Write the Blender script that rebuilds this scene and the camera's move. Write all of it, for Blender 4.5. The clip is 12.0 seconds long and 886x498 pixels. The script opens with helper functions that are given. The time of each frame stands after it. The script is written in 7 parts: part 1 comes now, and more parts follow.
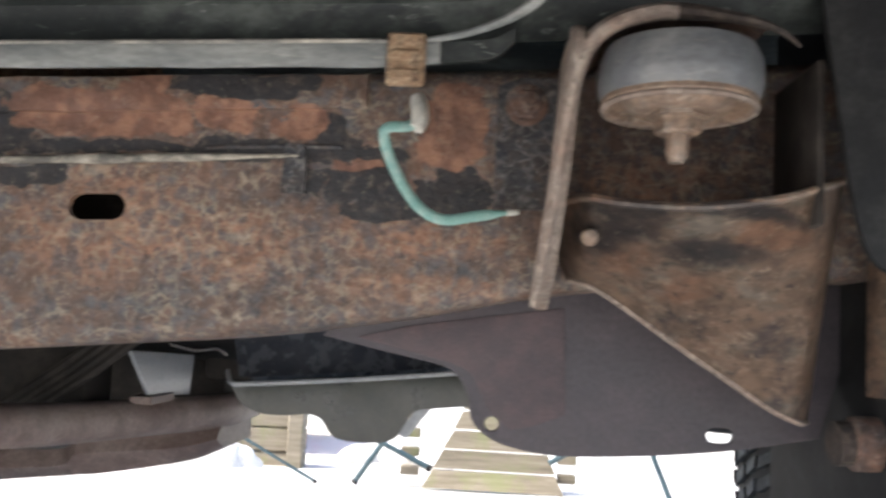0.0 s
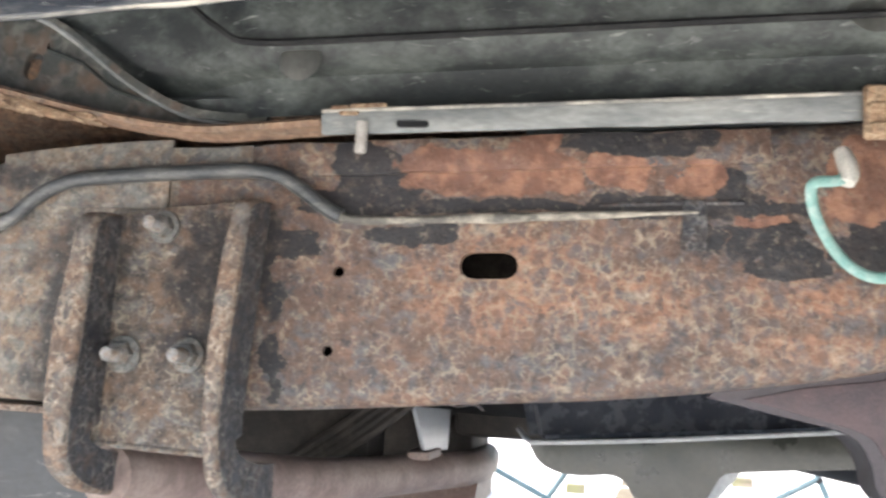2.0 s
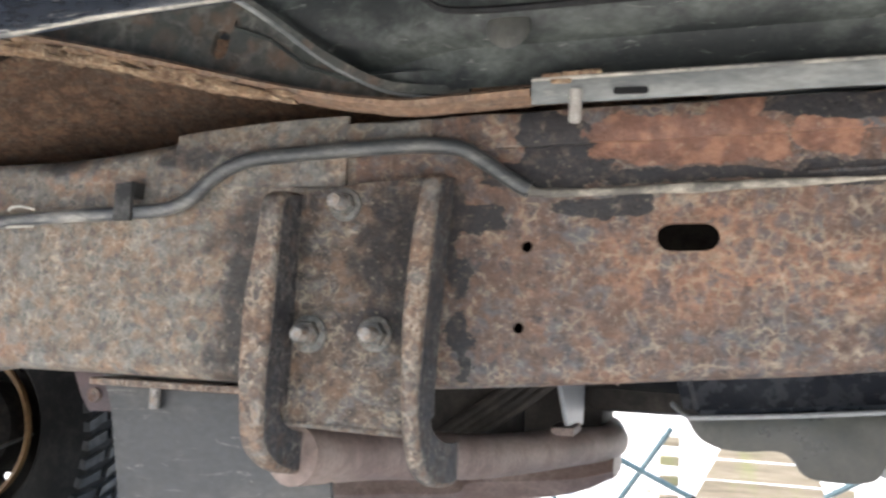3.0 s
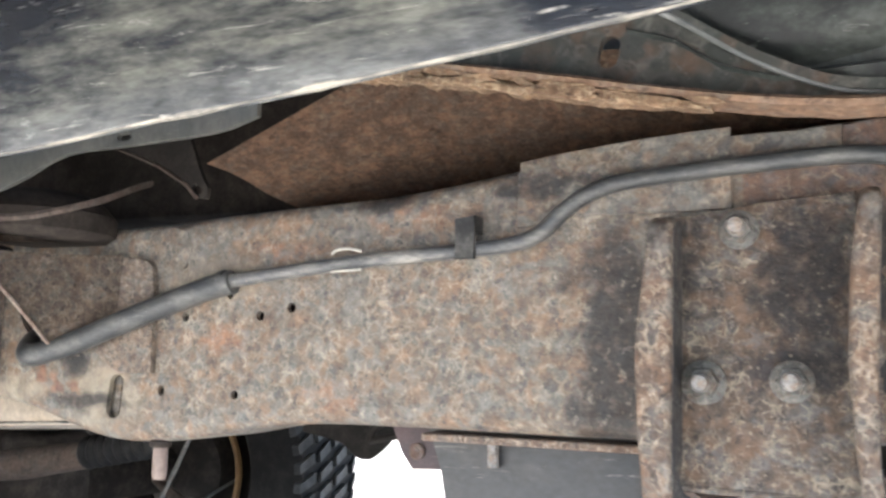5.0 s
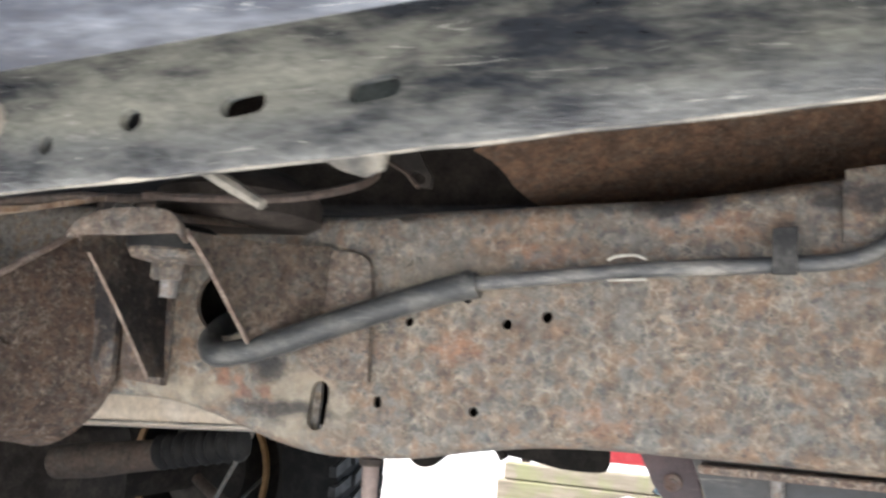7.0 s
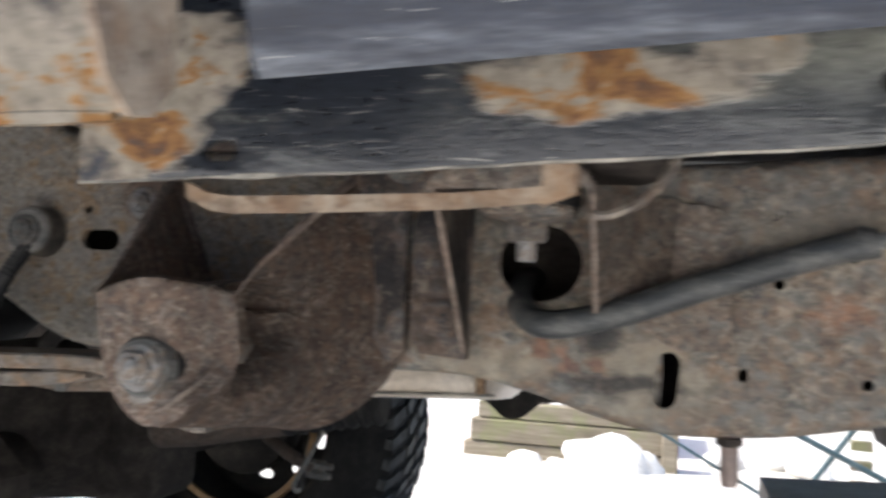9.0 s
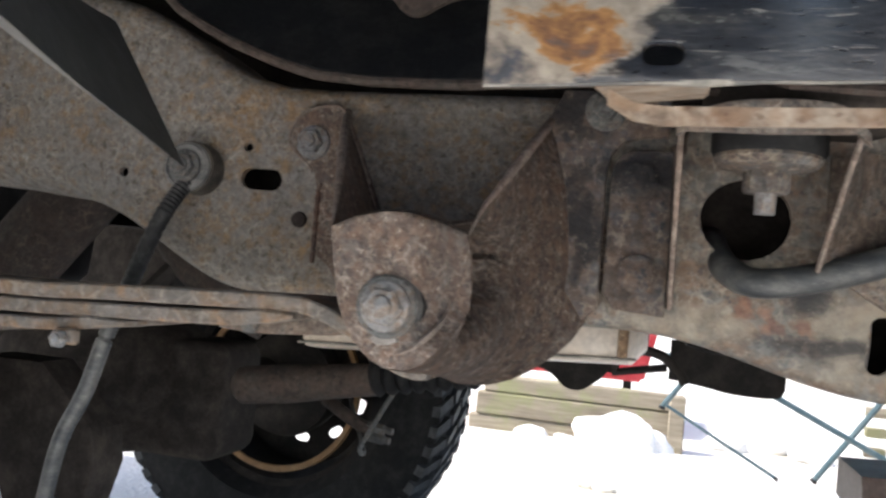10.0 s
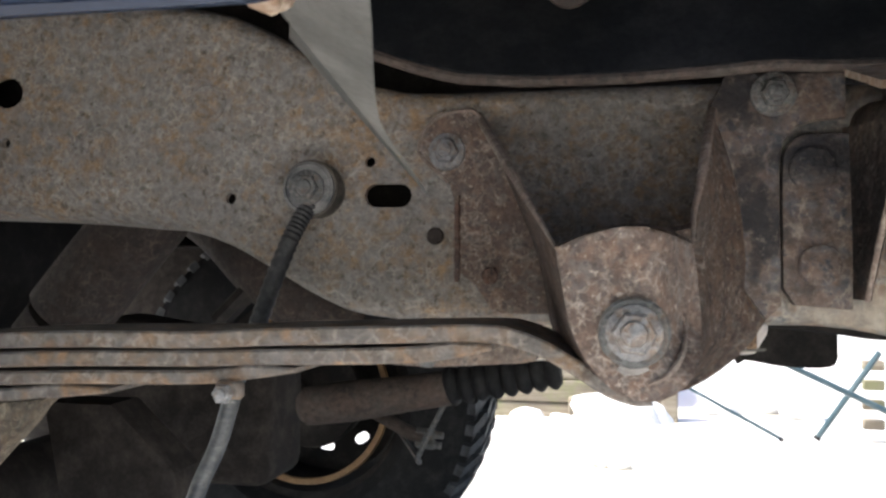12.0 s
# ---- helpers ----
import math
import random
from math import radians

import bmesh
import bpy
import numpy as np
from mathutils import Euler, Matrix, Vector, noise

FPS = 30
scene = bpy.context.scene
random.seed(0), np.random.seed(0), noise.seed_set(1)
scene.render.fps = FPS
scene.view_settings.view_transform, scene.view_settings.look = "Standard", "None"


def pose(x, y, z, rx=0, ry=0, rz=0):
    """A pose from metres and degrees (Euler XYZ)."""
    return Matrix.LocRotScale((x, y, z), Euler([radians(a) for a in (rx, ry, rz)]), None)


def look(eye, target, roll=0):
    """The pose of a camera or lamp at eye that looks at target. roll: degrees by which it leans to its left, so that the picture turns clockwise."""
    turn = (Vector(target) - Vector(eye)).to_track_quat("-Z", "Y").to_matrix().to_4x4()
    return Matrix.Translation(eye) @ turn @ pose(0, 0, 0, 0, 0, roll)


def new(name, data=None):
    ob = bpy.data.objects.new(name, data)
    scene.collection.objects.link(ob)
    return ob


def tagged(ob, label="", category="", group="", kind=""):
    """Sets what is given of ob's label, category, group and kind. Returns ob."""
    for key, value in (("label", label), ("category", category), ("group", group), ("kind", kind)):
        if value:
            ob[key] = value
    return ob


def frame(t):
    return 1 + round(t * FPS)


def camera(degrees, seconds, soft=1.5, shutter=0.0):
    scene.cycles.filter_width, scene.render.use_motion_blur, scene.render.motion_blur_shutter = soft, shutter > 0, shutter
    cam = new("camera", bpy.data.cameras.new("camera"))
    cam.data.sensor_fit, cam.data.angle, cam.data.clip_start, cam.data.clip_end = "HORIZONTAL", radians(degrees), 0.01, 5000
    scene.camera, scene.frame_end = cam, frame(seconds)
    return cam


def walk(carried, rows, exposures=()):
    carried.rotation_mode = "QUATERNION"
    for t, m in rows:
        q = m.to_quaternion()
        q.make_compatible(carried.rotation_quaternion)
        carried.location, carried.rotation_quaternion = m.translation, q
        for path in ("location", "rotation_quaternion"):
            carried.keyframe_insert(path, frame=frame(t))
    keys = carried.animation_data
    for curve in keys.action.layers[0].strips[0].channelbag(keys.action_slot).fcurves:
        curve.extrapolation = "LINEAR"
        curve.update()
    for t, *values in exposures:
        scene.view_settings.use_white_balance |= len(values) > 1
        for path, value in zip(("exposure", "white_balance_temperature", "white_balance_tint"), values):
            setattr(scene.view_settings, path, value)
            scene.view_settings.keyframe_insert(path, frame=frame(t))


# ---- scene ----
cam = camera(53.2, 12.0, soft=2.6, shutter=0.4)
PATH = [
    (0, (0.0462, -0.0001, 0.5074), (-0.0759, 1.9882, 0.6854), 2.92),
    (0.2, (0.0254, -0.0012, 0.5017), (-0.143, 1.9833, 0.6853), 2.95),
    (0.5, (0.0023, -0.0043, 0.4941), (-0.197, 1.9751, 0.6997), 2.55),
    (0.8, (-0.0093, -0.0019, 0.5035), (-0.2318, 1.966, 0.7825), 3.54),
    (1, (-0.024, -0.0018, 0.5048), (-0.276, 1.9571, 0.8195), 3.55),
    (1.2, (-0.0354, -0.0042, 0.5037), (-0.3462, 1.9489, 0.8018), 3.55),
    (1.5, (-0.0628, -0.0072, 0.5005), (-0.3956, 1.9456, 0.7757), 3.57),
    (1.7, (-0.0782, -0.0069, 0.5048), (-0.4387, 1.9432, 0.7637), 3.40),
    (2, (-0.1001, -0.0092, 0.5048), (-0.4864, 1.9338, 0.7803), 3.49),
    (2.3, (-0.1181, -0.0125, 0.5035), (-0.5611, 1.921, 0.7593), 3.96),
    (2.5, (-0.1297, -0.0131, 0.5035), (-0.5945, 1.9197, 0.7234), 3.92),
    (2.8, (-0.1539, -0.0123, 0.5052), (-0.6718, 1.9086, 0.7101), 3.28),
    (3, (-0.168, -0.0103, 0.5036), (-0.6973, 1.9073, 0.7106), 2.78),
    (3.2, (-0.1862, -0.011, 0.5036), (-0.7666, 1.8936, 0.692), 2.33),
    (4.8, (-0.2944, 0.0088, 0.507), (-1.1138, 1.8157, 0.759), 2.00),
    (5, (-0.3102, 0.0083, 0.5083), (-1.1185, 1.8185, 0.7721), 1.46),
    (5.2, (-0.3273, 0.0108, 0.5186), (-1.1326, 1.8283, 0.738), 1.14),
    (5.5, (-0.3532, 0.0207, 0.5238), (-1.1691, 1.8378, 0.7038), 1.71),
    (5.8, (-0.3721, 0.0204, 0.5321), (-1.1744, 1.8457, 0.6882), 1.76),
    (6, (-0.3944, 0.014, 0.5358), (-1.1922, 1.8392, 0.7151), 1.26),
    (6.3, (-0.4221, 0.0176, 0.5171), (-1.1551, 1.8689, 0.7045), 2.99),
    (6.5, (-0.4446, 0.0119, 0.5122), (-1.1521, 1.8727, 0.7043), 2.73),
    (6.8, (-0.473, 0.0019, 0.5132), (-1.1743, 1.8598, 0.7503), 3.40),
    (7, (-0.4949, -0.0059, 0.5114), (-1.1986, 1.8478, 0.7734), 3.97),
    (7.2, (-0.5231, -0.0165, 0.5115), (-1.1807, 1.853, 0.7809), 3.96),
    (8.8, (-0.7047, -0.0181, 0.52), (-1.1851, 1.9195, 0.6424), 2.35),
    (9, (-0.7324, -0.0107, 0.5152), (-1.2612, 1.9137, 0.6462), 2.95),
    (9.2, (-0.7587, -0.0089, 0.5161), (-1.3667, 1.8943, 0.6079), 3.48),
    (9.5, (-0.7969, -0.0054, 0.5092), (-1.3804, 1.9051, 0.6072), 3.68),
    (9.8, (-0.8243, -0.0115, 0.5003), (-1.3229, 1.9241, 0.5715), 5.24),
    (10, (-0.8406, -0.0166, 0.4954), (-1.34, 1.9186, 0.5722), 5.23),
    (10.3, (-0.8601, -0.0157, 0.4971), (-1.3668, 1.9172, 0.5798), 4.05),
    (10.5, (-0.8752, -0.0202, 0.4994), (-1.3872, 1.9123, 0.5538), 2.76),
    (10.8, (-0.8918, -0.0176, 0.5069), (-1.4216, 1.9104, 0.5507), 1.85),
    (11, (-0.9054, -0.0114, 0.5139), (-1.409, 1.9232, 0.5764), 1.14),
    (11.3, (-0.93, -0.0057, 0.5179), (-1.3834, 1.9393, 0.6243), -0.20),
    (11.5, (-0.9369, -0.0052, 0.5164), (-1.3908, 1.9396, 0.6253), -0.11),
    (11.8, (-0.9415, -0.0056, 0.5096), (-1.3605, 1.9494, 0.5559), 0.09),
    (12, (-0.9476, -0.0057, 0.5055), (-1.3508, 1.9526, 0.5549), 0.34),
]
walk(cam, [(t, look(eye, target, roll)) for t, eye, target, roll in PATH], exposures=[(0, 1.54), (0.5, 1.54), (1.0, 2.19), (1.5, 2.46), (2.0, 2.41), (2.5, 2.32), (2.8, 2.14), (3, 2.06), (5, 2.42), (5.5, 2.4), (6.0, 2.16), (6.5, 1.93), (7, 2.01), (9, 1.19), (9.5, 1.39), (11, 1.49), (11.5, 1.49), (12, 1.61)])

# ---- light ----
world = bpy.data.worlds.new("world")
scene.world = world
world.use_nodes = True
wn = world.node_tree.nodes
sky = wn.new("ShaderNodeTexSky")
sky.sky_type = "NISHITA"
sky.sun_disc = False
SUN_ELEVATION, SUN_TURN = 56.0, 246.0
sky.sun_elevation, sky.sun_rotation = radians(SUN_ELEVATION), radians(SUN_TURN)
sky.dust_density = 3.0
wn["Background"].inputs["Strength"].default_value = 0.14
world.node_tree.links.new(sky.outputs["Color"], wn["Background"].inputs["Color"])
sun = new("sun", bpy.data.lights.new("sun", "SUN"))
sun.data.energy, sun.data.angle, sun.data.color = 3.0, radians(4.0), (1.0, 0.95, 0.87)
sd = Vector((math.sin(radians(SUN_TURN)) * math.cos(radians(SUN_ELEVATION)), math.cos(radians(SUN_TURN)) * math.cos(radians(SUN_ELEVATION)), math.sin(radians(SUN_ELEVATION))))
sun.matrix_world = look(sd * 20, (0, 0, 0))


# ---- materials ----
class Nodes:
    """A small builder for node materials in world metres."""

    def __init__(self, name):
        self.mat = bpy.data.materials.new(name)
        self.mat.use_nodes = True
        self.tree = self.mat.node_tree
        self.bsdf = self.tree.nodes["Principled BSDF"]
        self.coord = self.add("ShaderNodeTexCoord").outputs["Object"]

    def add(self, kind):
        return self.tree.nodes.new(kind)

    def put(self, socket, value):
        if hasattr(value, "is_output"):
            self.tree.links.new(value, socket)
        elif isinstance(value, (tuple, list)) and len(value) == 3 and socket.type == "RGBA":
            socket.default_value = (*value, 1)
        else:
            socket.default_value = value

    def noise(self, scale, detail=4.0, rough=0.55, vec=None, warp=0.0):
        n = self.add("ShaderNodeTexNoise")
        self.put(n.inputs["Vector"], vec if vec is not None else self.coord)
        n.inputs["Scale"].default_value, n.inputs["Detail"].default_value = scale, detail
        n.inputs["Roughness"].default_value, n.inputs["Distortion"].default_value = rough, warp
        return n.outputs["Fac"]

    def cells(self, scale, vec=None):
        n = self.add("ShaderNodeTexVoronoi")
        self.put(n.inputs["Vector"], vec if vec is not None else self.coord)
        n.inputs["Scale"].default_value = scale
        return n.outputs["Distance"]

    def blisters(self, scale, bend):
        """Cells with frayed borders: a random tone for each, the way from its middle and the way to its border."""
        swirl = self.add("ShaderNodeTexNoise")
        self.put(swirl.inputs["Vector"], self.coord)
        swirl.inputs["Scale"].default_value, swirl.inputs["Detail"].default_value = scale * 1.1, 3.0
        push = self.add("ShaderNodeVectorMath")
        push.operation = "MULTIPLY_ADD"
        self.put(push.inputs[0], swirl.outputs["Color"])
        push.inputs[1].default_value = (bend, bend, bend)
        self.put(push.inputs[2], self.coord)
        out = []
        for feature in ("F1", "DISTANCE_TO_EDGE"):
            n = self.add("ShaderNodeTexVoronoi")
            n.feature = feature
            self.put(n.inputs["Vector"], push.outputs[0])
            n.inputs["Scale"].default_value = scale
            out.append(n)
        tone = self.add("ShaderNodeSeparateXYZ")
        self.put(tone.inputs[0], out[0].outputs["Color"])
        return tone.outputs[0], out[0].outputs["Distance"], out[1].outputs["Distance"]

    def stretch(self, sx, sy, sz):
        n = self.add("ShaderNodeMapping")
        self.put(n.inputs["Vector"], self.coord)
        n.inputs["Scale"].default_value = (sx, sy, sz)
        return n.outputs["Vector"]

    def ramp(self, fac, stops):
        n = self.add("ShaderNodeValToRGB")
        self.put(n.inputs["Fac"], fac)
        el = n.color_ramp.elements
        while len(el) < len(stops):
            el.new(0.5)
        for e, (p, c) in zip(el, stops):
            e.position = p
            e.color = (*c, 1) if isinstance(c, (tuple, list)) else (c, c, c, 1)
        return n.outputs["Color"]

    def step(self, fac, lo, hi):
        n = self.add("ShaderNodeMapRange")
        n.interpolation_type = "SMOOTHSTEP"
        self.put(n.inputs["Value"], fac)
        n.inputs["From Min"].default_value, n.inputs["From Max"].default_value = lo, hi
        return n.outputs["Result"]

    def mix(self, fac, a, b, blend="MIX"):
        n = self.add("ShaderNodeMix")
        n.data_type, n.blend_type = "RGBA", blend
        self.put(n.inputs[0], fac)
        self.put(n.inputs[6], a)
        self.put(n.inputs[7], b)
        return n.outputs[2]

    def calc(self, op, a, b=0.0):
        n = self.add("ShaderNodeMath")
        n.operation = op
        self.put(n.inputs[0], a)
        self.put(n.inputs[1], b)
        return n.outputs[0]

    def axis(self, i):
        n = self.add("ShaderNodeSeparateXYZ")
        self.put(n.inputs[0], self.coord)
        return n.outputs[i]

    def done(self, color, rough=0.8, metal=0.0, bump=None, depth=0.002, strength=0.6, spec=0.4):
        self.put(self.bsdf.inputs["Base Color"], color)
        self.put(self.bsdf.inputs["Roughness"], rough)
        self.put(self.bsdf.inputs["Metallic"], metal)
        self.bsdf.inputs["Specular IOR Level"].default_value = spec
        if bump is not None:
            b = self.add("ShaderNodeBump")
            b.inputs["Strength"].default_value, b.inputs["Distance"].default_value = strength, depth
            self.put(b.inputs["Height"], bump)
            self.put(self.bsdf.inputs["Normal"], b.outputs["Normal"])
        return self.mat


def rust(name, brown, orange, grey, light, dark, grey_part=0.5, dark_part=0.62, light_part=0.66, scale=1.0, rough=0.8, patches=(), scales=(), blooms=(), torn=3.5, depth=0.0025, speck=1.0, crackle=1.0, spec=0.35, dusts=(), fleck=0.35):
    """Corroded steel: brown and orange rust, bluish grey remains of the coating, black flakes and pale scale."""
    n = Nodes(name)
    brown, orange = [tuple(c + (sum(k) / 3 - c) * 0.2 for c in k) for k in (brown, orange)]
    fine = n.noise(190 * scale, 4, 0.65)
    mid = n.noise(62 * scale, 4, 0.6, warp=0.3)
    mid2 = n.noise(88 * scale, 4, 0.6, vec=n.stretch(0.9, 1, 1.1), warp=0.4)
    mid3 = n.noise(74 * scale, 4, 0.6, vec=n.stretch(1.1, 0.8, 1.0), warp=0.4)
    big = n.noise(13 * scale, 4, 0.6)
    col = n.mix(n.step(mid, 0.38, 0.64), brown, orange)
    col = n.mix(n.step(big, 0.42, 0.62), col, n.mix(0.55, col, brown))
    for cx, cz, rx, rz in blooms:
        # fresh orange rust spreading round an opening or an edge
        u = n.calc("DIVIDE", n.calc("SUBTRACT", n.axis(0), cx), rx)
        v = n.calc("DIVIDE", n.calc("SUBTRACT", n.axis(2), cz), rz)
        q = n.calc("ADD", n.calc("ADD", n.calc("MULTIPLY", u, u), n.calc("MULTIPLY", v, v)), n.calc("MULTIPLY", n.calc("SUBTRACT", mid, 0.5), 2.2))
        col = n.mix(n.calc("MULTIPLY", n.step(q, 1.3, 0.3), 0.7), col, n.mix(mid2, (0.19, 0.09, 0.053), (0.37, 0.2, 0.12)))
    g = n.calc("ADD", n.calc("MULTIPLY", mid2, 0.7), n.calc("MULTIPLY", big, 0.3))
    col = n.mix(n.calc("MULTIPLY", n.step(g, grey_part - 0.05, grey_part + 0.1), 0.8), col, grey)
    d = n.calc("ADD", n.calc("MULTIPLY", mid3, 0.62), n.calc("MULTIPLY", n.noise(9 * scale, 3), 0.38))
    col = n.mix(n.calc("MULTIPLY", n.step(d, dark_part - 0.06, dark_part + 0.07), 0.85), col, dark)
    l = n.calc("ADD", n.calc("MULTIPLY", n.noise(135 * scale, 5, 0.66, vec=n.stretch(1.0, 1.3, 0.9), warp=0.5), 0.72), n.calc("MULTIPLY", n.noise(19 * scale, 3), 0.28))
    col = n.mix(n.calc("MULTIPLY", n.step(l, light_part - 0.05, light_part + 0.11), 0.75), col, light)
    col = n.mix(0.85, col, n.mix(1.0, col, n.ramp(fine, [(0.28, 0.6), (0.5, 1.0), (0.72, 1.4)]), "MULTIPLY"))
    # blisters of scale: each of one tone, with a pale frayed rim
    for size, core, line in ((112, 0.65, 0.46), (180, 0.45, 0.36)):
        tone, middle, border = n.blisters(size * scale, 0.9 / (size * scale))
        hue = n.ramp(tone, [(0.0, brown), (0.3, orange), (0.42, brown), (0.56, grey), (0.7, dark), (0.8, grey), (1.0, brown)])
        here = n.step(n.noise(34 * scale, 4, 0.6, vec=n.stretch(1.1, 1.0, 0.9)), 0.36, 0.58)
        col = n.mix(n.calc("MULTIPLY", n.calc("MULTIPLY", n.step(middle, 0.62, 0.25), here), core * crackle), col, hue)
        worn = n.step(n.noise(size * 0.8 * scale, 4, 0.65), 0.42, 0.62)
        col = n.mix(n.calc("MULTIPLY", n.calc("MULTIPLY", n.step(border, 0.13, 0.02), n.calc("MULTIPLY", here, worn)), line * crackle), col, light)
    # pits and pale grains of a few millimetres
    grain = n.noise(300 * speck, 3, 0.6)
    col = n.mix(n.calc("MULTIPLY", n.step(grain, 0.59, 0.7), fleck), col, light)
    pits = n.noise(200 * speck, 3, 0.6, vec=n.stretch(1.0, 1.2, 0.95))
    col = n.mix(n.calc("MULTIPLY", n.step(pits, 0.58, 0.69), 0.6), col, dark)
    if patches:
        # flaked black coating, soft dark patches, some of them painted shade, and sheets of salmon scale: patches in
        # the plane of the web, with a torn outline
        x, z = n.axis(0), n.axis(2)
        jag = n.calc("SUBTRACT", n.noise(34, 6, 0.62), 0.5)
        jag2 = n.calc("SUBTRACT", n.noise(38, 6, 0.62, vec=n.stretch(0.7, 1, 1.3)), 0.5)
        xx = n.calc("ADD", x, n.calc("MULTIPLY", jag, 0.06))
        zz = n.calc("ADD", z, n.calc("MULTIPLY", jag2, 0.024))
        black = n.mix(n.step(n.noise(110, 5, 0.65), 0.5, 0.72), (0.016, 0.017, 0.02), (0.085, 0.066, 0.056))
        salmon = n.mix(n.step(n.noise(70, 4, 0.6), 0.4, 0.64), (0.15, 0.07, 0.046), (0.3, 0.15, 0.092))
        holes = n.step(n.noise(75, 5, 0.7, warp=0.4), 0.68, 0.62)
        tan = n.mix(n.step(n.noise(60, 4, 0.6), 0.38, 0.62), (0.21, 0.185, 0.15), (0.36, 0.31, 0.235))
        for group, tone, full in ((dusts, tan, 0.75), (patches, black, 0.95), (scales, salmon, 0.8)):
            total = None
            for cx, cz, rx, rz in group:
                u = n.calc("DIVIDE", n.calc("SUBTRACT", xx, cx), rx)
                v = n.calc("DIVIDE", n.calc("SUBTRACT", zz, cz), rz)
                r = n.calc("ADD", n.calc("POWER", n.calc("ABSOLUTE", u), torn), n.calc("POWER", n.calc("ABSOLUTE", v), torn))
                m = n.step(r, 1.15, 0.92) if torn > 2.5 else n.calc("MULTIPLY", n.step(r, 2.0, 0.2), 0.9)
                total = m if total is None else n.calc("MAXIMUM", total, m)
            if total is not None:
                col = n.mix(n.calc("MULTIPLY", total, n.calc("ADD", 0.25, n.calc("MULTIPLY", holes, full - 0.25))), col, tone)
        col = n.mix(0.7, col, n.mix(1.0, col, n.ramp(mid3, [(0.3, 0.6), (0.5, 1.0), (0.7, 1.3)]), "MULTIPLY"))
        col = n.mix(n.calc("MULTIPLY", n.step(n.noise(260, 3, 0.6), 0.6, 0.72), 0.3), col, light)
    bump = n.calc("ADD", n.calc("MULTIPLY", fine, 0.5), mid)
    bump = n.calc("ADD", bump, n.calc("MULTIPLY", mid2, 0.6))
    return n.done(col, rough, 0.0, bump, depth, 0.7, spec)


def painted(name, base, dust, dust_part=0.5, rough=0.5, scale=1.0, streak=(1, 1, 1), scratch=None, depth=0.0006, spec=0.5, scabs=(), sheen_zones=(), scab_pale=1.0, band=None):
    """Coated sheet metal under dry road dirt, with pale scuffs."""
    n = Nodes(name)
    v = n.stretch(*streak)
    a = n.noise(30 * scale, 6, 0.65, vec=v)
    b = n.noise(9 * scale, 4, 0.6, vec=v)
    f = n.noise(220 * scale, 3, 0.6, vec=v)
    m = n.calc("ADD", n.calc("MULTIPLY", a, 0.6), n.calc("MULTIPLY", b, 0.4))
    for a0, a1, b0, b1, push in sheen_zones:
        # a length made paler, with the sheen of the gloss put into its colour
        m = n.calc("ADD", m, n.calc("MULTIPLY", n.calc("MULTIPLY", n.step(n.axis(0), a0, a1), n.step(n.axis(0), b1, b0)), push))
    if band:
        # another tone along a sloping lower edge
        slope, foot, wide, push, tone = band
        up = n.calc("SUBTRACT", n.axis(2), n.calc("ADD", n.calc("MULTIPLY", n.axis(0), slope), foot))
        low = n.step(n.calc("ADD", up, n.calc("MULTIPLY", n.calc("SUBTRACT", b, 0.5), 0.02)), wide, wide * 0.25)
        m = n.calc("ADD", m, n.calc("MULTIPLY", low, push))
        dust = n.mix(low, dust, tone)
    col = n.mix(n.step(m, dust_part - 0.12, dust_part + 0.14), base, dust)
    col = n.mix(0.5, col, n.mix(1.0, col, n.ramp(f, [(0.3, 0.6), (0.7, 1.35)]), "MULTIPLY"))
    if scratch:
        s = n.noise(75 * scale, 5, 0.7, vec=n.stretch(streak[0] * 0.45, streak[1], streak[2] * 1.6), warp=1.5)
        col = n.mix(n.calc("MULTIPLY", n.step(s, 0.6, 0.74), 0.75), col, scratch)
    r = n.calc("ADD", rough, n.calc("MULTIPLY", n.calc("SUBTRACT", a, 0.5), 0.5))
    if scabs:
        # rust breaking through the paint, in torn patches
        jag = n.calc("MULTIPLY", n.calc("SUBTRACT", n.noise(48, 5, 0.65, vec=n.stretch(0.6, 1, 1.3)), 0.5), 3.2)
        total = None
        for cx, cz, rx, rz in scabs:
            u = n.calc("DIVIDE", n.calc("SUBTRACT", n.axis(0), cx), rx)
            w = n.calc("DIVIDE", n.calc("SUBTRACT", n.axis(2), cz), rz)
            q = n.calc("ADD", n.calc("ADD", n.calc("MULTIPLY", u, u), n.calc("MULTIPLY", w, w)), jag)
            m = n.step(q, 1.35, 0.75)
            total = m if total is None else n.calc("MAXIMUM", total, m)
        tone = n.noise(62, 5, 0.62, vec=n.stretch(0.8, 1, 1.15), warp=0.3)
        grit = n.noise(260, 3, 0.6)
        scab = n.ramp(tone, [(0.33, (0.04, 0.045, 0.055)), (0.4, (0.15, 0.13, 0.11)), (0.46, (0.25, 0.22, 0.18)), (0.53, (0.26, 0.23, 0.185)), (0.58, (0.25, 0.125, 0.04)), (0.65, (0.13, 0.06, 0.025)), (0.74, (0.05, 0.05, 0.055))])
        scab = n.mix(1.0, scab, n.ramp(grit, [(0.3, 0.72 * scab_pale), (0.7, 1.2 * scab_pale)]), "MULTIPLY")
        col = n.mix(total, col, scab)
        r = n.calc("MAXIMUM", r, n.calc("MULTIPLY", total, 0.85))
        a = n.calc("ADD", a, n.calc("MULTIPLY", n.calc("MULTIPLY", total, tone), 2.0))
    return n.done(col, r, 0.0, n.calc("ADD", a, n.calc("MULTIPLY", f, 0.4)), depth, 0.5, spec)


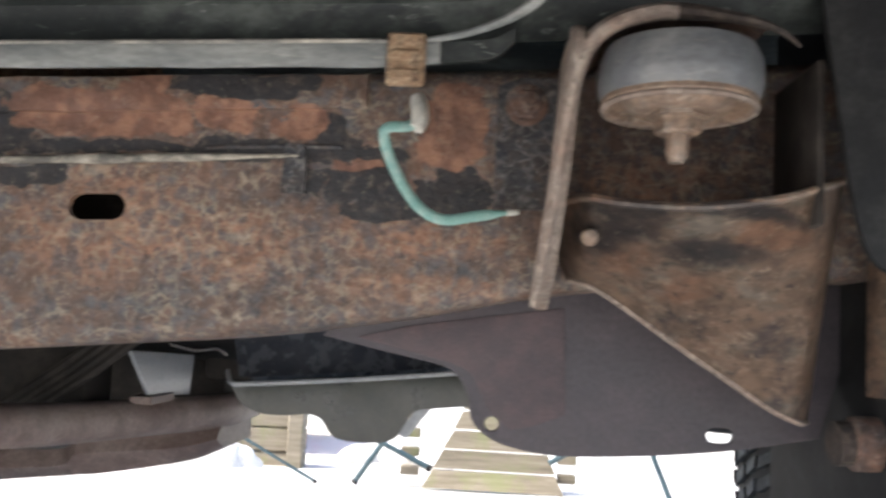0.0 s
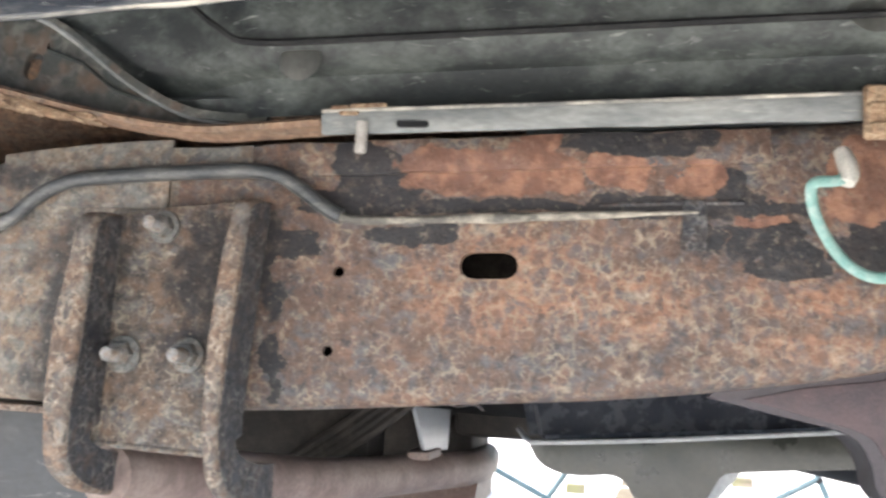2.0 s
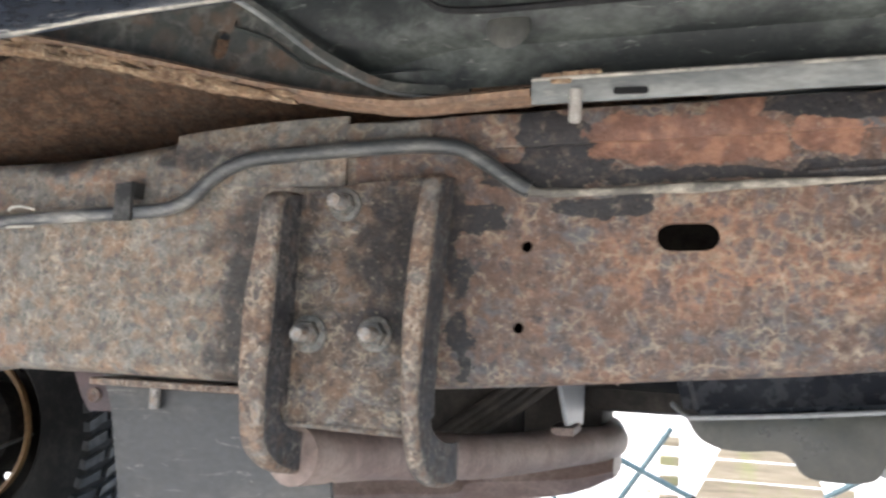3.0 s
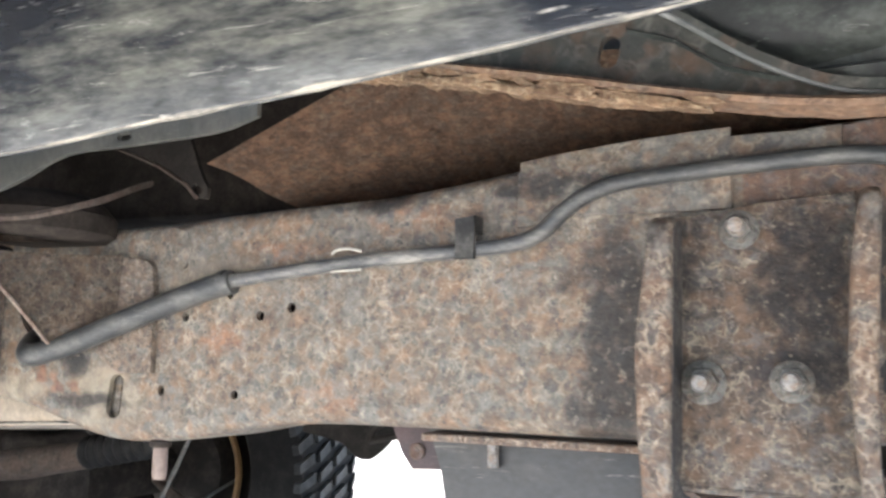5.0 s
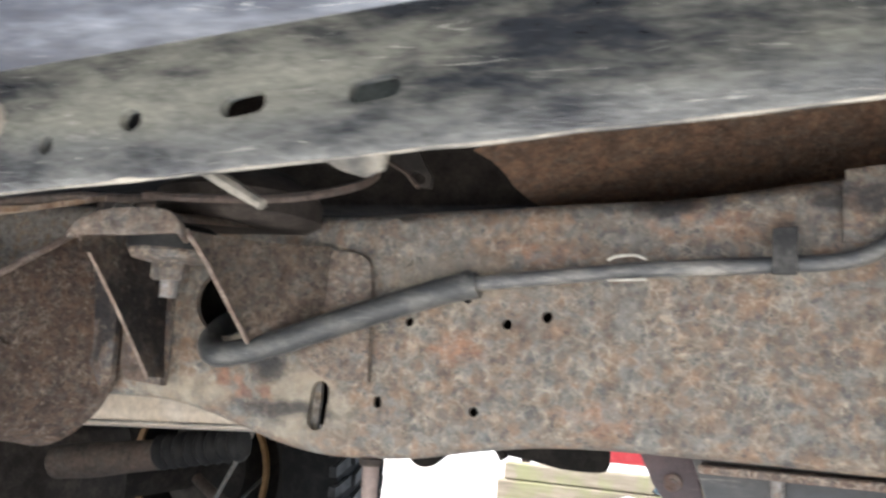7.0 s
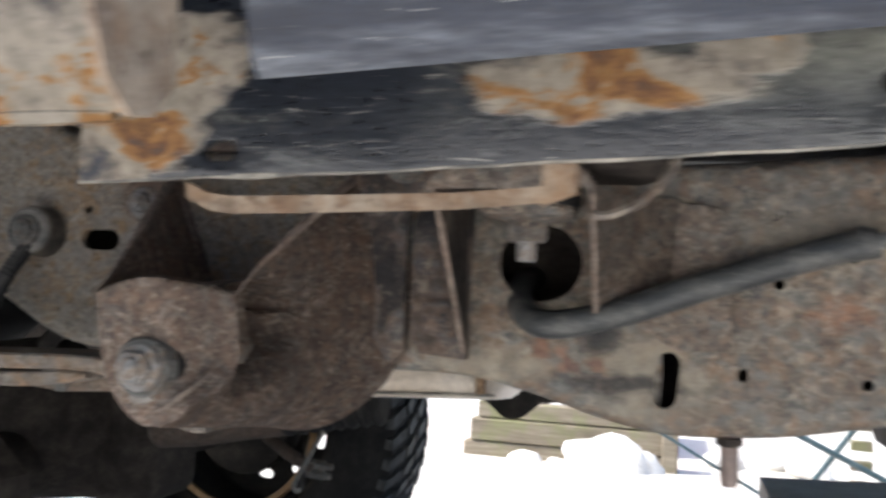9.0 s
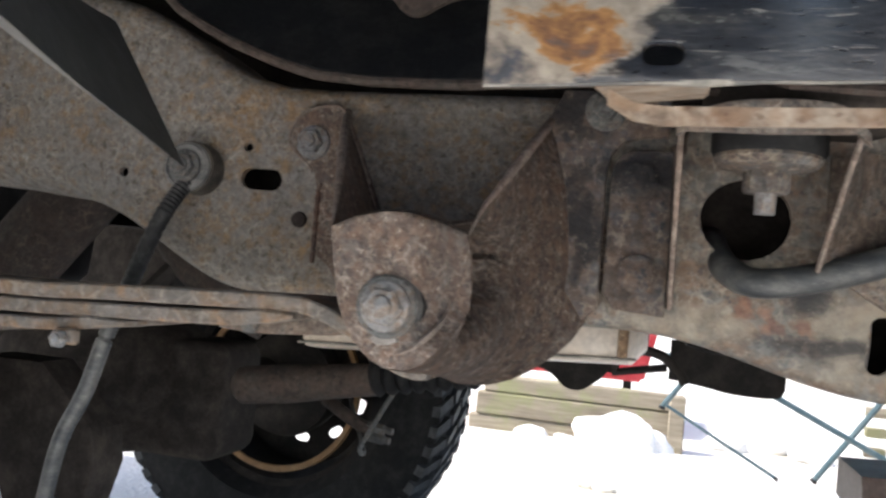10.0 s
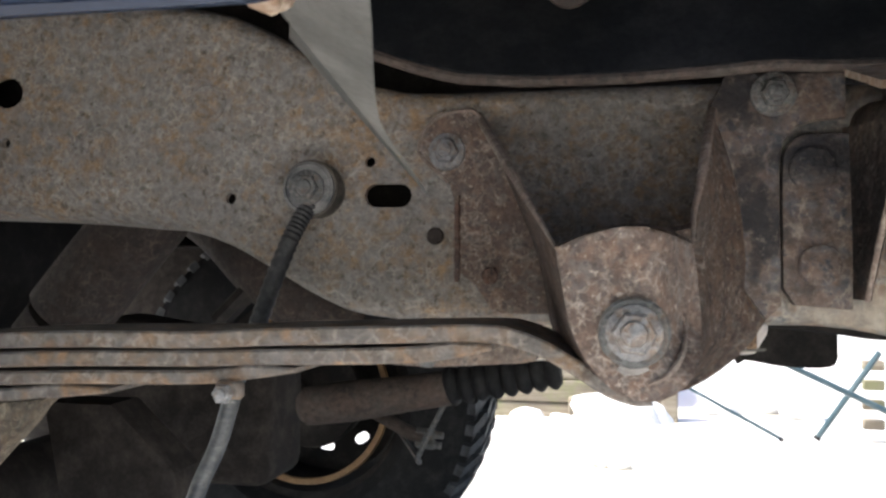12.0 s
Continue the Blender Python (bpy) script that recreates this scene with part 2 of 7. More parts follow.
# black flakes; the two slim ones near x -0.29 paint the rib's shadow
FLAKES_AND_SHADE = [(-0.234, 0.605, 0.018, 0.02), (-0.16, 0.5937, 0.049, 0.0042), (-0.092, 0.5975, 0.024, 0.007), (-0.042, 0.607, 0.011, 0.01), (-0.032, 0.597, 0.03, 0.0042),
                (-0.09, 0.6315, 0.042, 0.0072), (-0.028, 0.5815, 0.025, 0.0085), (-0.012, 0.5715, 0.019, 0.0095), (0.027, 0.5795, 0.0165, 0.0115), (-0.0615, 0.587, 0.0075, 0.0125), (-0.242, 0.622, 0.012, 0.01), (-0.218, 0.597, 0.014, 0.008),
                (-0.2885, 0.558, 0.007, 0.03), (-0.2865, 0.5, 0.005, 0.02), (-0.272, 0.571, 0.013, 0.006), (-0.21, 0.577, 0.03, 0.006), (-0.255, 0.596, 0.022, 0.008)]
SALMON_SCALE = [(-0.168, 0.613, 0.05, 0.0135), (-0.06, 0.612, 0.014, 0.0085), (-0.098, 0.616, 0.016, 0.009), (-0.142, 0.629, 0.014, 0.006), (0.022, 0.612, 0.02, 0.021), (-0.028, 0.5905, 0.016, 0.0026)]
RAIL_FRONT = rust("rust_rail_front", (0.094, 0.054, 0.039), (0.185, 0.095, 0.056), (0.09, 0.098, 0.106), (0.34, 0.285, 0.215), (0.03, 0.031, 0.037), 0.535, 0.565, 0.59, rough=0.66, spec=0.5, patches=FLAKES_AND_SHADE, scales=SALMON_SCALE, blooms=((-0.165, 0.556, 0.05, 0.038), (0.02, 0.59, 0.02, 0.02), (-0.0, 0.553, 0.05, 0.013), (-0.1, 0.545, 0.05, 0.02), (0.01, 0.527, 0.05, 0.008), (0.125, 0.585, 0.035, 0.018), (0.1, 0.575, 0.02, 0.02)))
RAIL_REAR = rust("rust_rail_rear", (0.14, 0.106, 0.08), (0.235, 0.138, 0.078), (0.162, 0.168, 0.16), (0.4, 0.36, 0.285), (0.048, 0.052, 0.058), 0.48, 0.572, 0.575, rough=0.66, spec=0.5, scale=1.0,
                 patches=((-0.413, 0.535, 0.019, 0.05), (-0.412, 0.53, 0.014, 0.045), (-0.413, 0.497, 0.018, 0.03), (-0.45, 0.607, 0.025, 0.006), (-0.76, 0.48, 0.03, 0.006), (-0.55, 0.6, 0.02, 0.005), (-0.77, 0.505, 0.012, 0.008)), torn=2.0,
                 scales=((-0.802, 0.4975, 0.006, 0.005), (-0.79, 0.491, 0.0045, 0.006), (-0.777, 0.491, 0.004, 0.005), (-0.718, 0.512, 0.008, 0.005)), blooms=((-0.655, 0.521, 0.036, 0.01), (-0.615, 0.575, 0.03, 0.006), (-0.53, 0.592, 0.035, 0.008), (-0.58, 0.49, 0.02, 0.01)),
                 dusts=((-0.75, 0.484, 0.028, 0.02), (-0.83, 0.487, 0.03, 0.009), (-0.66, 0.56, 0.035, 0.012)))
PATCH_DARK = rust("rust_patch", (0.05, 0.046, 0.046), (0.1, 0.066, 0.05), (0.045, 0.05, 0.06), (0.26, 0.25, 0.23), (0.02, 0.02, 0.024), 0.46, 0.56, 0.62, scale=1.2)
RUST_DARK = rust("rust_dark", (0.10, 0.055, 0.04), (0.19, 0.09, 0.052), (0.11, 0.1, 0.1), (0.30, 0.24, 0.19), (0.03, 0.028, 0.03), 0.54, 0.6, 0.66)
RUST_GUSSET = rust("rust_gusset", (0.17, 0.102, 0.068), (0.3, 0.178, 0.105), (0.19, 0.17, 0.14), (0.48, 0.38, 0.28), (0.04, 0.034, 0.036), 0.55, 0.585, 0.6, scale=0.7, rough=0.5, crackle=0.4, spec=0.55, patches=((0.1, 0.5585, 0.018, 0.011), (0.145, 0.561, 0.03, 0.004), (0.135, 0.545, 0.02, 0.005)), torn=2.0, blooms=((0.11, 0.565, 0.05, 0.004), (0.104, 0.543, 0.01, 0.008), (0.13, 0.53, 0.015, 0.006), (0.16, 0.553, 0.02, 0.006)))
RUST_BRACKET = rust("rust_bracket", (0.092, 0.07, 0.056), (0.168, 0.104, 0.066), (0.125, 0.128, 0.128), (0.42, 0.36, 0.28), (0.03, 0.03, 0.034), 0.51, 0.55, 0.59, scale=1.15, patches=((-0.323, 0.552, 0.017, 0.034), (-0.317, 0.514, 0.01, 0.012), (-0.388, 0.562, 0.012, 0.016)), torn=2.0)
RIB_RUST = rust("rust_rib", (0.112, 0.08, 0.062), (0.195, 0.116, 0.072), (0.15, 0.148, 0.142), (0.48, 0.41, 0.33), (0.045, 0.042, 0.042), 0.5, 0.56, 0.585, scale=1.1, fleck=0.4)
RUST_FLAKE = rust("rust_flaking", (0.17, 0.095, 0.05), (0.34, 0.2, 0.1), (0.22, 0.175, 0.125), (0.56, 0.45, 0.3), (0.06, 0.035, 0.025), 0.58, 0.62, 0.57, scale=1.4, depth=0.004)
RUST_CUP = rust("rust_cup", (0.16, 0.1, 0.066), (0.27, 0.165, 0.1), (0.19, 0.165, 0.14), (0.42, 0.35, 0.27), (0.05, 0.036, 0.03), 0.55, 0.6, 0.6, scale=1.2, rough=0.5, crackle=0.4, spec=0.5)
RUST_SHEET = rust("rust_sheet", (0.12, 0.07, 0.044), (0.25, 0.13, 0.068), (0.12, 0.095, 0.075), (0.3, 0.23, 0.165), (0.055, 0.035, 0.027), 0.52, 0.6, 0.6, scale=1.5, crackle=0.6)
HANGER_RUST = rust("rust_hanger", (0.128, 0.09, 0.071), (0.205, 0.124, 0.082), (0.155, 0.14, 0.13), (0.5, 0.43, 0.36), (0.05, 0.043, 0.04), 0.53, 0.61, 0.61, scale=1.5, speck=1.15, fleck=0.55)
# soft patch on the left cheek: black coating together with painted shade
CHEEK_RUST = rust("rust_cheek", (0.135, 0.105, 0.084), (0.2, 0.138, 0.098), (0.15, 0.15, 0.142), (0.4, 0.35, 0.29), (0.045, 0.042, 0.042), 0.53, 0.61, 0.61, scale=1.35, speck=1.3, patches=((-0.846, 0.527, 0.018, 0.034),), torn=2.0)
STRIP_RUST = rust("rust_strip", (0.22, 0.13, 0.075), (0.34, 0.19, 0.09), (0.33, 0.27, 0.21), (0.46, 0.39, 0.31), (0.09, 0.05, 0.035), 0.44, 0.63, 0.52, scale=0.8)
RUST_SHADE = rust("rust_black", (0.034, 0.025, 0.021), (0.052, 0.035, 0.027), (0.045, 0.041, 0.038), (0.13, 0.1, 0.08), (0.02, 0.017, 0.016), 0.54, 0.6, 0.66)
KICKUP = rust("dusty_rail", (0.21, 0.185, 0.155), (0.33, 0.2, 0.09), (0.25, 0.24, 0.225), (0.5, 0.45, 0.38), (0.075, 0.055, 0.042), 0.47, 0.64, 0.6, scale=1.5, speck=1.2)
SPRING_STEEL = rust("spring_steel", (0.175, 0.148, 0.12), (0.3, 0.165, 0.07), (0.17, 0.16, 0.15), (0.42, 0.38, 0.32), (0.11, 0.08, 0.06), 0.46, 0.67, 0.64, scale=0.9)
BOLT_STEEL = rust("bolt_steel", (0.2, 0.16, 0.13), (0.27, 0.17, 0.1), (0.24, 0.25, 0.26), (0.42, 0.4, 0.37), (0.08, 0.07, 0.065), 0.42, 0.68, 0.62, scale=2.0, rough=0.6)
BOLT_DARK = rust("bolt_dark", (0.11, 0.095, 0.082), (0.16, 0.11, 0.075), (0.13, 0.14, 0.14), (0.34, 0.31, 0.27), (0.045, 0.042, 0.04), 0.42, 0.64, 0.64, scale=2.0, rough=0.65)
STAY_GREY = painted("stay_grey", (0.06, 0.062, 0.056), (0.11, 0.108, 0.098), 0.54, 0.45, 1.6, (1, 1, 0.5), (0.18, 0.17, 0.15))
# the pale blue second tone paints the sky's reflection on the skin
SKIN_PAINT = painted("skin_paint", (0.016, 0.022, 0.038), (0.22, 0.24, 0.275), 0.56, 0.17, 2.6, (0.22, 1, 1.3), (0.6, 0.6, 0.57), spec=0.5)
STAY_LIT = painted("stay_lit", (0.12, 0.118, 0.108), (0.21, 0.205, 0.19), 0.5, 0.45, 2.2, (1, 1, 0.5), (0.2, 0.14, 0.06))
SILL_BLACK = painted("sill_black", (0.016, 0.019, 0.019), (0.086, 0.098, 0.088), 0.54, 0.5, 2.0, (0.7, 1, 1), (0.24, 0.25, 0.23), spec=0.35)
FLANGE_GREY = painted("flange_grey", (0.14, 0.15, 0.147), (0.29, 0.295, 0.28), 0.5, 0.5, 2.0, (0.3, 1, 1), (0.45, 0.43, 0.38))
ROCKER_PAINT = painted("rocker_paint", (0.022, 0.026, 0.034), (0.25, 0.255, 0.22), 0.635, 0.2, 2.6, (0.4, 1, 1.3), (0.6, 0.59, 0.54), spec=0.8, sheen_zones=((-0.46, -0.62, -0.68, -0.76, 0.2), (-0.35, -0.42, -0.48, -0.54, 0.13)), scab_pale=1.3, band=(0.072, 0.607, 0.016, 0.03, (0.17, 0.178, 0.175)),
                       scabs=((-0.755, 0.567, 0.03, 0.008), (-0.875, 0.562, 0.022, 0.02), (-0.862, 0.575, 0.022, 0.012), (-0.887, 0.55, 0.014, 0.02), (-0.72, 0.575, 0.012, 0.006)))
BED_PAINT = painted("bed_paint", (0.009, 0.015, 0.032), (0.04, 0.052, 0.075), 0.6, 0.22, 2.2, (0.22, 1, 1.3), (0.2, 0.21, 0.215), spec=0.36,
                    scabs=((-0.818, 0.56, 0.026, 0.02), (-0.812, 0.6, 0.012, 0.045), (-0.846, 0.5435, 0.026, 0.008), (-0.848, 0.565, 0.024, 0.02), (-0.893, 0.5425, 0.009, 0.004), (-0.9885, 0.543, 0.004, 0.002)))
SEAM_PALE = painted("seam_pale", (0.1, 0.1, 0.095), (0.42, 0.39, 0.33), 0.5, 0.5, 2.4)
SKID_PURPLE = painted("primer_plate", (0.042, 0.036, 0.042), (0.066, 0.054, 0.06), 0.52, 0.6, 1.6)
SKID_RED = painted("primer_red", (0.05, 0.037, 0.042), (0.082, 0.057, 0.06), 0.5, 0.65, 3.0, scratch=(0.14, 0.11, 0.1))
PAN_BLACK = painted("pan_black", (0.028, 0.032, 0.042), (0.075, 0.082, 0.095), 0.55, 0.26, 2.0, spec=0.7)
PAN_LIP = painted("pan_lip", (0.02, 0.022, 0.018), (0.045, 0.046, 0.036), 0.52, 0.32, 1.4, spec=0.6)
PIPE_BROWN = painted("pipe_brown", (0.16, 0.112, 0.098), (0.28, 0.22, 0.195), 0.5, 0.55, 1.3)
TANK_TAN = painted("muffler_tan", (0.5, 0.43, 0.34), (0.58, 0.53, 0.46), 0.5, 0.36, 0.8, spec=0.6)
PLATE_GREY = painted("shield_grey", (0.036, 0.04, 0.045), (0.085, 0.083, 0.08), 0.56, 0.45, 1.2, (0.6, 1, 1), (0.3, 0.29, 0.27))
RUBBER = painted("rubber", (0.012, 0.012, 0.013), (0.034, 0.034, 0.033), 0.55, 0.7, 2.0, spec=0.2)
RUBBER_GREY = painted("weathered_rubber", (0.1, 0.105, 0.112), (0.21, 0.21, 0.205), 0.52, 0.4, 1.6, (0.5, 1, 1), (0.3, 0.28, 0.24), spec=0.5)
CABLE_DARK = painted("cable_black", (0.02, 0.021, 0.022), (0.1, 0.1, 0.095), 0.56, 0.55, 7.0)
HOSE_GREY = painted("hose_grey", (0.048, 0.053, 0.057), (0.165, 0.165, 0.155), 0.55, 0.42, 3.4, (0.4, 1, 1), (0.3, 0.29, 0.27))
LINE_GREY = painted("line_grey", (0.07, 0.076, 0.082), (0.32, 0.31, 0.285), 0.53, 0.4, 2.8, (0.35, 1, 1), (0.5, 0.47, 0.4))
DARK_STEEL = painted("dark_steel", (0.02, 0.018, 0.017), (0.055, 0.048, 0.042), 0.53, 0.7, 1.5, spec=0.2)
# grime of the axle, and a dark colour for walls that lie in shade
GRIME_AND_SHADE = painted("grime_and_shade", (0.028, 0.024, 0.022), (0.075, 0.064, 0.056), 0.52, 0.85, 1.5, spec=0.15)
WEDGE_GREY = painted("galvanised_strap", (0.3, 0.32, 0.34), (0.38, 0.39, 0.4), 0.5, 0.4, 2.0)
CRUST = painted("pale_crust", (0.1, 0.095, 0.085), (0.44, 0.4, 0.33), 0.52, 0.8, 5.0, (0.6, 1, 1))
WIRE_TEAL = painted("wire_teal", (0.16, 0.32, 0.285), (0.32, 0.43, 0.395), 0.55, 0.55, 6.0)
WIRE_WHITE = painted("wire_white", (0.42, 0.42, 0.38), (0.6, 0.58, 0.52), 0.5, 0.6, 4.0)
STUD_GREY = painted("stud_grey", (0.22, 0.2, 0.18), (0.36, 0.34, 0.31), 0.5, 0.5, 5.0)
STEEL_BLUE = painted("blue_paint", (0.035, 0.07, 0.085), (0.07, 0.11, 0.125), 0.55, 0.5, 1.0)
RED_PAINT = painted("red_paint", (0.5, 0.035, 0.05), (0.6, 0.1, 0.1), 0.55, 0.4, 1.0)
RIM_RING = painted("rust_ring", (0.22, 0.12, 0.05), (0.33, 0.2, 0.09), 0.5, 0.6, 2.0)
STONE = painted("pale_stone", (0.66, 0.64, 0.61), (0.8, 0.79, 0.77), 0.5, 0.9, 0.8)


def timber_material():
    n = Nodes("mossy_timber")
    grain = n.noise(14, 6, 0.65, vec=n.stretch(0.35, 1, 4))
    moss = n.noise(4.5, 5, 0.65)
    col = n.ramp(grain, [(0.3, (0.13, 0.11, 0.08)), (0.55, (0.22, 0.19, 0.145)), (0.75, (0.3, 0.27, 0.21))])
    col = n.mix(n.calc("MULTIPLY", n.step(moss, 0.48, 0.62), 0.6), col, (0.17, 0.19, 0.08))
    rnd = n.add("ShaderNodeObjectInfo").outputs["Random"]
    col = n.mix(1.0, col, n.ramp(rnd, [(0.0, 0.75), (1.0, 1.2)]), "MULTIPLY")
    return n.done(col, 0.85, 0.0, grain, 0.003, 0.6)


def ground_material():
    n = Nodes("pale_gravel")
    a = n.noise(1.6, 6, 0.7)
    b = n.noise(60, 5, 0.7)
    c = n.cells(70)
    col = n.mix(n.step(a, 0.46, 0.66), (0.66, 0.65, 0.63), (0.5, 0.47, 0.4))
    col = n.mix(n.step(b, 0.6, 0.72), col, (0.3, 0.27, 0.2))
    return n.done(col, 0.95, 0.0, n.calc("ADD", b, c), 0.01, 0.6)


TIMBER = timber_material()
GRAVEL = ground_material()


# ---- builders ----
def finish(bm, smooth=True):
    bmesh.ops.recalc_face_normals(bm, faces=bm.faces)
    if smooth:
        for f in bm.faces:
            f.smooth = True
        for e in bm.edges:
            if len(e.link_faces) == 2 and e.calc_face_angle(0) > radians(38):
                e.smooth = False
    return bm


def part(name, bm, material, parent=None, label=""):
    """Links a bmesh as one mesh object, under parent where one is given."""
    me = bpy.data.meshes.new(name)
    finish(bm)
    bm.to_mesh(me)
    bm.free()
    me.materials.append(material)
    ob = new(name, me)
    if parent is not None:
        ob.parent = parent
        if parent.data is None:
            ob.matrix_parent_inverse = Matrix.Translation(-parent.location)
    if label:
        ob["label"] = label
    return ob


def thing(name, at, label, category, group="", kind=""):
    """An Empty at the base of a thing, for its parts."""
    ob = tagged(new(name), label, category, group, kind)
    ob.location = at
    return ob


def rnd(a, b):
    return random.uniform(a, b)


def smooth_line(keys, steps=6):
    """A Catmull-Rom line through keys (tuples of any length)."""
    k = [np.array(p, float) for p in keys]
    k = [2 * k[0] - k[1]] + k + [2 * k[-1] - k[-2]]
    out = []
    for i in range(1, len(k) - 2):
        for s in range(steps):
            t = s / steps
            p0, p1, p2, p3 = k[i - 1:i + 3]
            out.append(0.5 * (2 * p1 + (p2 - p0) * t + (2 * p0 - 5 * p1 + 4 * p2 - p3) * t * t + (3 * p1 - p0 - 3 * p2 + p3) * t ** 3))
    out.append(k[-2])
    return [tuple(p) for p in out]


def loft(bm, rings, closed=True, caps=True):
    """Faces between rings of equally many points."""
    vs = [[bm.verts.new(p) for p in r] for r in rings]
    m = len(vs[0])
    for a, b in zip(vs, vs[1:]):
        for i in range(m if closed else m - 1):
            j = (i + 1) % m
            try:
                bm.faces.new((a[i], a[j], b[j], b[i]))
            except ValueError:
                pass
    if caps and closed:
        bm.faces.new(vs[0][::-1])
        bm.faces.new(vs[-1])
    return vs


def tube_rings(path, radii, seg=10):
    pts = [Vector(p) for p in path]
    rings = []
    ref = Vector((0, 0, 1))
    for i, p in enumerate(pts):
        d = (pts[min(i + 1, len(pts) - 1)] - pts[max(i - 1, 0)]).normalized()
        if abs(d.dot(ref)) > 0.95:
            ref = Vector((0, 1, 0)) if abs(d.y) < 0.9 else Vector((1, 0, 0))
        u = d.cross(ref).normalized()
        w = u.cross(d).normalized()
        r = radii[i] if isinstance(radii, (list, tuple)) else radii
        rings.append([p + (u * math.cos(a) + w * math.sin(a)) * r for a in [2 * math.pi * k / seg for k in range(seg)]])
    return rings


def tube(path, radii, seg=10, bm=None):
    bm = bm or bmesh.new()
    loft(bm, tube_rings(path, radii, seg))
    return bm


def sheet(outline, y0, y1, holes=(), bm=None, lean=None, bevel=0.0):
    """A plate in the x-z plane from y0 (towards the open side) to y1, with holes through it. lean(x, z) moves it along y."""
    bm = bm or bmesh.new()
    lean = lean or (lambda x, z: 0.0)
    loops = [list(outline)] + [list(h) for h in holes]
    edges, front, start = [], [], len(bm.verts)
    tmp = bmesh.new()
    for loop in loops:
        vs = [tmp.verts.new((x, 0, z)) for x, z in loop]
        for i in range(len(vs)):
            edges.append(tmp.edges.new((vs[i], vs[(i + 1) % len(vs)])))
    bmesh.ops.triangle_fill(tmp, use_beauty=True, use_dissolve=False, edges=edges, normal=(0, -1, 0))
    tmp.verts.index_update()
    tmp.verts.ensure_lookup_table()
    fr = [bm.verts.new((v.co.x, y0 + lean(v.co.x, v.co.z), v.co.z)) for v in tmp.verts]
    bk = [bm.verts.new((v.co.x, y1 + lean(v.co.x, v.co.z), v.co.z)) for v in tmp.verts]
    for f in tmp.faces:
        ids = [v.index for v in f.verts]
        bm.faces.new([fr[i] for i in ids])
        bm.faces.new([bk[i] for i in reversed(ids)])
    rim = []
    for e in tmp.edges:
        if len(e.link_faces) == 1:
            a, b = e.verts[0].index, e.verts[1].index
            bm.faces.new((fr[a], fr[b], bk[b], bk[a]))
            rim.append((fr[a], fr[b]))
    tmp.free()
    if bevel:
        bmesh.ops.recalc_face_normals(bm, faces=bm.faces)
        es = [e for e in (bm.edges.get(p) for p in rim) if e]
        bmesh.ops.bevel(bm, geom=es, offset=bevel, segments=2, profile=0.6, affect="EDGES")
    return bm


def ring_loop(cx, cz, rx, rz=None, seg=14):
    rz = rz or rx
    return [(cx + rx * math.cos(2 * math.pi * k / seg), cz + rz * math.sin(2 * math.pi * k / seg)) for k in range(seg)]


def slot_loop(cx, cz, half, r, turn=0.0, seg=7):
    pts = []
    for s in (1, -1):
        for k in range(seg):
            a = -math.pi / 2 + math.pi * k / (seg - 1) + (0 if s > 0 else math.pi)
            pts.append((s * half + r * math.cos(a), r * math.sin(a)))
    c, q = math.cos(radians(turn)), math.sin(radians(turn))
    return [(cx + x * c - z * q, cz + x * q + z * c) for x, z in pts]


def box(lo, hi, bevel=0.0, seg=2, bm=None):
    bm = bm or bmesh.new()
    made = bmesh.ops.create_cube(bm, size=1.0)["verts"]
    for v in made:
        v.co = Vector([lo[i] + (v.co[i] + 0.5) * (hi[i] - lo[i]) for i in range(3)])
    if bevel:
        es = list({e for v in made for e in v.link_edges})
        bmesh.ops.bevel(bm, geom=es, offset=bevel, segments=seg, profile=0.5, affect="EDGES")
    return bm


def lathe(profile, centre, axis, seg=24, bm=None, caps=True):
    """A solid of revolution: profile holds (radius, way along the axis)."""
    bm = bm or bmesh.new()
    a = Vector(axis).normalized()
    u = a.orthogonal().normalized()
    w = a.cross(u)
    c = Vector(centre)
    rings = [[c + a * h + (u * math.cos(t) + w * math.sin(t)) * r for t in [2 * math.pi * k / seg for k in range(seg)]] for r, h in profile]
    loft(bm, rings, caps=caps)
    return bm


def hex_bolt(parent, x, y, z, across=0.017, washer=0.012, axis=(0, -1, 0), height=0.009, turn=0.2, material=None, dome=True, name="bolt"):
    """A hexagon head with its washer, seated on y and standing out along axis."""
    material = material or BOLT_STEEL
    a = Vector(axis).normalized()
    u = a.orthogonal().normalized()
    w = a.cross(u)
    c = Vector((x, y, z))
    bm = bmesh.new()
    r = across / math.sqrt(3)
    rings = []
    for rr, h in ((r, 0.001), (r, height * 0.86), (r * 0.88, height)):
        rings.append([c + a * h + (u * math.cos(turn + k * math.pi / 3) + w * math.sin(turn + k * math.pi / 3)) * rr for k in range(6)])
    loft(bm, rings)
    if dome:
        lathe([(r * 0.62, height), (r * 0.55, height * 1.25), (r * 0.2, height * 1.38)], c, a, 10, bm)
    head = part(name, bm, material, parent)
    if washer:
        part("washer", lathe([(washer, -0.001), (washer, 0.0022), (washer * 0.9, 0.0028), (r * 0.9, 0.0028)], c, a, 20), material, head)
    return head


# ---- ground and yard ----
def ground_height(x, y):
    dip = min(max((y - 2.95) / 0.8, 0), 1)
    return -0.12 * dip * dip * (3 - 2 * dip)


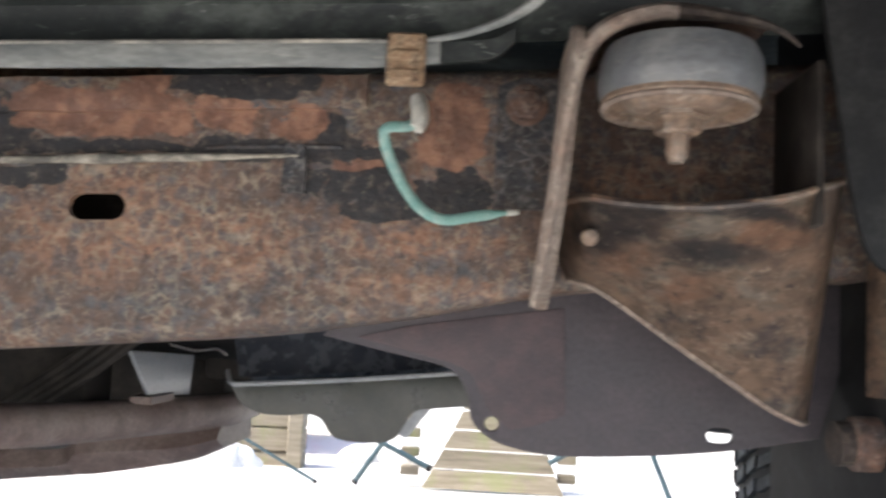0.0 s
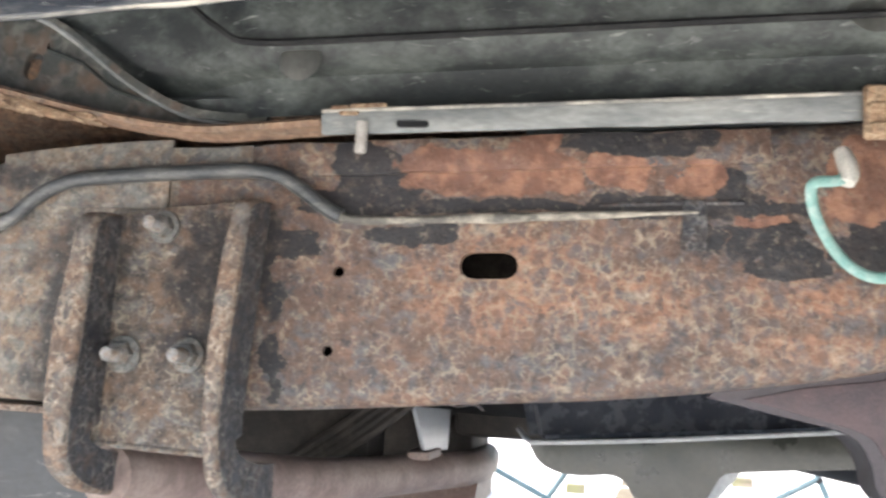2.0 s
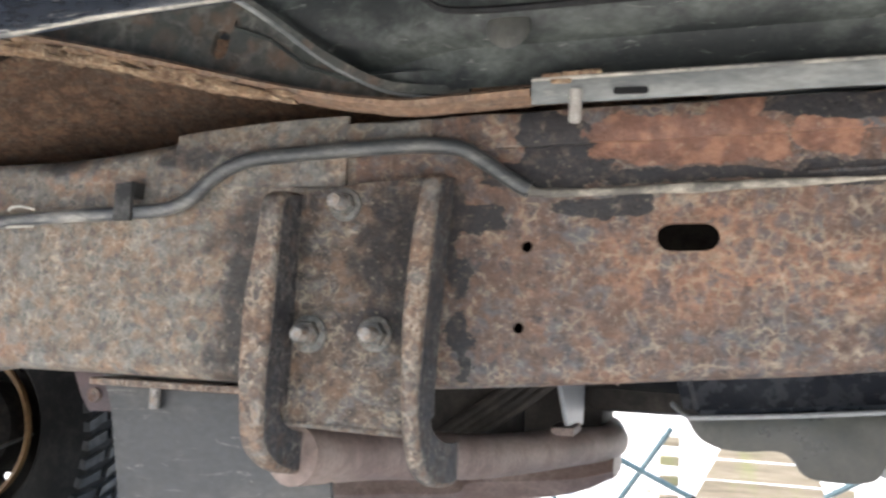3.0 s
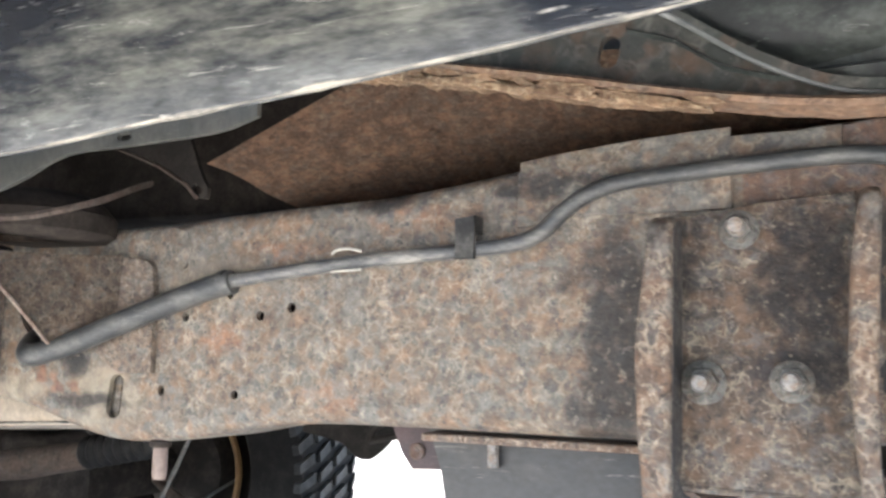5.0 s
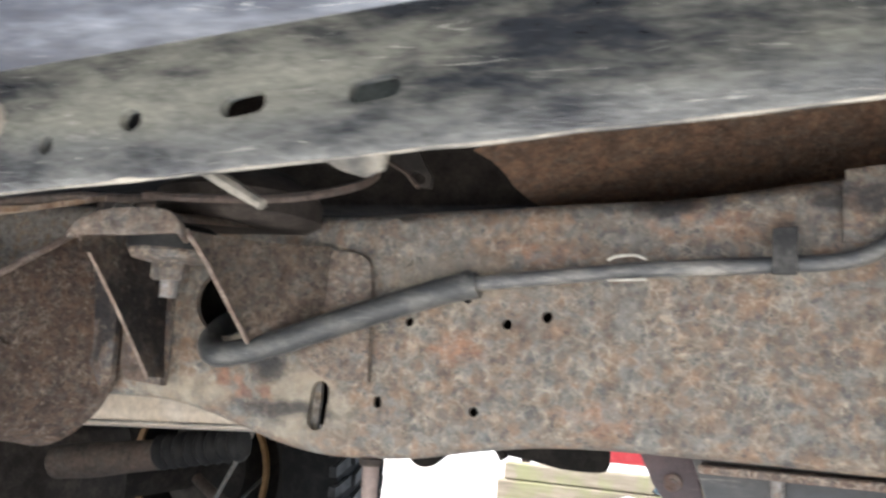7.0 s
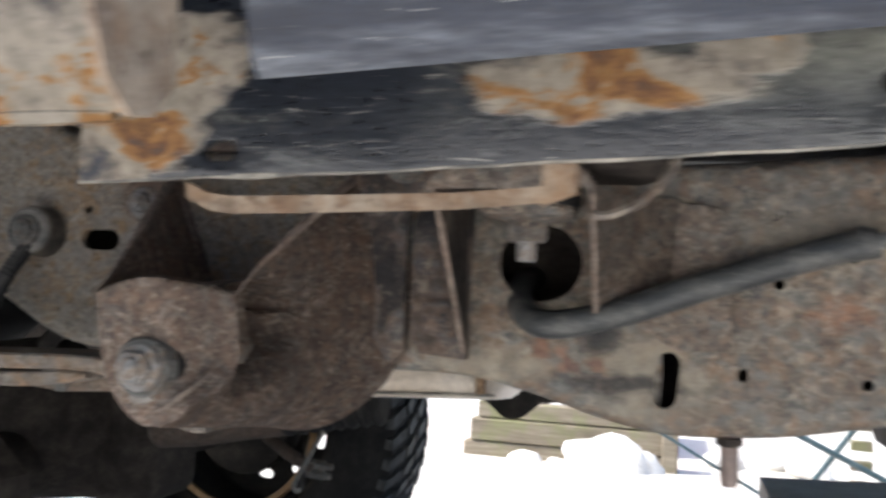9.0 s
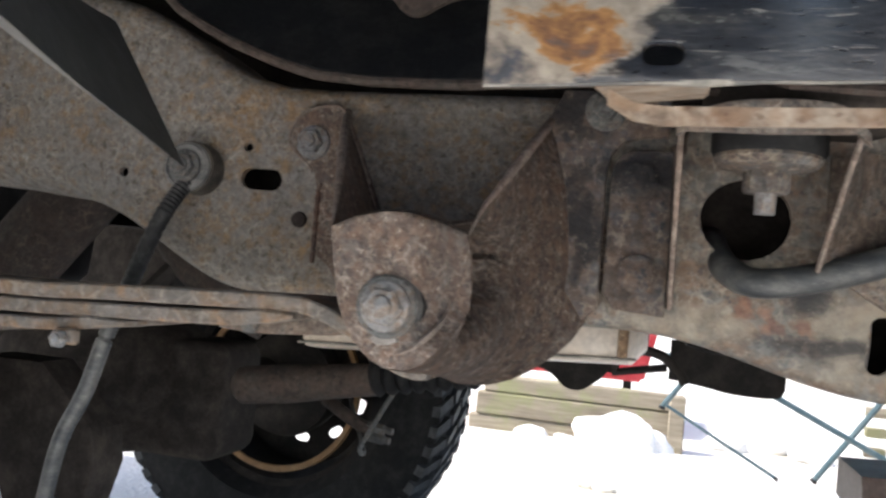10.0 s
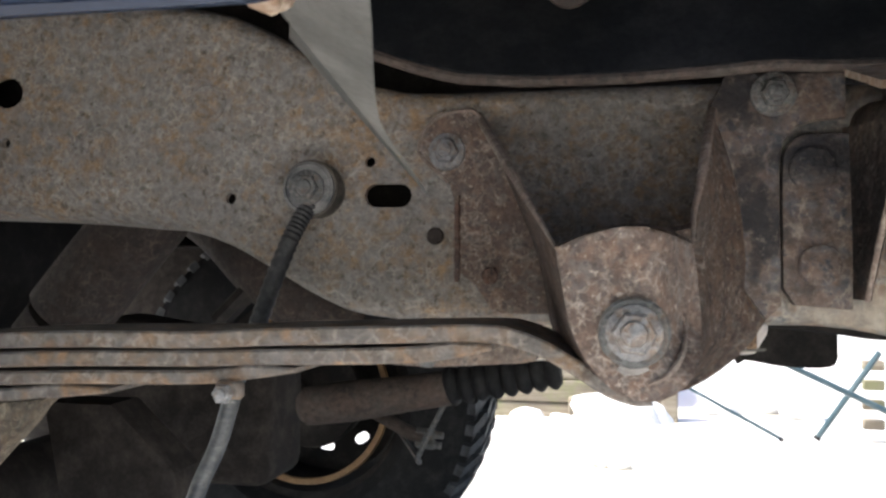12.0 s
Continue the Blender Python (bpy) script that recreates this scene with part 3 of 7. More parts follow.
def build_ground():
    bm = bmesh.new()
    xs = [-400, -120, -40, -15] + [-8 + 0.4 * i for i in range(41)] + [15, 40, 120, 400]
    ys = [-400, -120, -40, -15] + [-6 + 0.4 * i for i in range(46)] + [20, 40, 120, 400]
    grid = [[bm.verts.new((x, y, ground_height(x, y) + (noise.noise((x * 1.7, y * 1.7, 0)) * 0.012 if abs(x) < 9 and -7 < y < 13 else 0))) for y in ys] for x in xs]
    for a, b in zip(grid, grid[1:]):
        for i in range(len(ys) - 1):
            bm.faces.new((a[i], b[i], b[i + 1], a[i + 1]))
    return tagged(part("ground", bm, GRAVEL), "pale sunlit gravel yard under and around the truck", "ground", "", "structure")


build_ground()


def build_timber_wall():
    wall = thing("timber_wall", (-1.2, 3.8, -0.12), "low retaining wall of mossy weathered timber boards", "retaining wall")
    rows = [(-0.16, -0.055), (-0.05, 0.045), (0.05, 0.12)]
    for k, (z0, z1) in enumerate(rows):
        x = -1.64 + 0.03 * k
        while x < -0.75:
            x1 = min(x + rnd(0.75, 1.1), -0.735)
            part("board", box((x, 3.78 + rnd(0, 0.012), z0), (x1 - 0.004, 3.86, z1), 0.006, 1), TIMBER, wall)
            x = x1
    part("post", box((-0.80, 3.74, -0.18), (-0.735, 3.80, 0.12), 0.006, 1), TIMBER, wall)
    part("post", box((-1.18, 3.745, -0.18), (-1.0, 3.79, -0.02), 0.006, 1), TIMBER, wall)


build_timber_wall()


def build_red_cart():
    cart = thing("red_garden_cart", (-1.3, 4.4, -0.12), "red painted steel cart body standing behind the timber wall", "cart")
    bm = bmesh.new()
    loft(bm, [[(-1.75, 4.2, 0.12), (-0.92, 4.2, 0.12), (-0.92, 4.75, 0.12), (-1.75, 4.75, 0.12)],
              [(-1.85, 4.12, 0.36), (-0.87, 4.12, 0.36), (-0.87, 4.85, 0.36), (-1.85, 4.85, 0.36)]])
    bmesh.ops.bevel(bm, geom=bm.edges[:], offset=0.015, segments=2, affect="EDGES")
    part("tub", bm, RED_PAINT, cart)
    for x in (-1.65, -1.0):
        part("leg", box((x - 0.02, 4.4, -0.12), (x + 0.02, 4.44, 0.125), 0.004, 1), DARK_STEEL, cart)


build_red_cart()


def build_trestle():
    """A folding stand of painted steel legs that carries a slatted wooden back."""
    st = thing("folding_stand", (0.05, 2.85, 0), "folding garden stand with crossed blue steel legs", "folding stand")
    for a, b in (((-0.82, 2.76, 0.19), (-0.495, 2.80, 0.012)), ((-0.55, 2.74, 0.27), (-0.14, 2.8, 0.075)),
                 ((-0.20, 2.86, 0.27), (-0.373, 2.87, 0.008)), ((-0.72, 2.9, 0.33), (-0.83, 2.9, 0.17)),
                 ((0.24, 2.86, 0.10), (0.50, 2.82, 0.26)), ((0.50, 2.9, 0.30), (0.62, 2.86, 0.01))):
        thin = 0.005 if a[0] == -0.82 else 0.009
        part("leg", tube([a, b], thin, 8), STEEL_BLUE, st)
        part("foot", tube([b, (b[0] + (b[0] - a[0]) * 0.03, b[1], b[2] - 0.008)], thin * 1.25, 8), RUBBER, st)
    part("rail", tube([(-0.86, 2.9, 0.33), (0.6, 2.9, 0.33)], 0.011, 8), STEEL_BLUE, st)


build_trestle()


def build_slatted_back():
    """Wooden slats stacked in a panel that narrows to its top."""
    pn = thing("slatted_panel", (0.06, 2.9, 0), "narrowing panel of weathered wooden slats with gaps", "wooden panel")
    edges = [(-0.16, 0.29), (-0.128, 0.262), (-0.098, 0.238), (-0.066, 0.212), (-0.04, 0.19), (-0.015, 0.165)]
    z = 0.0
    for k in range(5):
        (l0, r0), (l1, r1) = edges[k], edges[k + 1]
        z1 = z + 0.056
        y = 2.86 + 0.012 * k
        bm = bmesh.new()
        loft(bm, [[(l0, y, z), (r0, y, z), (r0, y + 0.02, z), (l0, y + 0.02, z)], [(l1, y + 0.01, z1), (r1, y + 0.01, z1), (r1, y + 0.03, z1), (l1, y + 0.03, z1)]])
        part("slat", bm, TIMBER, pn)
        z = z1 + 0.006
    for s, x in ((-1, -0.205), (1, 0.3)):
        for k in range(4):
            part("rung", box((x - 0.03, 2.9, 0.03 + 0.06 * k), (x + 0.03, 2.93, 0.06 + 0.06 * k), 0.003, 1), TIMBER, pn)


build_slatted_back()


def build_stones():
    for k, (x, y, s) in enumerate(((-1.33, 3.62, 0.06), (-0.98, 3.2, 0.12), (-0.90, 3.25, 0.09), (-1.2, 3.6, 0.045), (-1.12, 3.66, 0.04), (-0.55, 4.1, 0.07), (-0.35, 4.2, 0.09), (-0.2, 4.05, 0.07), (-1.0, 2.35, 0.03), (-0.96, 2.33, 0.022))):
        bm = bmesh.new()
        bmesh.ops.create_icosphere(bm, subdivisions=3, radius=1.0)
        for v in bm.verts:
            d = 1 + 0.35 * noise.noise(v.co * 1.3 + Vector((k * 3.1, 0, 0)))
            v.co = Vector((x + v.co.x * s * 1.3 * d, y + v.co.y * s * d, ground_height(x, y) + max(v.co.z, -0.35) * s * 0.8 * d + s * 0.22))
        tagged(part("stone", bm, STONE), "pale rounded stone lying on the gravel", "stone", "stones in the yard")


build_stones()


# ---- frame of the truck ----
def face_y(x):
    return 0.455 + min(0.0, x + 0.7) * 0.028


TOP = smooth_line([(0.6, 0.675), (0.2, 0.655), (-0.02, 0.643), (-0.26, 0.632), (-0.41, 0.624), (-0.53, 0.608), (-0.6, 0.604), (-0.67, 0.6), (-0.735, 0.596), (-0.80, 0.597),
                   (-0.9, 0.601), (-1.04, 0.6), (-1.075, 0.604), (-1.096, 0.611), (-1.115, 0.623), (-1.148, 0.641), (-1.185, 0.652), (-1.3, 0.665), (-1.5, 0.672), (-1.9, 0.675)], 4)
BOTTOM = smooth_line([(0.6, 0.56), (0.2, 0.54), (0.08, 0.528), (0.0, 0.511), (-0.09, 0.497), (-0.17, 0.489), (-0.3, 0.477), (-0.41, 0.474), (-0.515, 0.474), (-0.59, 0.473), (-0.635, 0.468),
                      (-0.682, 0.459), (-0.716, 0.456), (-0.742, 0.456), (-0.771, 0.461), (-0.814, 0.473), (-0.85, 0.479), (-0.9, 0.479), (-1.02, 0.478), (-1.08, 0.481),
                      (-1.108, 0.49), (-1.137, 0.506), (-1.16, 0.518), (-1.19, 0.527), (-1.24, 0.531), (-1.3, 0.535), (-1.5, 0.54), (-1.9, 0.545)], 4)


def interp(line, x):
    return float(np.interp(-x, [-p[0] for p in line], [p[1] for p in line]))


def build_rail():
    rail = thing("frame_rail", (-0.5, 0.48, 0.45), "heavily rusted pressed steel frame rail of a pickup truck", "frame rail")
    bend = 0.011

    def low_bend(x):
        q = min(max((-1.14 - x) / 0.1, 0), 1)
        return bend + 0.011 * q * q * (3 - 2 * q)

    holes = [slot_loop(-0.167, 0.5625, 0.0085, 0.0072, 2), ring_loop(-0.25, 0.556, 0.0031), ring_loop(-0.253, 0.5125, 0.003),
             ring_loop(-0.69, 0.569, 0.0028), ring_loop(-0.687, 0.535, 0.0028), ring_loop(-0.653, 0.549, 0.0026), ring_loop(-0.63, 0.536, 0.003), ring_loop(-0.608, 0.541, 0.0031),
             ring_loop(-0.646, 0.488, 0.0028), ring_loop(-0.703, 0.489, 0.0026, 0.0036), slot_loop(-0.7395, 0.484, 0.0085, 0.0058, 85), ring_loop(-0.806, 0.541, 0.0222, 0.0205, 22),
             ring_loop(-1.08, 0.563, 0.0028), ring_loop(-1.158, 0.544, 0.003), slot_loop(-1.07, 0.545, 0.0065, 0.0062), ring_loop(-1.295, 0.606, 0.0105, 0.009, 18), ring_loop(-1.295, 0.577, 0.003)]
    # the web is built in two lengths that meet behind the cross-member bracket
    cut = -0.35
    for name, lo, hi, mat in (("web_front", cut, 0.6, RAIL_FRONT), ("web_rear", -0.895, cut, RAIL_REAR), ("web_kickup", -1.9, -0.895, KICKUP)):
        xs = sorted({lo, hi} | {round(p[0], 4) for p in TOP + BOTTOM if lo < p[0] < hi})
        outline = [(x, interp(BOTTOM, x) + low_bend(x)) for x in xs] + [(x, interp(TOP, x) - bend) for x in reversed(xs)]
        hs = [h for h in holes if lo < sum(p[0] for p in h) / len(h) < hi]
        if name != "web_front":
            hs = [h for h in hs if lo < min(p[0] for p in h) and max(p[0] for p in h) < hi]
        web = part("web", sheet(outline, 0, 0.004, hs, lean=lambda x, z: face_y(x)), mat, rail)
        if name == "web_rear":
            # overlapping end of the front half of the rail
            xs2 = [-0.464 + 0.0109 * k for k in range(11)]
            edge = [(x, 0.588) for x in xs2] + [(x, interp(TOP, x) + 0.0015) for x in reversed(xs2)]
            part("lap_plate", sheet(edge, -0.0032, -0.0006, lean=lambda x, z: face_y(x), bevel=0.0008), mat, rail)
        for line, s, deep in ((BOTTOM, -1, 0.07), (TOP, 1, 0.07)):
            bm = bmesh.new()
            rows = []
            for x in xs:
                e, f = interp(line, x), face_y(x)
                c = low_bend(x) if s < 0 else bend
                sec = [(f + c - c * math.cos(a), e - s * c + s * c * math.sin(a)) for a in [math.pi / 2 * k / 5 for k in range(6)]] + [(f + deep, e)]
                sec += [(f + deep, e - s * 0.004), (f + c, e - s * 0.004), (f + 0.004, e - s * c)]
                rows.append([(x, y, z) for y, z in sec])
            loft(bm, rows)
            part("flange", bm, mat, rail)
    # edge of the inner stiffener behind the slot
    part("stiffener", sheet([(-0.7525, 0.468), (-0.743, 0.468), (-0.742, 0.4865), (-0.7425, 0.5), (-0.7525, 0.5)], 0.0075, 0.0105, lean=lambda x, z: face_y(x), bevel=0.0008), KICKUP, rail, "dusty edge of an inner stiffener")
    # inner side wall of the boxed length, its dark colour standing in for shade
    xs_in = [-1.9 + 0.02 * k for k in range(71)]
    part("inner_wall", sheet([(0.6, 0.57), (0.6, 0.665), (-0.45, 0.612), (-0.45, 0.482)], 0.521, 0.525), GRIME_AND_SHADE, rail)
    part("inner_wall", sheet([(x, interp(BOTTOM, x) + 0.008) for x in xs_in] + [(x, interp(TOP, x) - 0.008) for x in reversed(xs_in)], 0.515, 0.519), GRIME_AND_SHADE, rail)
    # upper lap of the front length
    for lo, count, mat in ((-0.465, 17, RAIL_REAR), (-0.305, 29, RAIL_FRONT)):
        xs = [lo + 0.01 * k for k in range(count)]
        low = [(x, interp(TOP, x) - 0.0225 - (0.012 if x < -0.44 else 0) + rnd(-0.0006, 0.0006)) for x in xs]
        up = [(x, interp(TOP, x) - 0.004 + rnd(-0.0008, 0.0008)) for x in reversed(xs)]
        part("lap_plate", sheet(low + up, 0.4515, 0.4565, bevel=0.0008), mat, rail)
    # black patch plate and small bent tab ahead of the wire
    part("patch_plate", sheet([(0.043, 0.569), (0.074, 0.571), (0.074, 0.639), (0.055, 0.639), (0.043, 0.634)], 0.4495, 0.4555, bevel=0.0015), PATCH_DARK, rail, "blue-black patch plate")
    part("tab", sheet([(-0.0685, 0.574), (-0.0555, 0.574), (-0.055, 0.584), (-0.0565, 0.6), (-0.0675, 0.6)], 0.4515, 0.4555, bevel=0.0008), PATCH_DARK, rail, "small black steel tab")
    part("tab_rim", tube([(-0.0375, 0.4545, 0.5995), (-0.075, 0.4545, 0.5985), (-0.11, 0.4545, 0.5965)], 0.0012, 6), PATCH_DARK, rail)
    hex_bolt(rail, 0.058, 0.4505, 0.624, 0.014, 0.011, height=0.006, material=RUST_DARK)
    part("pressing", lathe([(0.0155, -0.001), (0.0155, 0.0003), (0.0147, 0.0005), (0.003, 0.0005)], (-0.7, 0.455, 0.5785), (0, -1, 0), 8), RAIL_REAR, rail)
    return rail


build_rail()


def build_far_rail():
    rail = thing("far_frame_rail", (-0.5, 1.3, 0.45), "dark grimy frame rail on the far side of the truck", "frame rail")
    xs = [0.6 - 0.05 * k for k in range(51)]
    outline = [(x, interp(BOTTOM, x) + 0.002) for x in xs] + [(x, interp(TOP, x) - 0.002) for x in reversed(xs)]
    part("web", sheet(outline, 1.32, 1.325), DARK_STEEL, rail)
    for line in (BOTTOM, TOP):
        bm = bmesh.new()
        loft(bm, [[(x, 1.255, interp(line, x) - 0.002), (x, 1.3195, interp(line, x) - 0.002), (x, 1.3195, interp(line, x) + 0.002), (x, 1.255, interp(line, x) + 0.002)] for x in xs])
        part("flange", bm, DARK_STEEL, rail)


build_far_rail()


def build_support_bracket():
    """The cross-member bracket: a plate on the web between two folded ribs that sweep in under the rail."""
    br = thing("crossmember_bracket", (-0.345, 0.43, 0.42), "rusted bracket with two folded ribs bolted to the frame rail", "bracket")
    plate = [(-0.384, 0.4545), (-0.35, 0.4535), (-0.302, 0.4525), (-0.299, 0.52), (-0.3005, 0.593), (-0.345, 0.589), (-0.386, 0.583)]
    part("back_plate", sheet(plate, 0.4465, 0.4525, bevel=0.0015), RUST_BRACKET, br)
    part("plate_lip", tube([(-0.384, 0.4475, 0.455), (-0.35, 0.4475, 0.454), (-0.303, 0.4475, 0.453)], 0.002, 8), RUST_BRACKET, br)
    deep = [(0.447, 0.0), (0.43, -0.0015), (0.4215, -0.007), (0.419, -0.02)]
    sweep = [(0.418, 0.54), (0.415, 0.49), (0.414, 0.465), (0.4165, 0.45), (0.4235, 0.4395), (0.436, 0.4315), (0.452, 0.4265), (0.47, 0.4235), (0.49, 0.4225)]
    for top, left, right in ((0.583, [(0.583, -0.3905), (0.559, -0.3915), (0.522, -0.396), (0.485, -0.3945), (0.46, -0.3925), (0.42, -0.391)], [(0.583, -0.3785), (0.42, -0.3795)]),
                             (0.5925, [(0.5925, -0.2985), (0.585, -0.3), (0.556, -0.3042), (0.515, -0.306), (0.474, -0.304), (0.454, -0.302), (0.42, -0.301)], [(0.5925, -0.2905), (0.556, -0.2925), (0.515, -0.2945), (0.474, -0.2955), (0.454, -0.294), (0.42, -0.292)])):
        line = smooth_line([(y, top + d) for y, d in deep] + sweep, 4)
        rings = []
        for k, (y, z) in enumerate(line):
            a = float(np.interp(-z, [-q for q, _ in left], [q for _, q in left]))
            b = float(np.interp(-z, [-q for q, _ in right], [q for _, q in right]))
            dent = noise.noise((z * 55, a * 10, 0)) * 0.0011
            y2, z2 = line[min(k + 1, len(line) - 1)]
            y1, z1 = line[max(k - 1, 0)]
            l = math.hypot(y2 - y1, z2 - z1) or 1
            ny, nz = -(z2 - z1) / l, (y2 - y1) / l
            if ny < 0:
                ny, nz = -ny, -nz
            if k < 8:
                ny, nz = 0.7, -0.7
            r = 0.0026
            back = (min(0.449, y + 0.033), z) if z > 0.462 else (y + ny * 0.024, z + nz * 0.024)
            rings.append([(a, *back), (a, y + ny * r + dent, z + nz * r), (a + 0.0009, y + ny * r * 0.35 + dent, z + nz * r * 0.35), (a + 0.0026, y + dent, z), (b - 0.0022, y + dent, z), (b - 0.0007, y + ny * r * 0.35 + dent, z + nz * r * 0.35), (b, y + ny * r + dent, z + nz * r), (b, *back)])
        bm = bmesh.new()
        loft(bm, rings)
        rib = part("rib", bm, RIB_RUST, br)
        # near-black sheet over the right flank: shade put into its colour
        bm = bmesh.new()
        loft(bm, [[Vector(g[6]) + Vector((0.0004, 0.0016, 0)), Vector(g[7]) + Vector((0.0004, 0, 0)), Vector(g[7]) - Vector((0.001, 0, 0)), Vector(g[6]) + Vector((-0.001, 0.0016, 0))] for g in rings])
        part("shaded_flank", bm, PATCH_DARK, rib, "flank of the rib, darkened in place of shade")
    for x, z, across in ((-0.3515, 0.5765, 0.012), (-0.3685, 0.504, 0.0135), (-0.3295, 0.5055, 0.0125)):
        nut = hex_bolt(br, x, 0.4465, z, across, across * 0.78, height=0.0075, turn=z * 40, material=BOLT_DARK, dome=False, name="nut")
        part("stud", lathe([(0.0042, 0.006), (0.0042, 0.0175), (0.0034, 0.019), (0.0012, 0.0194)], (x, 0.4465, z), (0, -1, 0), 14), BOLT_STEEL, nut, "pale worn stud end")


build_support_bracket()


def build_fuel_line():
    ln = thing("fuel_line", (-0.5, 0.44, 0.57), "grey steel fuel line with a rubber hose clipped along the rail", "fuel line")
    pipe = smooth_line([(-0.06, 0.452, 0.5935), (-0.12, 0.4505, 0.590), (-0.19, 0.449, 0.586), (-0.237, 0.448, 0.584), (-0.254, 0.447, 0.588), (-0.274, 0.446, 0.601), (-0.292, 0.4455, 0.609), (-0.33, 0.4455, 0.609), (-0.40, 0.4455, 0.604),
                        (-0.422, 0.4455, 0.599), (-0.437, 0.4455, 0.590), (-0.45, 0.446, 0.579), (-0.465, 0.446, 0.5735), (-0.49, 0.446, 0.571), (-0.563, 0.446, 0.566), (-0.66, 0.445, 0.555)], 5)
    cut = 18
    bend = next(i for i, p in enumerate(pipe) if p[0] < -0.458)
    part("pipe", tube(pipe[cut:bend + 1], 0.0044, 10), HOSE_GREY, ln, "dark coated bend of the pipe")
    part("pipe", tube(pipe[bend:], 0.0042, 10), LINE_GREY, ln)
    part("crusted_pipe", tube(pipe[:cut + 1], [(0.0025 + 0.0013 * noise.noise((p[0] * 150, 0, 0))) * min(1, 0.35 + i / 8) for i, p in enumerate(pipe[:cut + 1])], 10), CRUST, ln, "pipe under pale flaking crust")
    hose = smooth_line([(-0.645, 0.446, 0.556), (-0.667, 0.445, 0.551), (-0.72, 0.441, 0.533), (-0.76, 0.437, 0.518), (-0.79, 0.435, 0.510), (-0.806, 0.441, 0.5105), (-0.816, 0.455, 0.519), (-0.82, 0.48, 0.53), (-0.82, 0.52, 0.535)], 5)
    part("hose", tube(hose, 0.0074, 14), HOSE_GREY, ln, "ribbed grey rubber hose")
    part("hose_collar", lathe([(0.0075, 0), (0.0081, 0.001), (0.0081, 0.004), (0.0075, 0.005)], (-0.648, 0.446, 0.5565), (-1, 0, -0.3), 14), HOSE_GREY, ln)
    bm = sheet([(-0.4965, 0.5655), (-0.485, 0.5655), (-0.485, 0.589), (-0.4965, 0.5875)], 0.4395, 0.4425, bevel=0.0008)
    sheet([(-0.4965, 0.580), (-0.485, 0.580), (-0.485, 0.589), (-0.4965, 0.588)], 0.4430, 0.4525, bm=bm)
    part("clip", bm, CABLE_DARK, ln, "dark grey plastic pipe clip")
    for dz in (0.0052, -0.0052):
        part("clip_wire", tube(smooth_line([(-0.575, 0.445, 0.566 + dz), (-0.570, 0.4405, 0.5665 + dz * 1.15), (-0.562, 0.440, 0.567 + dz * 1.2), (-0.556, 0.445, 0.567 + dz)], 4), 0.0008, 6), WIRE_WHITE, ln, "thin pale wire clip")


build_fuel_line()


def build_shield_plate():
    sh = thing("underbody_shield", (-0.46, 0.5, 0.38), "dark grey steel shield plate hanging below the rail", "shield plate")
    bm = sheet([(-0.535, 0.472), (-0.395, 0.478), (-0.372, 0.43), (-0.365, 0.34), (-0.505, 0.335), (-0.527, 0.45)], 0.497, 0.501, bevel=0.001)
    part("plate", bm, PLATE_GREY, sh)
    part("edge_fold", box((-0.53, 0.476, 0.466), (-0.40, 0.497, 0.4705), 0.001, 1), HANGER_RUST, sh)
    part("tab", sheet([(-0.566, 0.476), (-0.535, 0.473), (-0.528, 0.447), (-0.549, 0.446), (-0.556, 0.455)], 0.505, 0.509, bevel=0.001), SKID_RED, sh)
    hex_bolt(sh, -0.545, 0.505, 0.457, 0.007, 0.005, height=0.003, material=RUST_DARK)
    part("stud", tube([(-0.492, 0.492, 0.468), (-0.4915, 0.492, 0.452)], 0.0035, 8), BOLT_STEEL, sh)


build_shield_plate()


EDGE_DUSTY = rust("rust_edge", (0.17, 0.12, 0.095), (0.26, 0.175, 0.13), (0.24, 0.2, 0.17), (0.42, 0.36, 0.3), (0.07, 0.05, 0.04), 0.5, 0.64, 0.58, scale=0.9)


def stand_out(bm, eye=(0.048, 0.505), g=1.45):
    """Stretches a mesh away from the rail's face, keeping its outline."""
    for v in bm.verts:
        y = 0.452 - (0.452 - v.co.y) * g if v.co.y < 0.452 else v.co.y
        k = y / v.co.y
        v.co = Vector((eye[0] + (v.co.x - eye[0]) * k, y, eye[1] + (v.co.z - eye[1]) * k))
    return bm


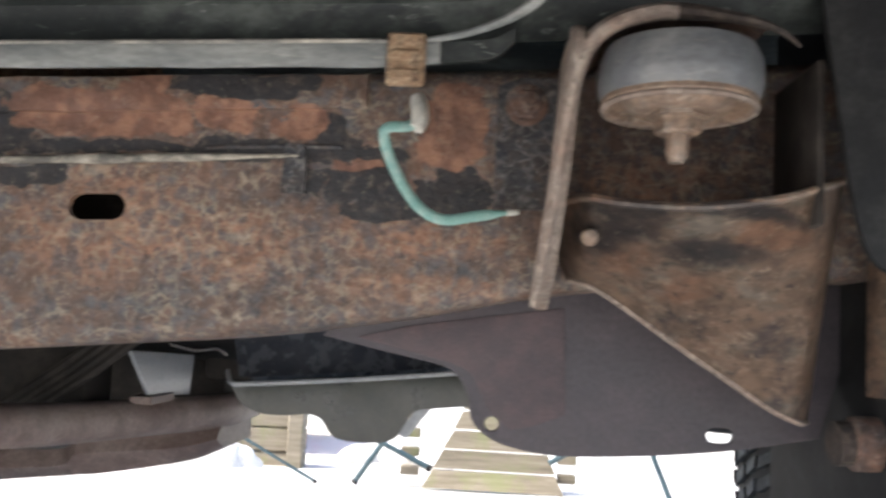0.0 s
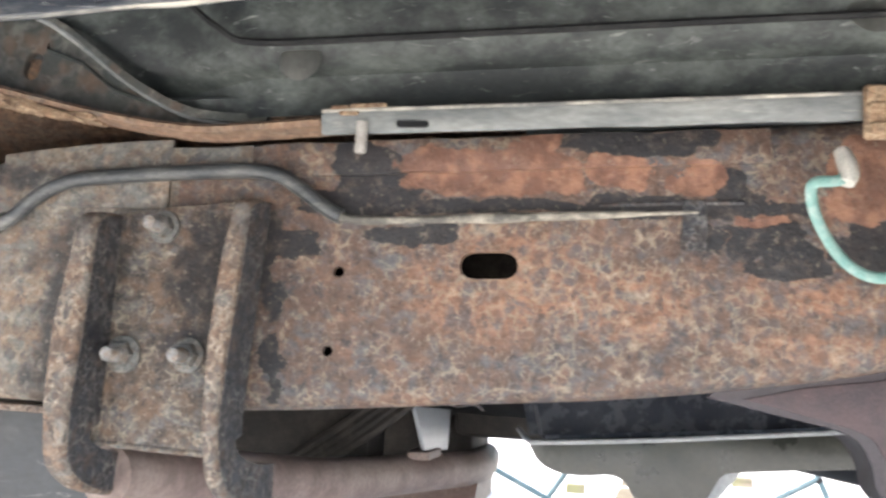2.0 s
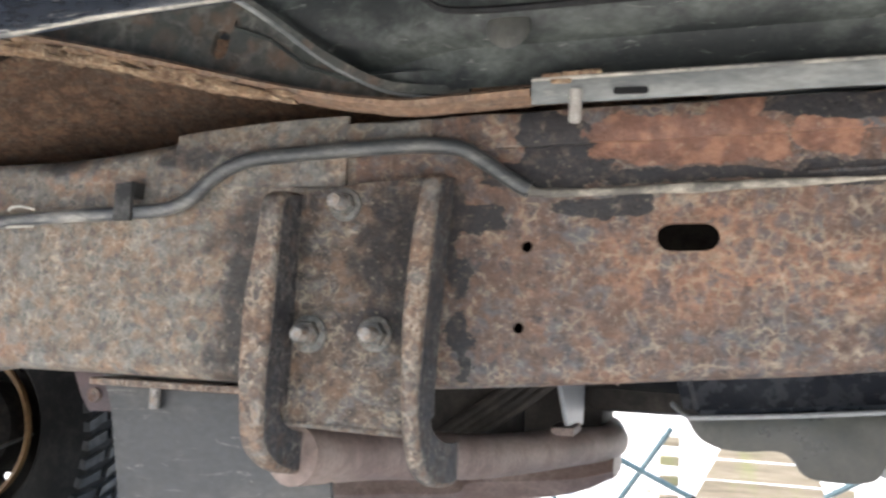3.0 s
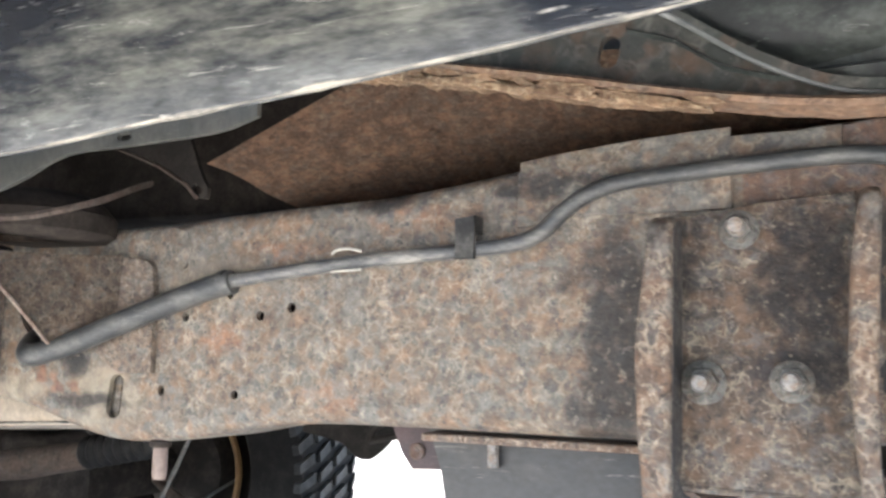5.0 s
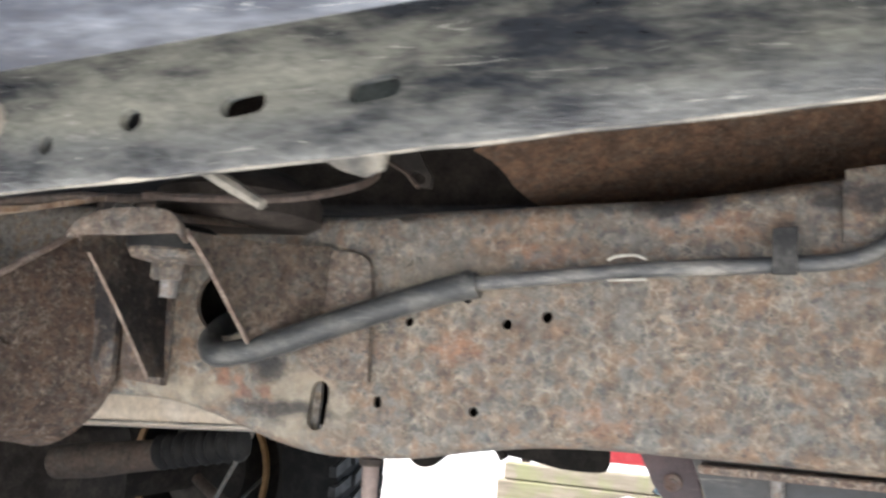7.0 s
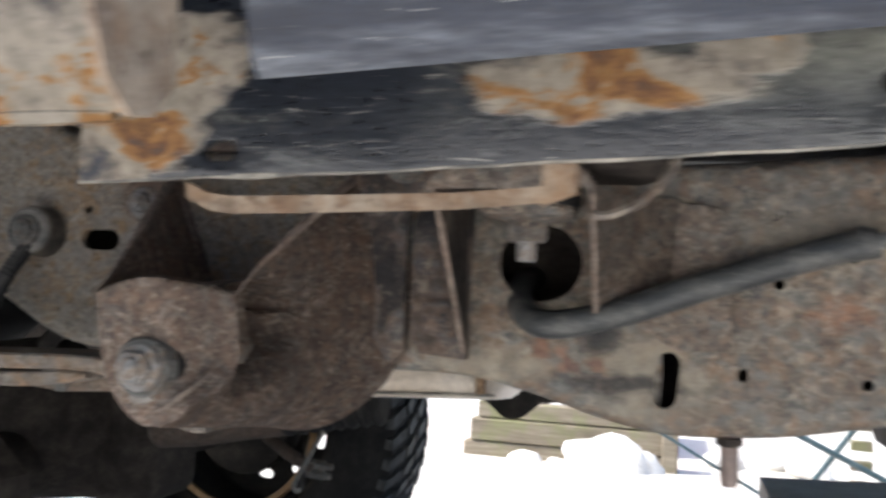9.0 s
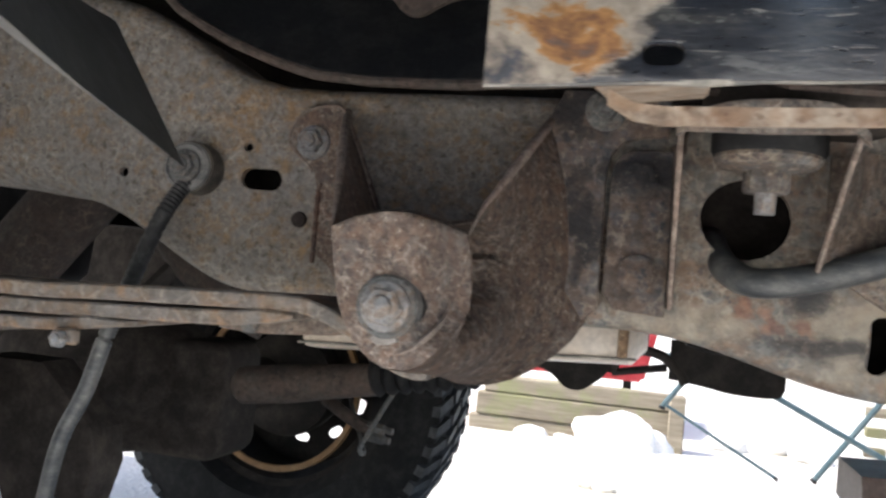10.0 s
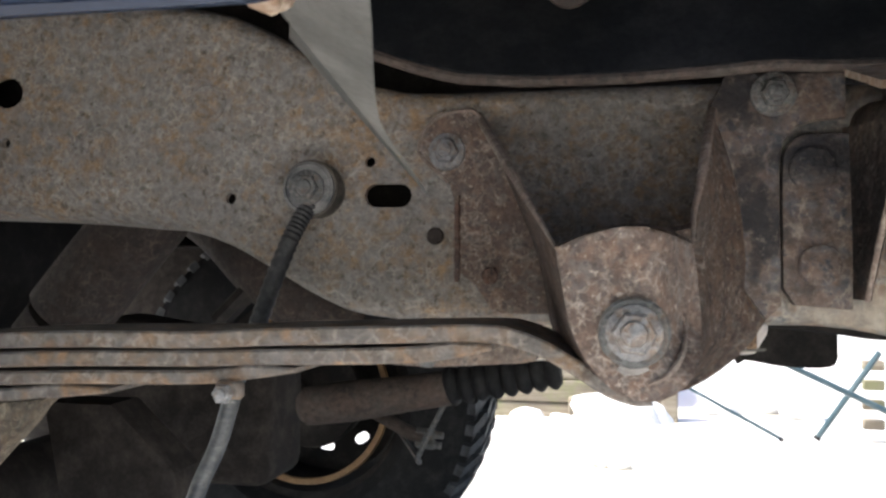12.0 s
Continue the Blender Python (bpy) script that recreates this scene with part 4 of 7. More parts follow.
def build_front_mount():
    """Front cab mount: an outrigger with two cheeks and a sloping gusset, and a rubber cushion in its cup."""
    mt = thing("front_body_mount", (0.12, 0.4, 0.45), "rusted cab mount outrigger with a sloping gusset", "body mount")
    ch = []
    for y, z in smooth_line([(0.452, 0.52), (0.44, 0.525), (0.415, 0.54), (0.395, 0.565), (0.382, 0.59), (0.374, 0.612), (0.366, 0.628), (0.372, 0.64), (0.40, 0.646), (0.452, 0.648)], 3):
        ch.append((y, z))
    rings = []
    for k, (y, z) in enumerate(ch):
        q = (z - 0.52) / 0.13
        x = 0.069 + 0.008 * q
        rings.append([(x, y, z), (x - 0.002, y + 0.002, z), (x - 0.002, 0.453, z - 0.001), (x + 0.003, 0.453, z - 0.001), (x + 0.004, y + 0.002, z)])
    bm = bmesh.new()
    loft(bm, rings)
    part("cheek", stand_out(bm), EDGE_DUSTY, mt)
    # rolled front edge of the arch
    arch = smooth_line([(0.064, 0.41, 0.52), (0.069, 0.385, 0.565), (0.073, 0.376, 0.60), (0.077, 0.372, 0.622), (0.086, 0.37, 0.637), (0.107, 0.369, 0.6455), (0.135, 0.369, 0.645), (0.162, 0.37, 0.639), (0.178, 0.374, 0.622), (0.186, 0.38, 0.6)], 5)
    cut = len(arch) * 6 // 10
    part("rolled_edge", stand_out(tube(arch[:cut + 1], [0.0024 + 0.0016 * min(1, k / 12) for k in range(cut + 1)], 10)), EDGE_DUSTY, mt)
    # the rest of the same edge in near-black rust, painting its shade
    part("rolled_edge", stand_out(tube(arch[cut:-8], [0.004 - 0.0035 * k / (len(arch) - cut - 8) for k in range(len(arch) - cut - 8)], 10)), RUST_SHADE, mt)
    bm = bmesh.new()
    top = smooth_line([(0.077, 0.622), (0.086, 0.637), (0.107, 0.6455), (0.135, 0.645), (0.156, 0.6405)], 4)
    loft(bm, [[(x, 0.37, z), (x, 0.453, z + 0.004)] for x, z in top], closed=False)
    bmesh.ops.solidify(bm, geom=bm.faces[:], thickness=0.004)
    part("arch", stand_out(bm), RUST_DARK, mt)
    # right cheek coloured near-black, as it lies in shade
    part("cheek", stand_out(box((0.184, 0.392, 0.56), (0.188, 0.452, 0.635), 0.001, 1)), GRIME_AND_SHADE, mt)
    # gusset: a bowed sheet whose upper rim dips like a trough
    def gusset_y(x, t):
        fold = 0.03 * max(0.0, (xa_q(x, 0.0885) - x) / 0.012) ** 1.5 + 0.035 * max(0.0, (x - 0.192) / 0.02) ** 1.6
        return 0.398 + 0.045 * t - 0.012 * math.cos((x - 0.14) / 0.06 * 1.5) * (1 - t) + fold

    def xa_q(x, edge):
        return edge if x < edge else x

    rows = []
    up = smooth_line([(0.0765, 0.571), (0.083, 0.5705), (0.10, 0.567), (0.13, 0.5655), (0.158, 0.569), (0.178, 0.574), (0.196, 0.581), (0.205, 0.585)], 4)
    dn = smooth_line([(0.0765, 0.5355), (0.086, 0.5345), (0.103, 0.527), (0.132, 0.508), (0.162, 0.489), (0.186, 0.4745), (0.205, 0.4695), (0.22, 0.478)], 4)
    for (xa, za), (xb, zb) in zip(up, dn):
        row = []
        for k in range(11):
            t = k / 10
            x, z = xa + (xb - xa) * t, za + (zb - za) * t
            y = gusset_y(x, t) + noise.noise((x * 40, z * 40, 2)) * 0.0012
            row.append((x, y, z))
        rows.append(row)
    bm = bmesh.new()
    loft(bm, rows, closed=False)
    bmesh.ops.solidify(bm, geom=bm.faces[:], thickness=0.004)
    part("gusset", stand_out(bm), RUST_GUSSET, mt)
    part("gusset_rim", stand_out(tube([(x, gusset_y(x, 0) + 0.001, z) for x, z in up], 0.0021, 8)), RUST_GUSSET, mt)
    part("lower_edge", stand_out(tube([(x, gusset_y(x, 1) + 0.001, z) for x, z in dn[3:-4]], 0.0017, 8)), EDGE_DUSTY, mt)
    for x, z, r in ((0.0885, 0.5525, 0.0045), (0.172, 0.541, 0.003), (0.153, 0.522, 0.0035)):
        q = (0.57 - z) / 0.06
        part("weld_spatter", stand_out(lathe([(r, -0.001), (r * 0.9, 0.0008), (r * 0.4, 0.0018)], (x, gusset_y(x, q) - 0.0005, z), (0, -1, -0.3), 10)), RUST_GUSSET, mt)
    cu = thing("front_mount_cushion", (0.118, 0.4, 0.6), "weathered grey rubber mount cushion with rusty washer and stud", "rubber mount")
    c = (0.1145, 0.345, 0.6135)
    part("cushion", lathe([(0.0225, 0.0085), (0.029, 0.007), (0.0316, 0.0015), (0.0322, -0.006), (0.0312, -0.0118), (0.0292, -0.0138)], c, (0, 0, 1), 32), RUBBER_GREY, cu)
    cup = part("cup_washer", lathe([(0.0298, -0.0125), (0.0302, -0.0148), (0.0286, -0.0172), (0.0268, -0.0166), (0.0255, -0.0146), (0.0222, -0.0142), (0.0192, -0.0168), (0.0165, -0.0182), (0.007, -0.0185)], c, (0, 0, 1), 36), RUST_CUP, cu)
    part("rolled_rim", tube([(c[0] + 0.0293 * math.cos(a), c[1] + 0.0293 * math.sin(a), c[2] - 0.0166) for a in [2 * math.pi * k / 40 for k in range(41)]], 0.0012, 6), EDGE_DUSTY, cup, "worn pale rim")
    part("nut", lathe([(0.0125, -0.018), (0.0125, -0.0198), (0.009, -0.0204), (0.009, -0.0255), (0.0078, -0.0265)], c, (0, 0, 1), 6), RUST_CUP, cu)
    part("stud", tube([(c[0], c[1], c[2] - 0.025), (c[0], c[1], c[2] - 0.034), (c[0], c[1], c[2] - 0.0375)], [0.0047, 0.0044, 0.0028], 12), RUST_CUP, cu)


build_front_mount()


def build_skid():
    sk = thing("transmission_support", (0.1, 0.52, 0.43), "dull purple-brown steel support plate below the rail", "support plate")
    outline = smooth_line([(-0.05, 0.5), (-0.01, 0.492), (0.022, 0.485), (0.033, 0.472), (0.036, 0.458), (0.045, 0.449), (0.06, 0.4435), (0.085, 0.4405), (0.13, 0.443), (0.18, 0.449), (0.225, 0.458)], 4)
    bm = sheet(outline + [(0.26, 0.58), (0.0, 0.545)], 0.497, 0.502, [slot_loop(0.172, 0.4565, 0.003, 0.0042), ring_loop(0.0475, 0.456, 0.004)], bevel=0.0012)
    part("plate", bm, SKID_PURPLE, sk)
    bm = bmesh.new()
    loft(bm, [[(x, 0.499, z + 0.0), (x, 0.53, z - 0.002)] for x, z in outline[8:]], closed=False)
    bmesh.ops.solidify(bm, geom=bm.faces[:], thickness=0.004)
    part("lower_fold", bm, SKID_PURPLE, sk)
    part("pressing", sheet([(-0.03, 0.5), (0.0, 0.508), (0.085, 0.522), (0.0865, 0.49), (0.0875, 0.463), (0.07, 0.456)] + smooth_line([(0.058, 0.4535), (0.046, 0.463), (0.0385, 0.477), (0.03, 0.486), (0.0, 0.4935)], 3), 0.4957, 0.4975, bevel=0.0006), SKID_RED, sk, "red-brown primed inner half")


build_skid()


def build_pan():
    pan = thing("transmission_pan", (-0.07, 0.8, 0.41), "black pressed steel transmission pan with a rolled bright edge", "transmission pan")
    bm = bmesh.new()
    loft(bm, [[(-0.164, 0.732, 0.446), (0.12, 0.732, 0.474), (0.12, 1.02, 0.474), (-0.164, 1.02, 0.446)], [(-0.188, 0.752, 0.535), (0.12, 0.752, 0.56), (0.12, 1.0, 0.56), (-0.188, 1.0, 0.535)]])
    bmesh.ops.bevel(bm, geom=bm.edges[:], offset=0.012, segments=3, affect="EDGES")
    part("body", bm, PAN_BLACK, pan)
    edge = [(-0.176, 0.742, 0.462), (-0.165, 0.718, 0.4545), (-0.15, 0.715, 0.4545), (-0.06, 0.714, 0.463), (0.06, 0.714, 0.477), (0.12, 0.714, 0.484)]
    # pale grey along the rim paints the highlight of the glossy pan
    part("rolled_edge", tube(smooth_line(edge, 4), 0.002, 8), WEDGE_GREY, pan)
    lip = smooth_line([(-0.165, 0.453), (-0.156, 0.439), (-0.14, 0.4315), (-0.12, 0.4305), (-0.1, 0.4325), (-0.089, 0.4285), (-0.08, 0.417), (-0.068, 0.413), (-0.045, 0.413), (-0.03, 0.4165), (-0.022, 0.428), (-0.014, 0.4395), (0.005, 0.443), (0.06, 0.449), (0.12, 0.455)], 4)
    bm = sheet(lip + [(0.12, 0.484), (0.06, 0.477), (-0.06, 0.463), (-0.15, 0.4545)], 0.716, 0.72, bevel=0.001)
    part("lip", bm, PAN_LIP, pan)
    part("flap", sheet([(-0.014, 0.44), (0.0, 0.443), (-0.02, 0.417), (-0.028, 0.42)], 0.722, 0.725), WEDGE_GREY, pan)


build_pan()


def build_transmission():
    tr = thing("transmission", (-0.2, 1.0, 0.41), "black greasy transmission housing between the rails", "transmission")
    prof = [(0.04, -0.62), (0.06, -0.6), (0.065, -0.42), (0.09, -0.4), (0.1, -0.3), (0.115, -0.28), (0.12, 0.0), (0.135, 0.1), (0.16, 0.25), (0.17, 0.5), (0.1, 0.52)]
    part("housing", lathe(prof, (-0.1, 0.99, 0.575), (1, 0, 0), 32), RUBBER, tr)
    part("mount", box((-0.52, 0.99, 0.385), (-0.25, 1.12, 0.50), 0.012), DARK_STEEL, tr)
    # dark box added to cover the bright gap beside the pan
    part("gap_filler", box((-0.27, 0.96, 0.437), (-0.06, 1.12, 0.52), 0.012), DARK_STEEL, tr)


build_transmission()


def build_exhaust():
    ex = thing("exhaust_pipe", (-0.35, 0.75, 0.35), "brown exhaust pipe with a heat shield below it", "exhaust pipe")
    part("pipe", tube(smooth_line([(-0.385, 0.47, 0.434), (-0.366, 0.56, 0.427), (-0.347, 0.64, 0.418), (-0.321, 0.71, 0.412), (-0.275, 0.84, 0.409), (-0.243, 0.95, 0.406), (-0.246, 1.04, 0.404), (-0.255, 1.12, 0.402)], 5), 0.0178, 20), PIPE_BROWN, ex)
    part("end_ring", lathe([(0.0182, 0), (0.0192, 0.002), (0.0192, 0.03), (0.018, 0.034)], (-0.2525, 1.09, 0.403), (-0.1, 1, -0.025), 20), PIPE_BROWN, ex)
    bm = bmesh.new()
    rows = []
    for x, zt, zb in smooth_line([(-0.645, 0.345, 0.304), (-0.555, 0.349, 0.308), (-0.46, 0.356, 0.32), (-0.4, 0.361, 0.327), (-0.385, 0.382, 0.329), (-0.36, 0.388, 0.332), (-0.28, 0.39, 0.348), (-0.235, 0.393, 0.368)], 4):
        rows.append([(x, 0.93, zt), (x, 0.918, (zt + zb) / 2), (x, 0.935, zb + 0.004), (x, 0.98, zb), (x, 1.05, zb), (x, 1.05, zt)])
    loft(bm, rows)
    part("heat_shield", bm, PIPE_BROWN, ex, "dented brown heat shield")
    part("hanger_rod", tube([(-0.4, 0.99, 0.35), (-0.4, 1.0, 0.40)], 0.006, 8), DARK_STEEL, ex)


build_exhaust()


def build_hanger_strap():
    st = thing("pipe_hanger", (-0.235, 0.75, 0.43), "pale grey tapered hanger strap above the exhaust pipe", "hanger strap")
    bm = bmesh.new()
    side = [(-0.2705, 0.765, 0.474), (-0.2655, 0.92, 0.4665), (-0.2655, 0.912, 0.4255), (-0.268, 0.808, 0.432)]
    loft(bm, [side, [(x - 0.004, y + 0.001, z) for x, y, z in side]])
    bmesh.ops.bevel(bm, geom=bm.edges[:], offset=0.0008, segments=1, affect="EDGES")
    part("strap", bm, WEDGE_GREY, st)
    part("foot", box((-0.283, 0.80, 0.424), (-0.262, 0.86, 0.4315), 0.001, 1), PIPE_BROWN, st)
    part("wire", tube(smooth_line([(-0.266, 0.85, 0.478), (-0.255, 0.89, 0.472), (-0.24, 0.91, 0.474), (-0.232, 0.92, 0.468)], 4), 0.0015, 6), BOLT_STEEL, st)


build_hanger_strap()


def build_crossmember():
    cm = thing("cross_member", (-0.35, 0.8, 0.43), "dark ribbed cross-member between the frame rails", "cross-member")
    for k in range(4):
        o = k * 0.011
        part("rib", tube([(-0.40 + o, 0.752, 0.405), (-0.33 + o, 0.755, 0.455), (-0.285 + o, 0.757, 0.492)], 0.0042, 8), DARK_STEEL, cm)
    part("beam", box((-0.47, 0.77, 0.41), (-0.31, 0.83, 0.50), 0.01), DARK_STEEL, cm)
    part("tube", tube([(-0.30, 0.53, 0.53), (-0.30, 1.25, 0.53)], 0.035, 16), DARK_STEEL, cm)


build_crossmember()


def build_front_neighbours():
    """What shows ahead of the cab mount: a torsion bar and a worn inner fender flap."""
    tb = thing("torsion_bar", (0.3, 0.45, 0.46), "dark red-brown rusted torsion bar ahead of the mount", "torsion bar")
    part("bar", tube([(0.215, 0.45, 0.461), (0.26, 0.452, 0.4625), (0.4, 0.46, 0.467), (0.75, 0.47, 0.475)], 0.011, 14), RUST_SHADE, tb)
    part("collar", lathe([(0.0112, 0), (0.0135, 0.002), (0.0135, 0.014), (0.0112, 0.016)], (0.222, 0.45, 0.4612), (1, 0, 0.03), 16), RUST_DARK, tb)
    fl = thing("fender_flap", (0.25, 0.42, 0.5), "curved brown-stained inner fender flap", "fender flap")
    bm = bmesh.new()
    rows = []
    for k in range(13):
        a = math.pi * k / 12
        rows.append([(0.24 - 0.014 * math.cos(a), 0.44 - 0.02 * math.sin(a), z) for z in (0.485, 0.51, 0.535, 0.556 + 0.004 * math.sin(a))])
    loft(bm, rows, closed=False)
    bmesh.ops.solidify(bm, geom=bm.faces[:], thickness=0.002)
    part("flap", bm, RUST_GUSSET, fl)


build_front_neighbours()


# ---- rear cab mount, spring hanger and spring ----
TAB_RUST = rust("rust_tab", (0.098, 0.073, 0.06), (0.165, 0.105, 0.072), (0.095, 0.1, 0.105), (0.32, 0.27, 0.22), (0.024, 0.036, 0.055), 0.53, 0.58, 0.6, scale=1.2, patches=((-0.857, 0.56, 0.018, 0.012), (-0.885, 0.53, 0.008, 0.03), (-0.89, 0.588, 0.016, 0.012)), torn=2.0)


def build_rear_mount():
    mt = thing("rear_body_mount", (-0.81, 0.41, 0.49), "dusty rusted cab mount outrigger welded to the rail", "body mount")
    # bent top plate
    sec = smooth_line([(-0.838, 0.558), (-0.837, 0.568), (-0.829, 0.5755), (-0.805, 0.579), (-0.788, 0.579), (-0.7765, 0.5775), (-0.7725, 0.5735)], 3)
    bm = bmesh.new()
    loft(bm, [[(x, 0.357 + 0.4 * max(0, 0.57 - z), z), (x - 0.004, 0.45, z + 0.012)] for x, z in sec], closed=False)
    bmesh.ops.solidify(bm, geom=bm.faces[:], thickness=0.004)
    part("top_plate", bm, CHEEK_RUST, mt)
    lip = [(-0.8425, 0.5645), (-0.838, 0.5667), (-0.806, 0.5668), (-0.774, 0.5682), (-0.7685, 0.563)] + smooth_line([(-0.769, 0.568), (-0.7745, 0.576), (-0.784, 0.5802), (-0.803, 0.581), (-0.823, 0.5792), (-0.836, 0.574), (-0.8425, 0.568)], 3)
    part("front_lip", sheet(lip, 0.3535, 0.3575, bevel=0.0012), CHEEK_RUST, mt)
    for x_top, x_low, flare in ((-0.839, -0.838, -0.006), (-0.7725, -0.7755, 0.036)):
        rows = []
        for k in range(9):
            t = k / 8
            z = 0.570 - 0.077 * t if flare < 0 else 0.570 - 0.053 * t
            y = 0.357 + 0.07 * t ** 0.9
            x = x_top + (x_low - x_top) * t
            # the sheet leaves the edge straight back and bends out flush with the rail
            ends = []
            for j in range(9):
                s = j / 8
                px = (1 - s) ** 2 * x + 2 * s * (1 - s) * (x + flare * 0.22) + s * s * (x + flare)
                py = (1 - s) ** 2 * y + 2 * s * (1 - s) * (0.2 * y + 0.8 * 0.449) + s * s * 0.4495
                ends.append((px, py, z + 0.006 * s * (1 - t)))
            rows.append(ends)
        bm = bmesh.new()
        loft(bm, rows, closed=False)
        bmesh.ops.solidify(bm, geom=bm.faces[:], thickness=0.0036 if flare > 0 else -0.0036)
        part("cheek", bm, CHEEK_RUST, mt)
        part("cheek_edge", tube([Vector(r[0]) + Vector((0.0016 if flare > 0 else -0.0016, 0.001, 0)) for r in rows], 0.0014, 8), EDGE_DUSTY, mt)
    part("weld_tab", sheet(smooth_line([(-0.768, 0.575), (-0.735, 0.574), (-0.716, 0.571), (-0.7105, 0.56), (-0.709, 0.53), (-0.708, 0.5)], 3) + [(-0.735, 0.499), (-0.745, 0.505), (-0.768, 0.52)], 0.4495, 0.4545, bevel=0.001), CHEEK_RUST, mt)
    part("weld_tab", sheet(smooth_line([(-0.8735, 0.498), (-0.8735, 0.53), (-0.8735, 0.556), (-0.872, 0.565), (-0.866, 0.571), (-0.855, 0.5725), (-0.842, 0.572)], 4) + [(-0.842, 0.488), (-0.868, 0.49)], 0.4425, 0.4495, bevel=0.0012), TAB_RUST, mt)
    hex_bolt(mt, -0.857, 0.4425, 0.509, 0.0135, 0.0098, height=0.003, dome=False, material=TAB_RUST, name="rivet")
    hex_bolt(mt, -0.860, 0.4425, 0.555, 0.0145, 0.0108, height=0.003, dome=False, material=TAB_RUST, name="rivet")
    hex_bolt(mt, -0.8785, 0.4375, 0.5905, 0.0115, 0.0105, height=0.008, material=BOLT_DARK)
    cu = thing("rear_mount_cushion", (-0.808, 0.392, 0.555), "black rubber mount cushion with washer and rusty nut", "rubber mount")
    c = (-0.803, 0.391, 0.576)
    part("cushion", lathe([(0.021, 0.0), (0.0245, -0.003), (0.0245, -0.011), (0.023, -0.013)], c, (0, 0, 1), 28), RUBBER, cu)
    part("washer", lathe([(0.0225, -0.0125), (0.023, -0.0145), (0.021, -0.0175), (0.012, -0.0195), (0.008, -0.0195)], c, (0, 0, 1), 28), RUST_BRACKET, cu)
    part("nut", lathe([(0.0102, -0.0195), (0.0102, -0.0275), (0.009, -0.029)], c, (0, 0, 1), 6), RUST_BRACKET, cu)
    part("stud", tube([(c[0], c[1], c[2] - 0.028), (c[0], c[1], c[2] - 0.038)], [0.0048, 0.0045], 10), BOLT_STEEL, cu)
    up = thing("upper_cushion", (-0.80, 0.41, 0.58), "black rubber upper cab cushion above the outrigger", "rubber mount")
    part("cushion", lathe([(0.04, 0.0), (0.047, 0.004), (0.047, 0.016), (0.04, 0.024), (0.03, 0.03)], (-0.785, 0.425, 0.583), (0, 0, 1), 28), GRIME_AND_SHADE, up)


build_rear_mount()


def hanger_recede(x, z):
    """How far the face of the hanger curves back towards its upper right rim."""
    a = min(max((x + 0.94) / 0.02, 0), 1)
    b = min(max((z - 0.466) / 0.022, 0), 1)
    return 0.03 * a * a * (3 - 2 * a) * b * b * (3 - 2 * b)


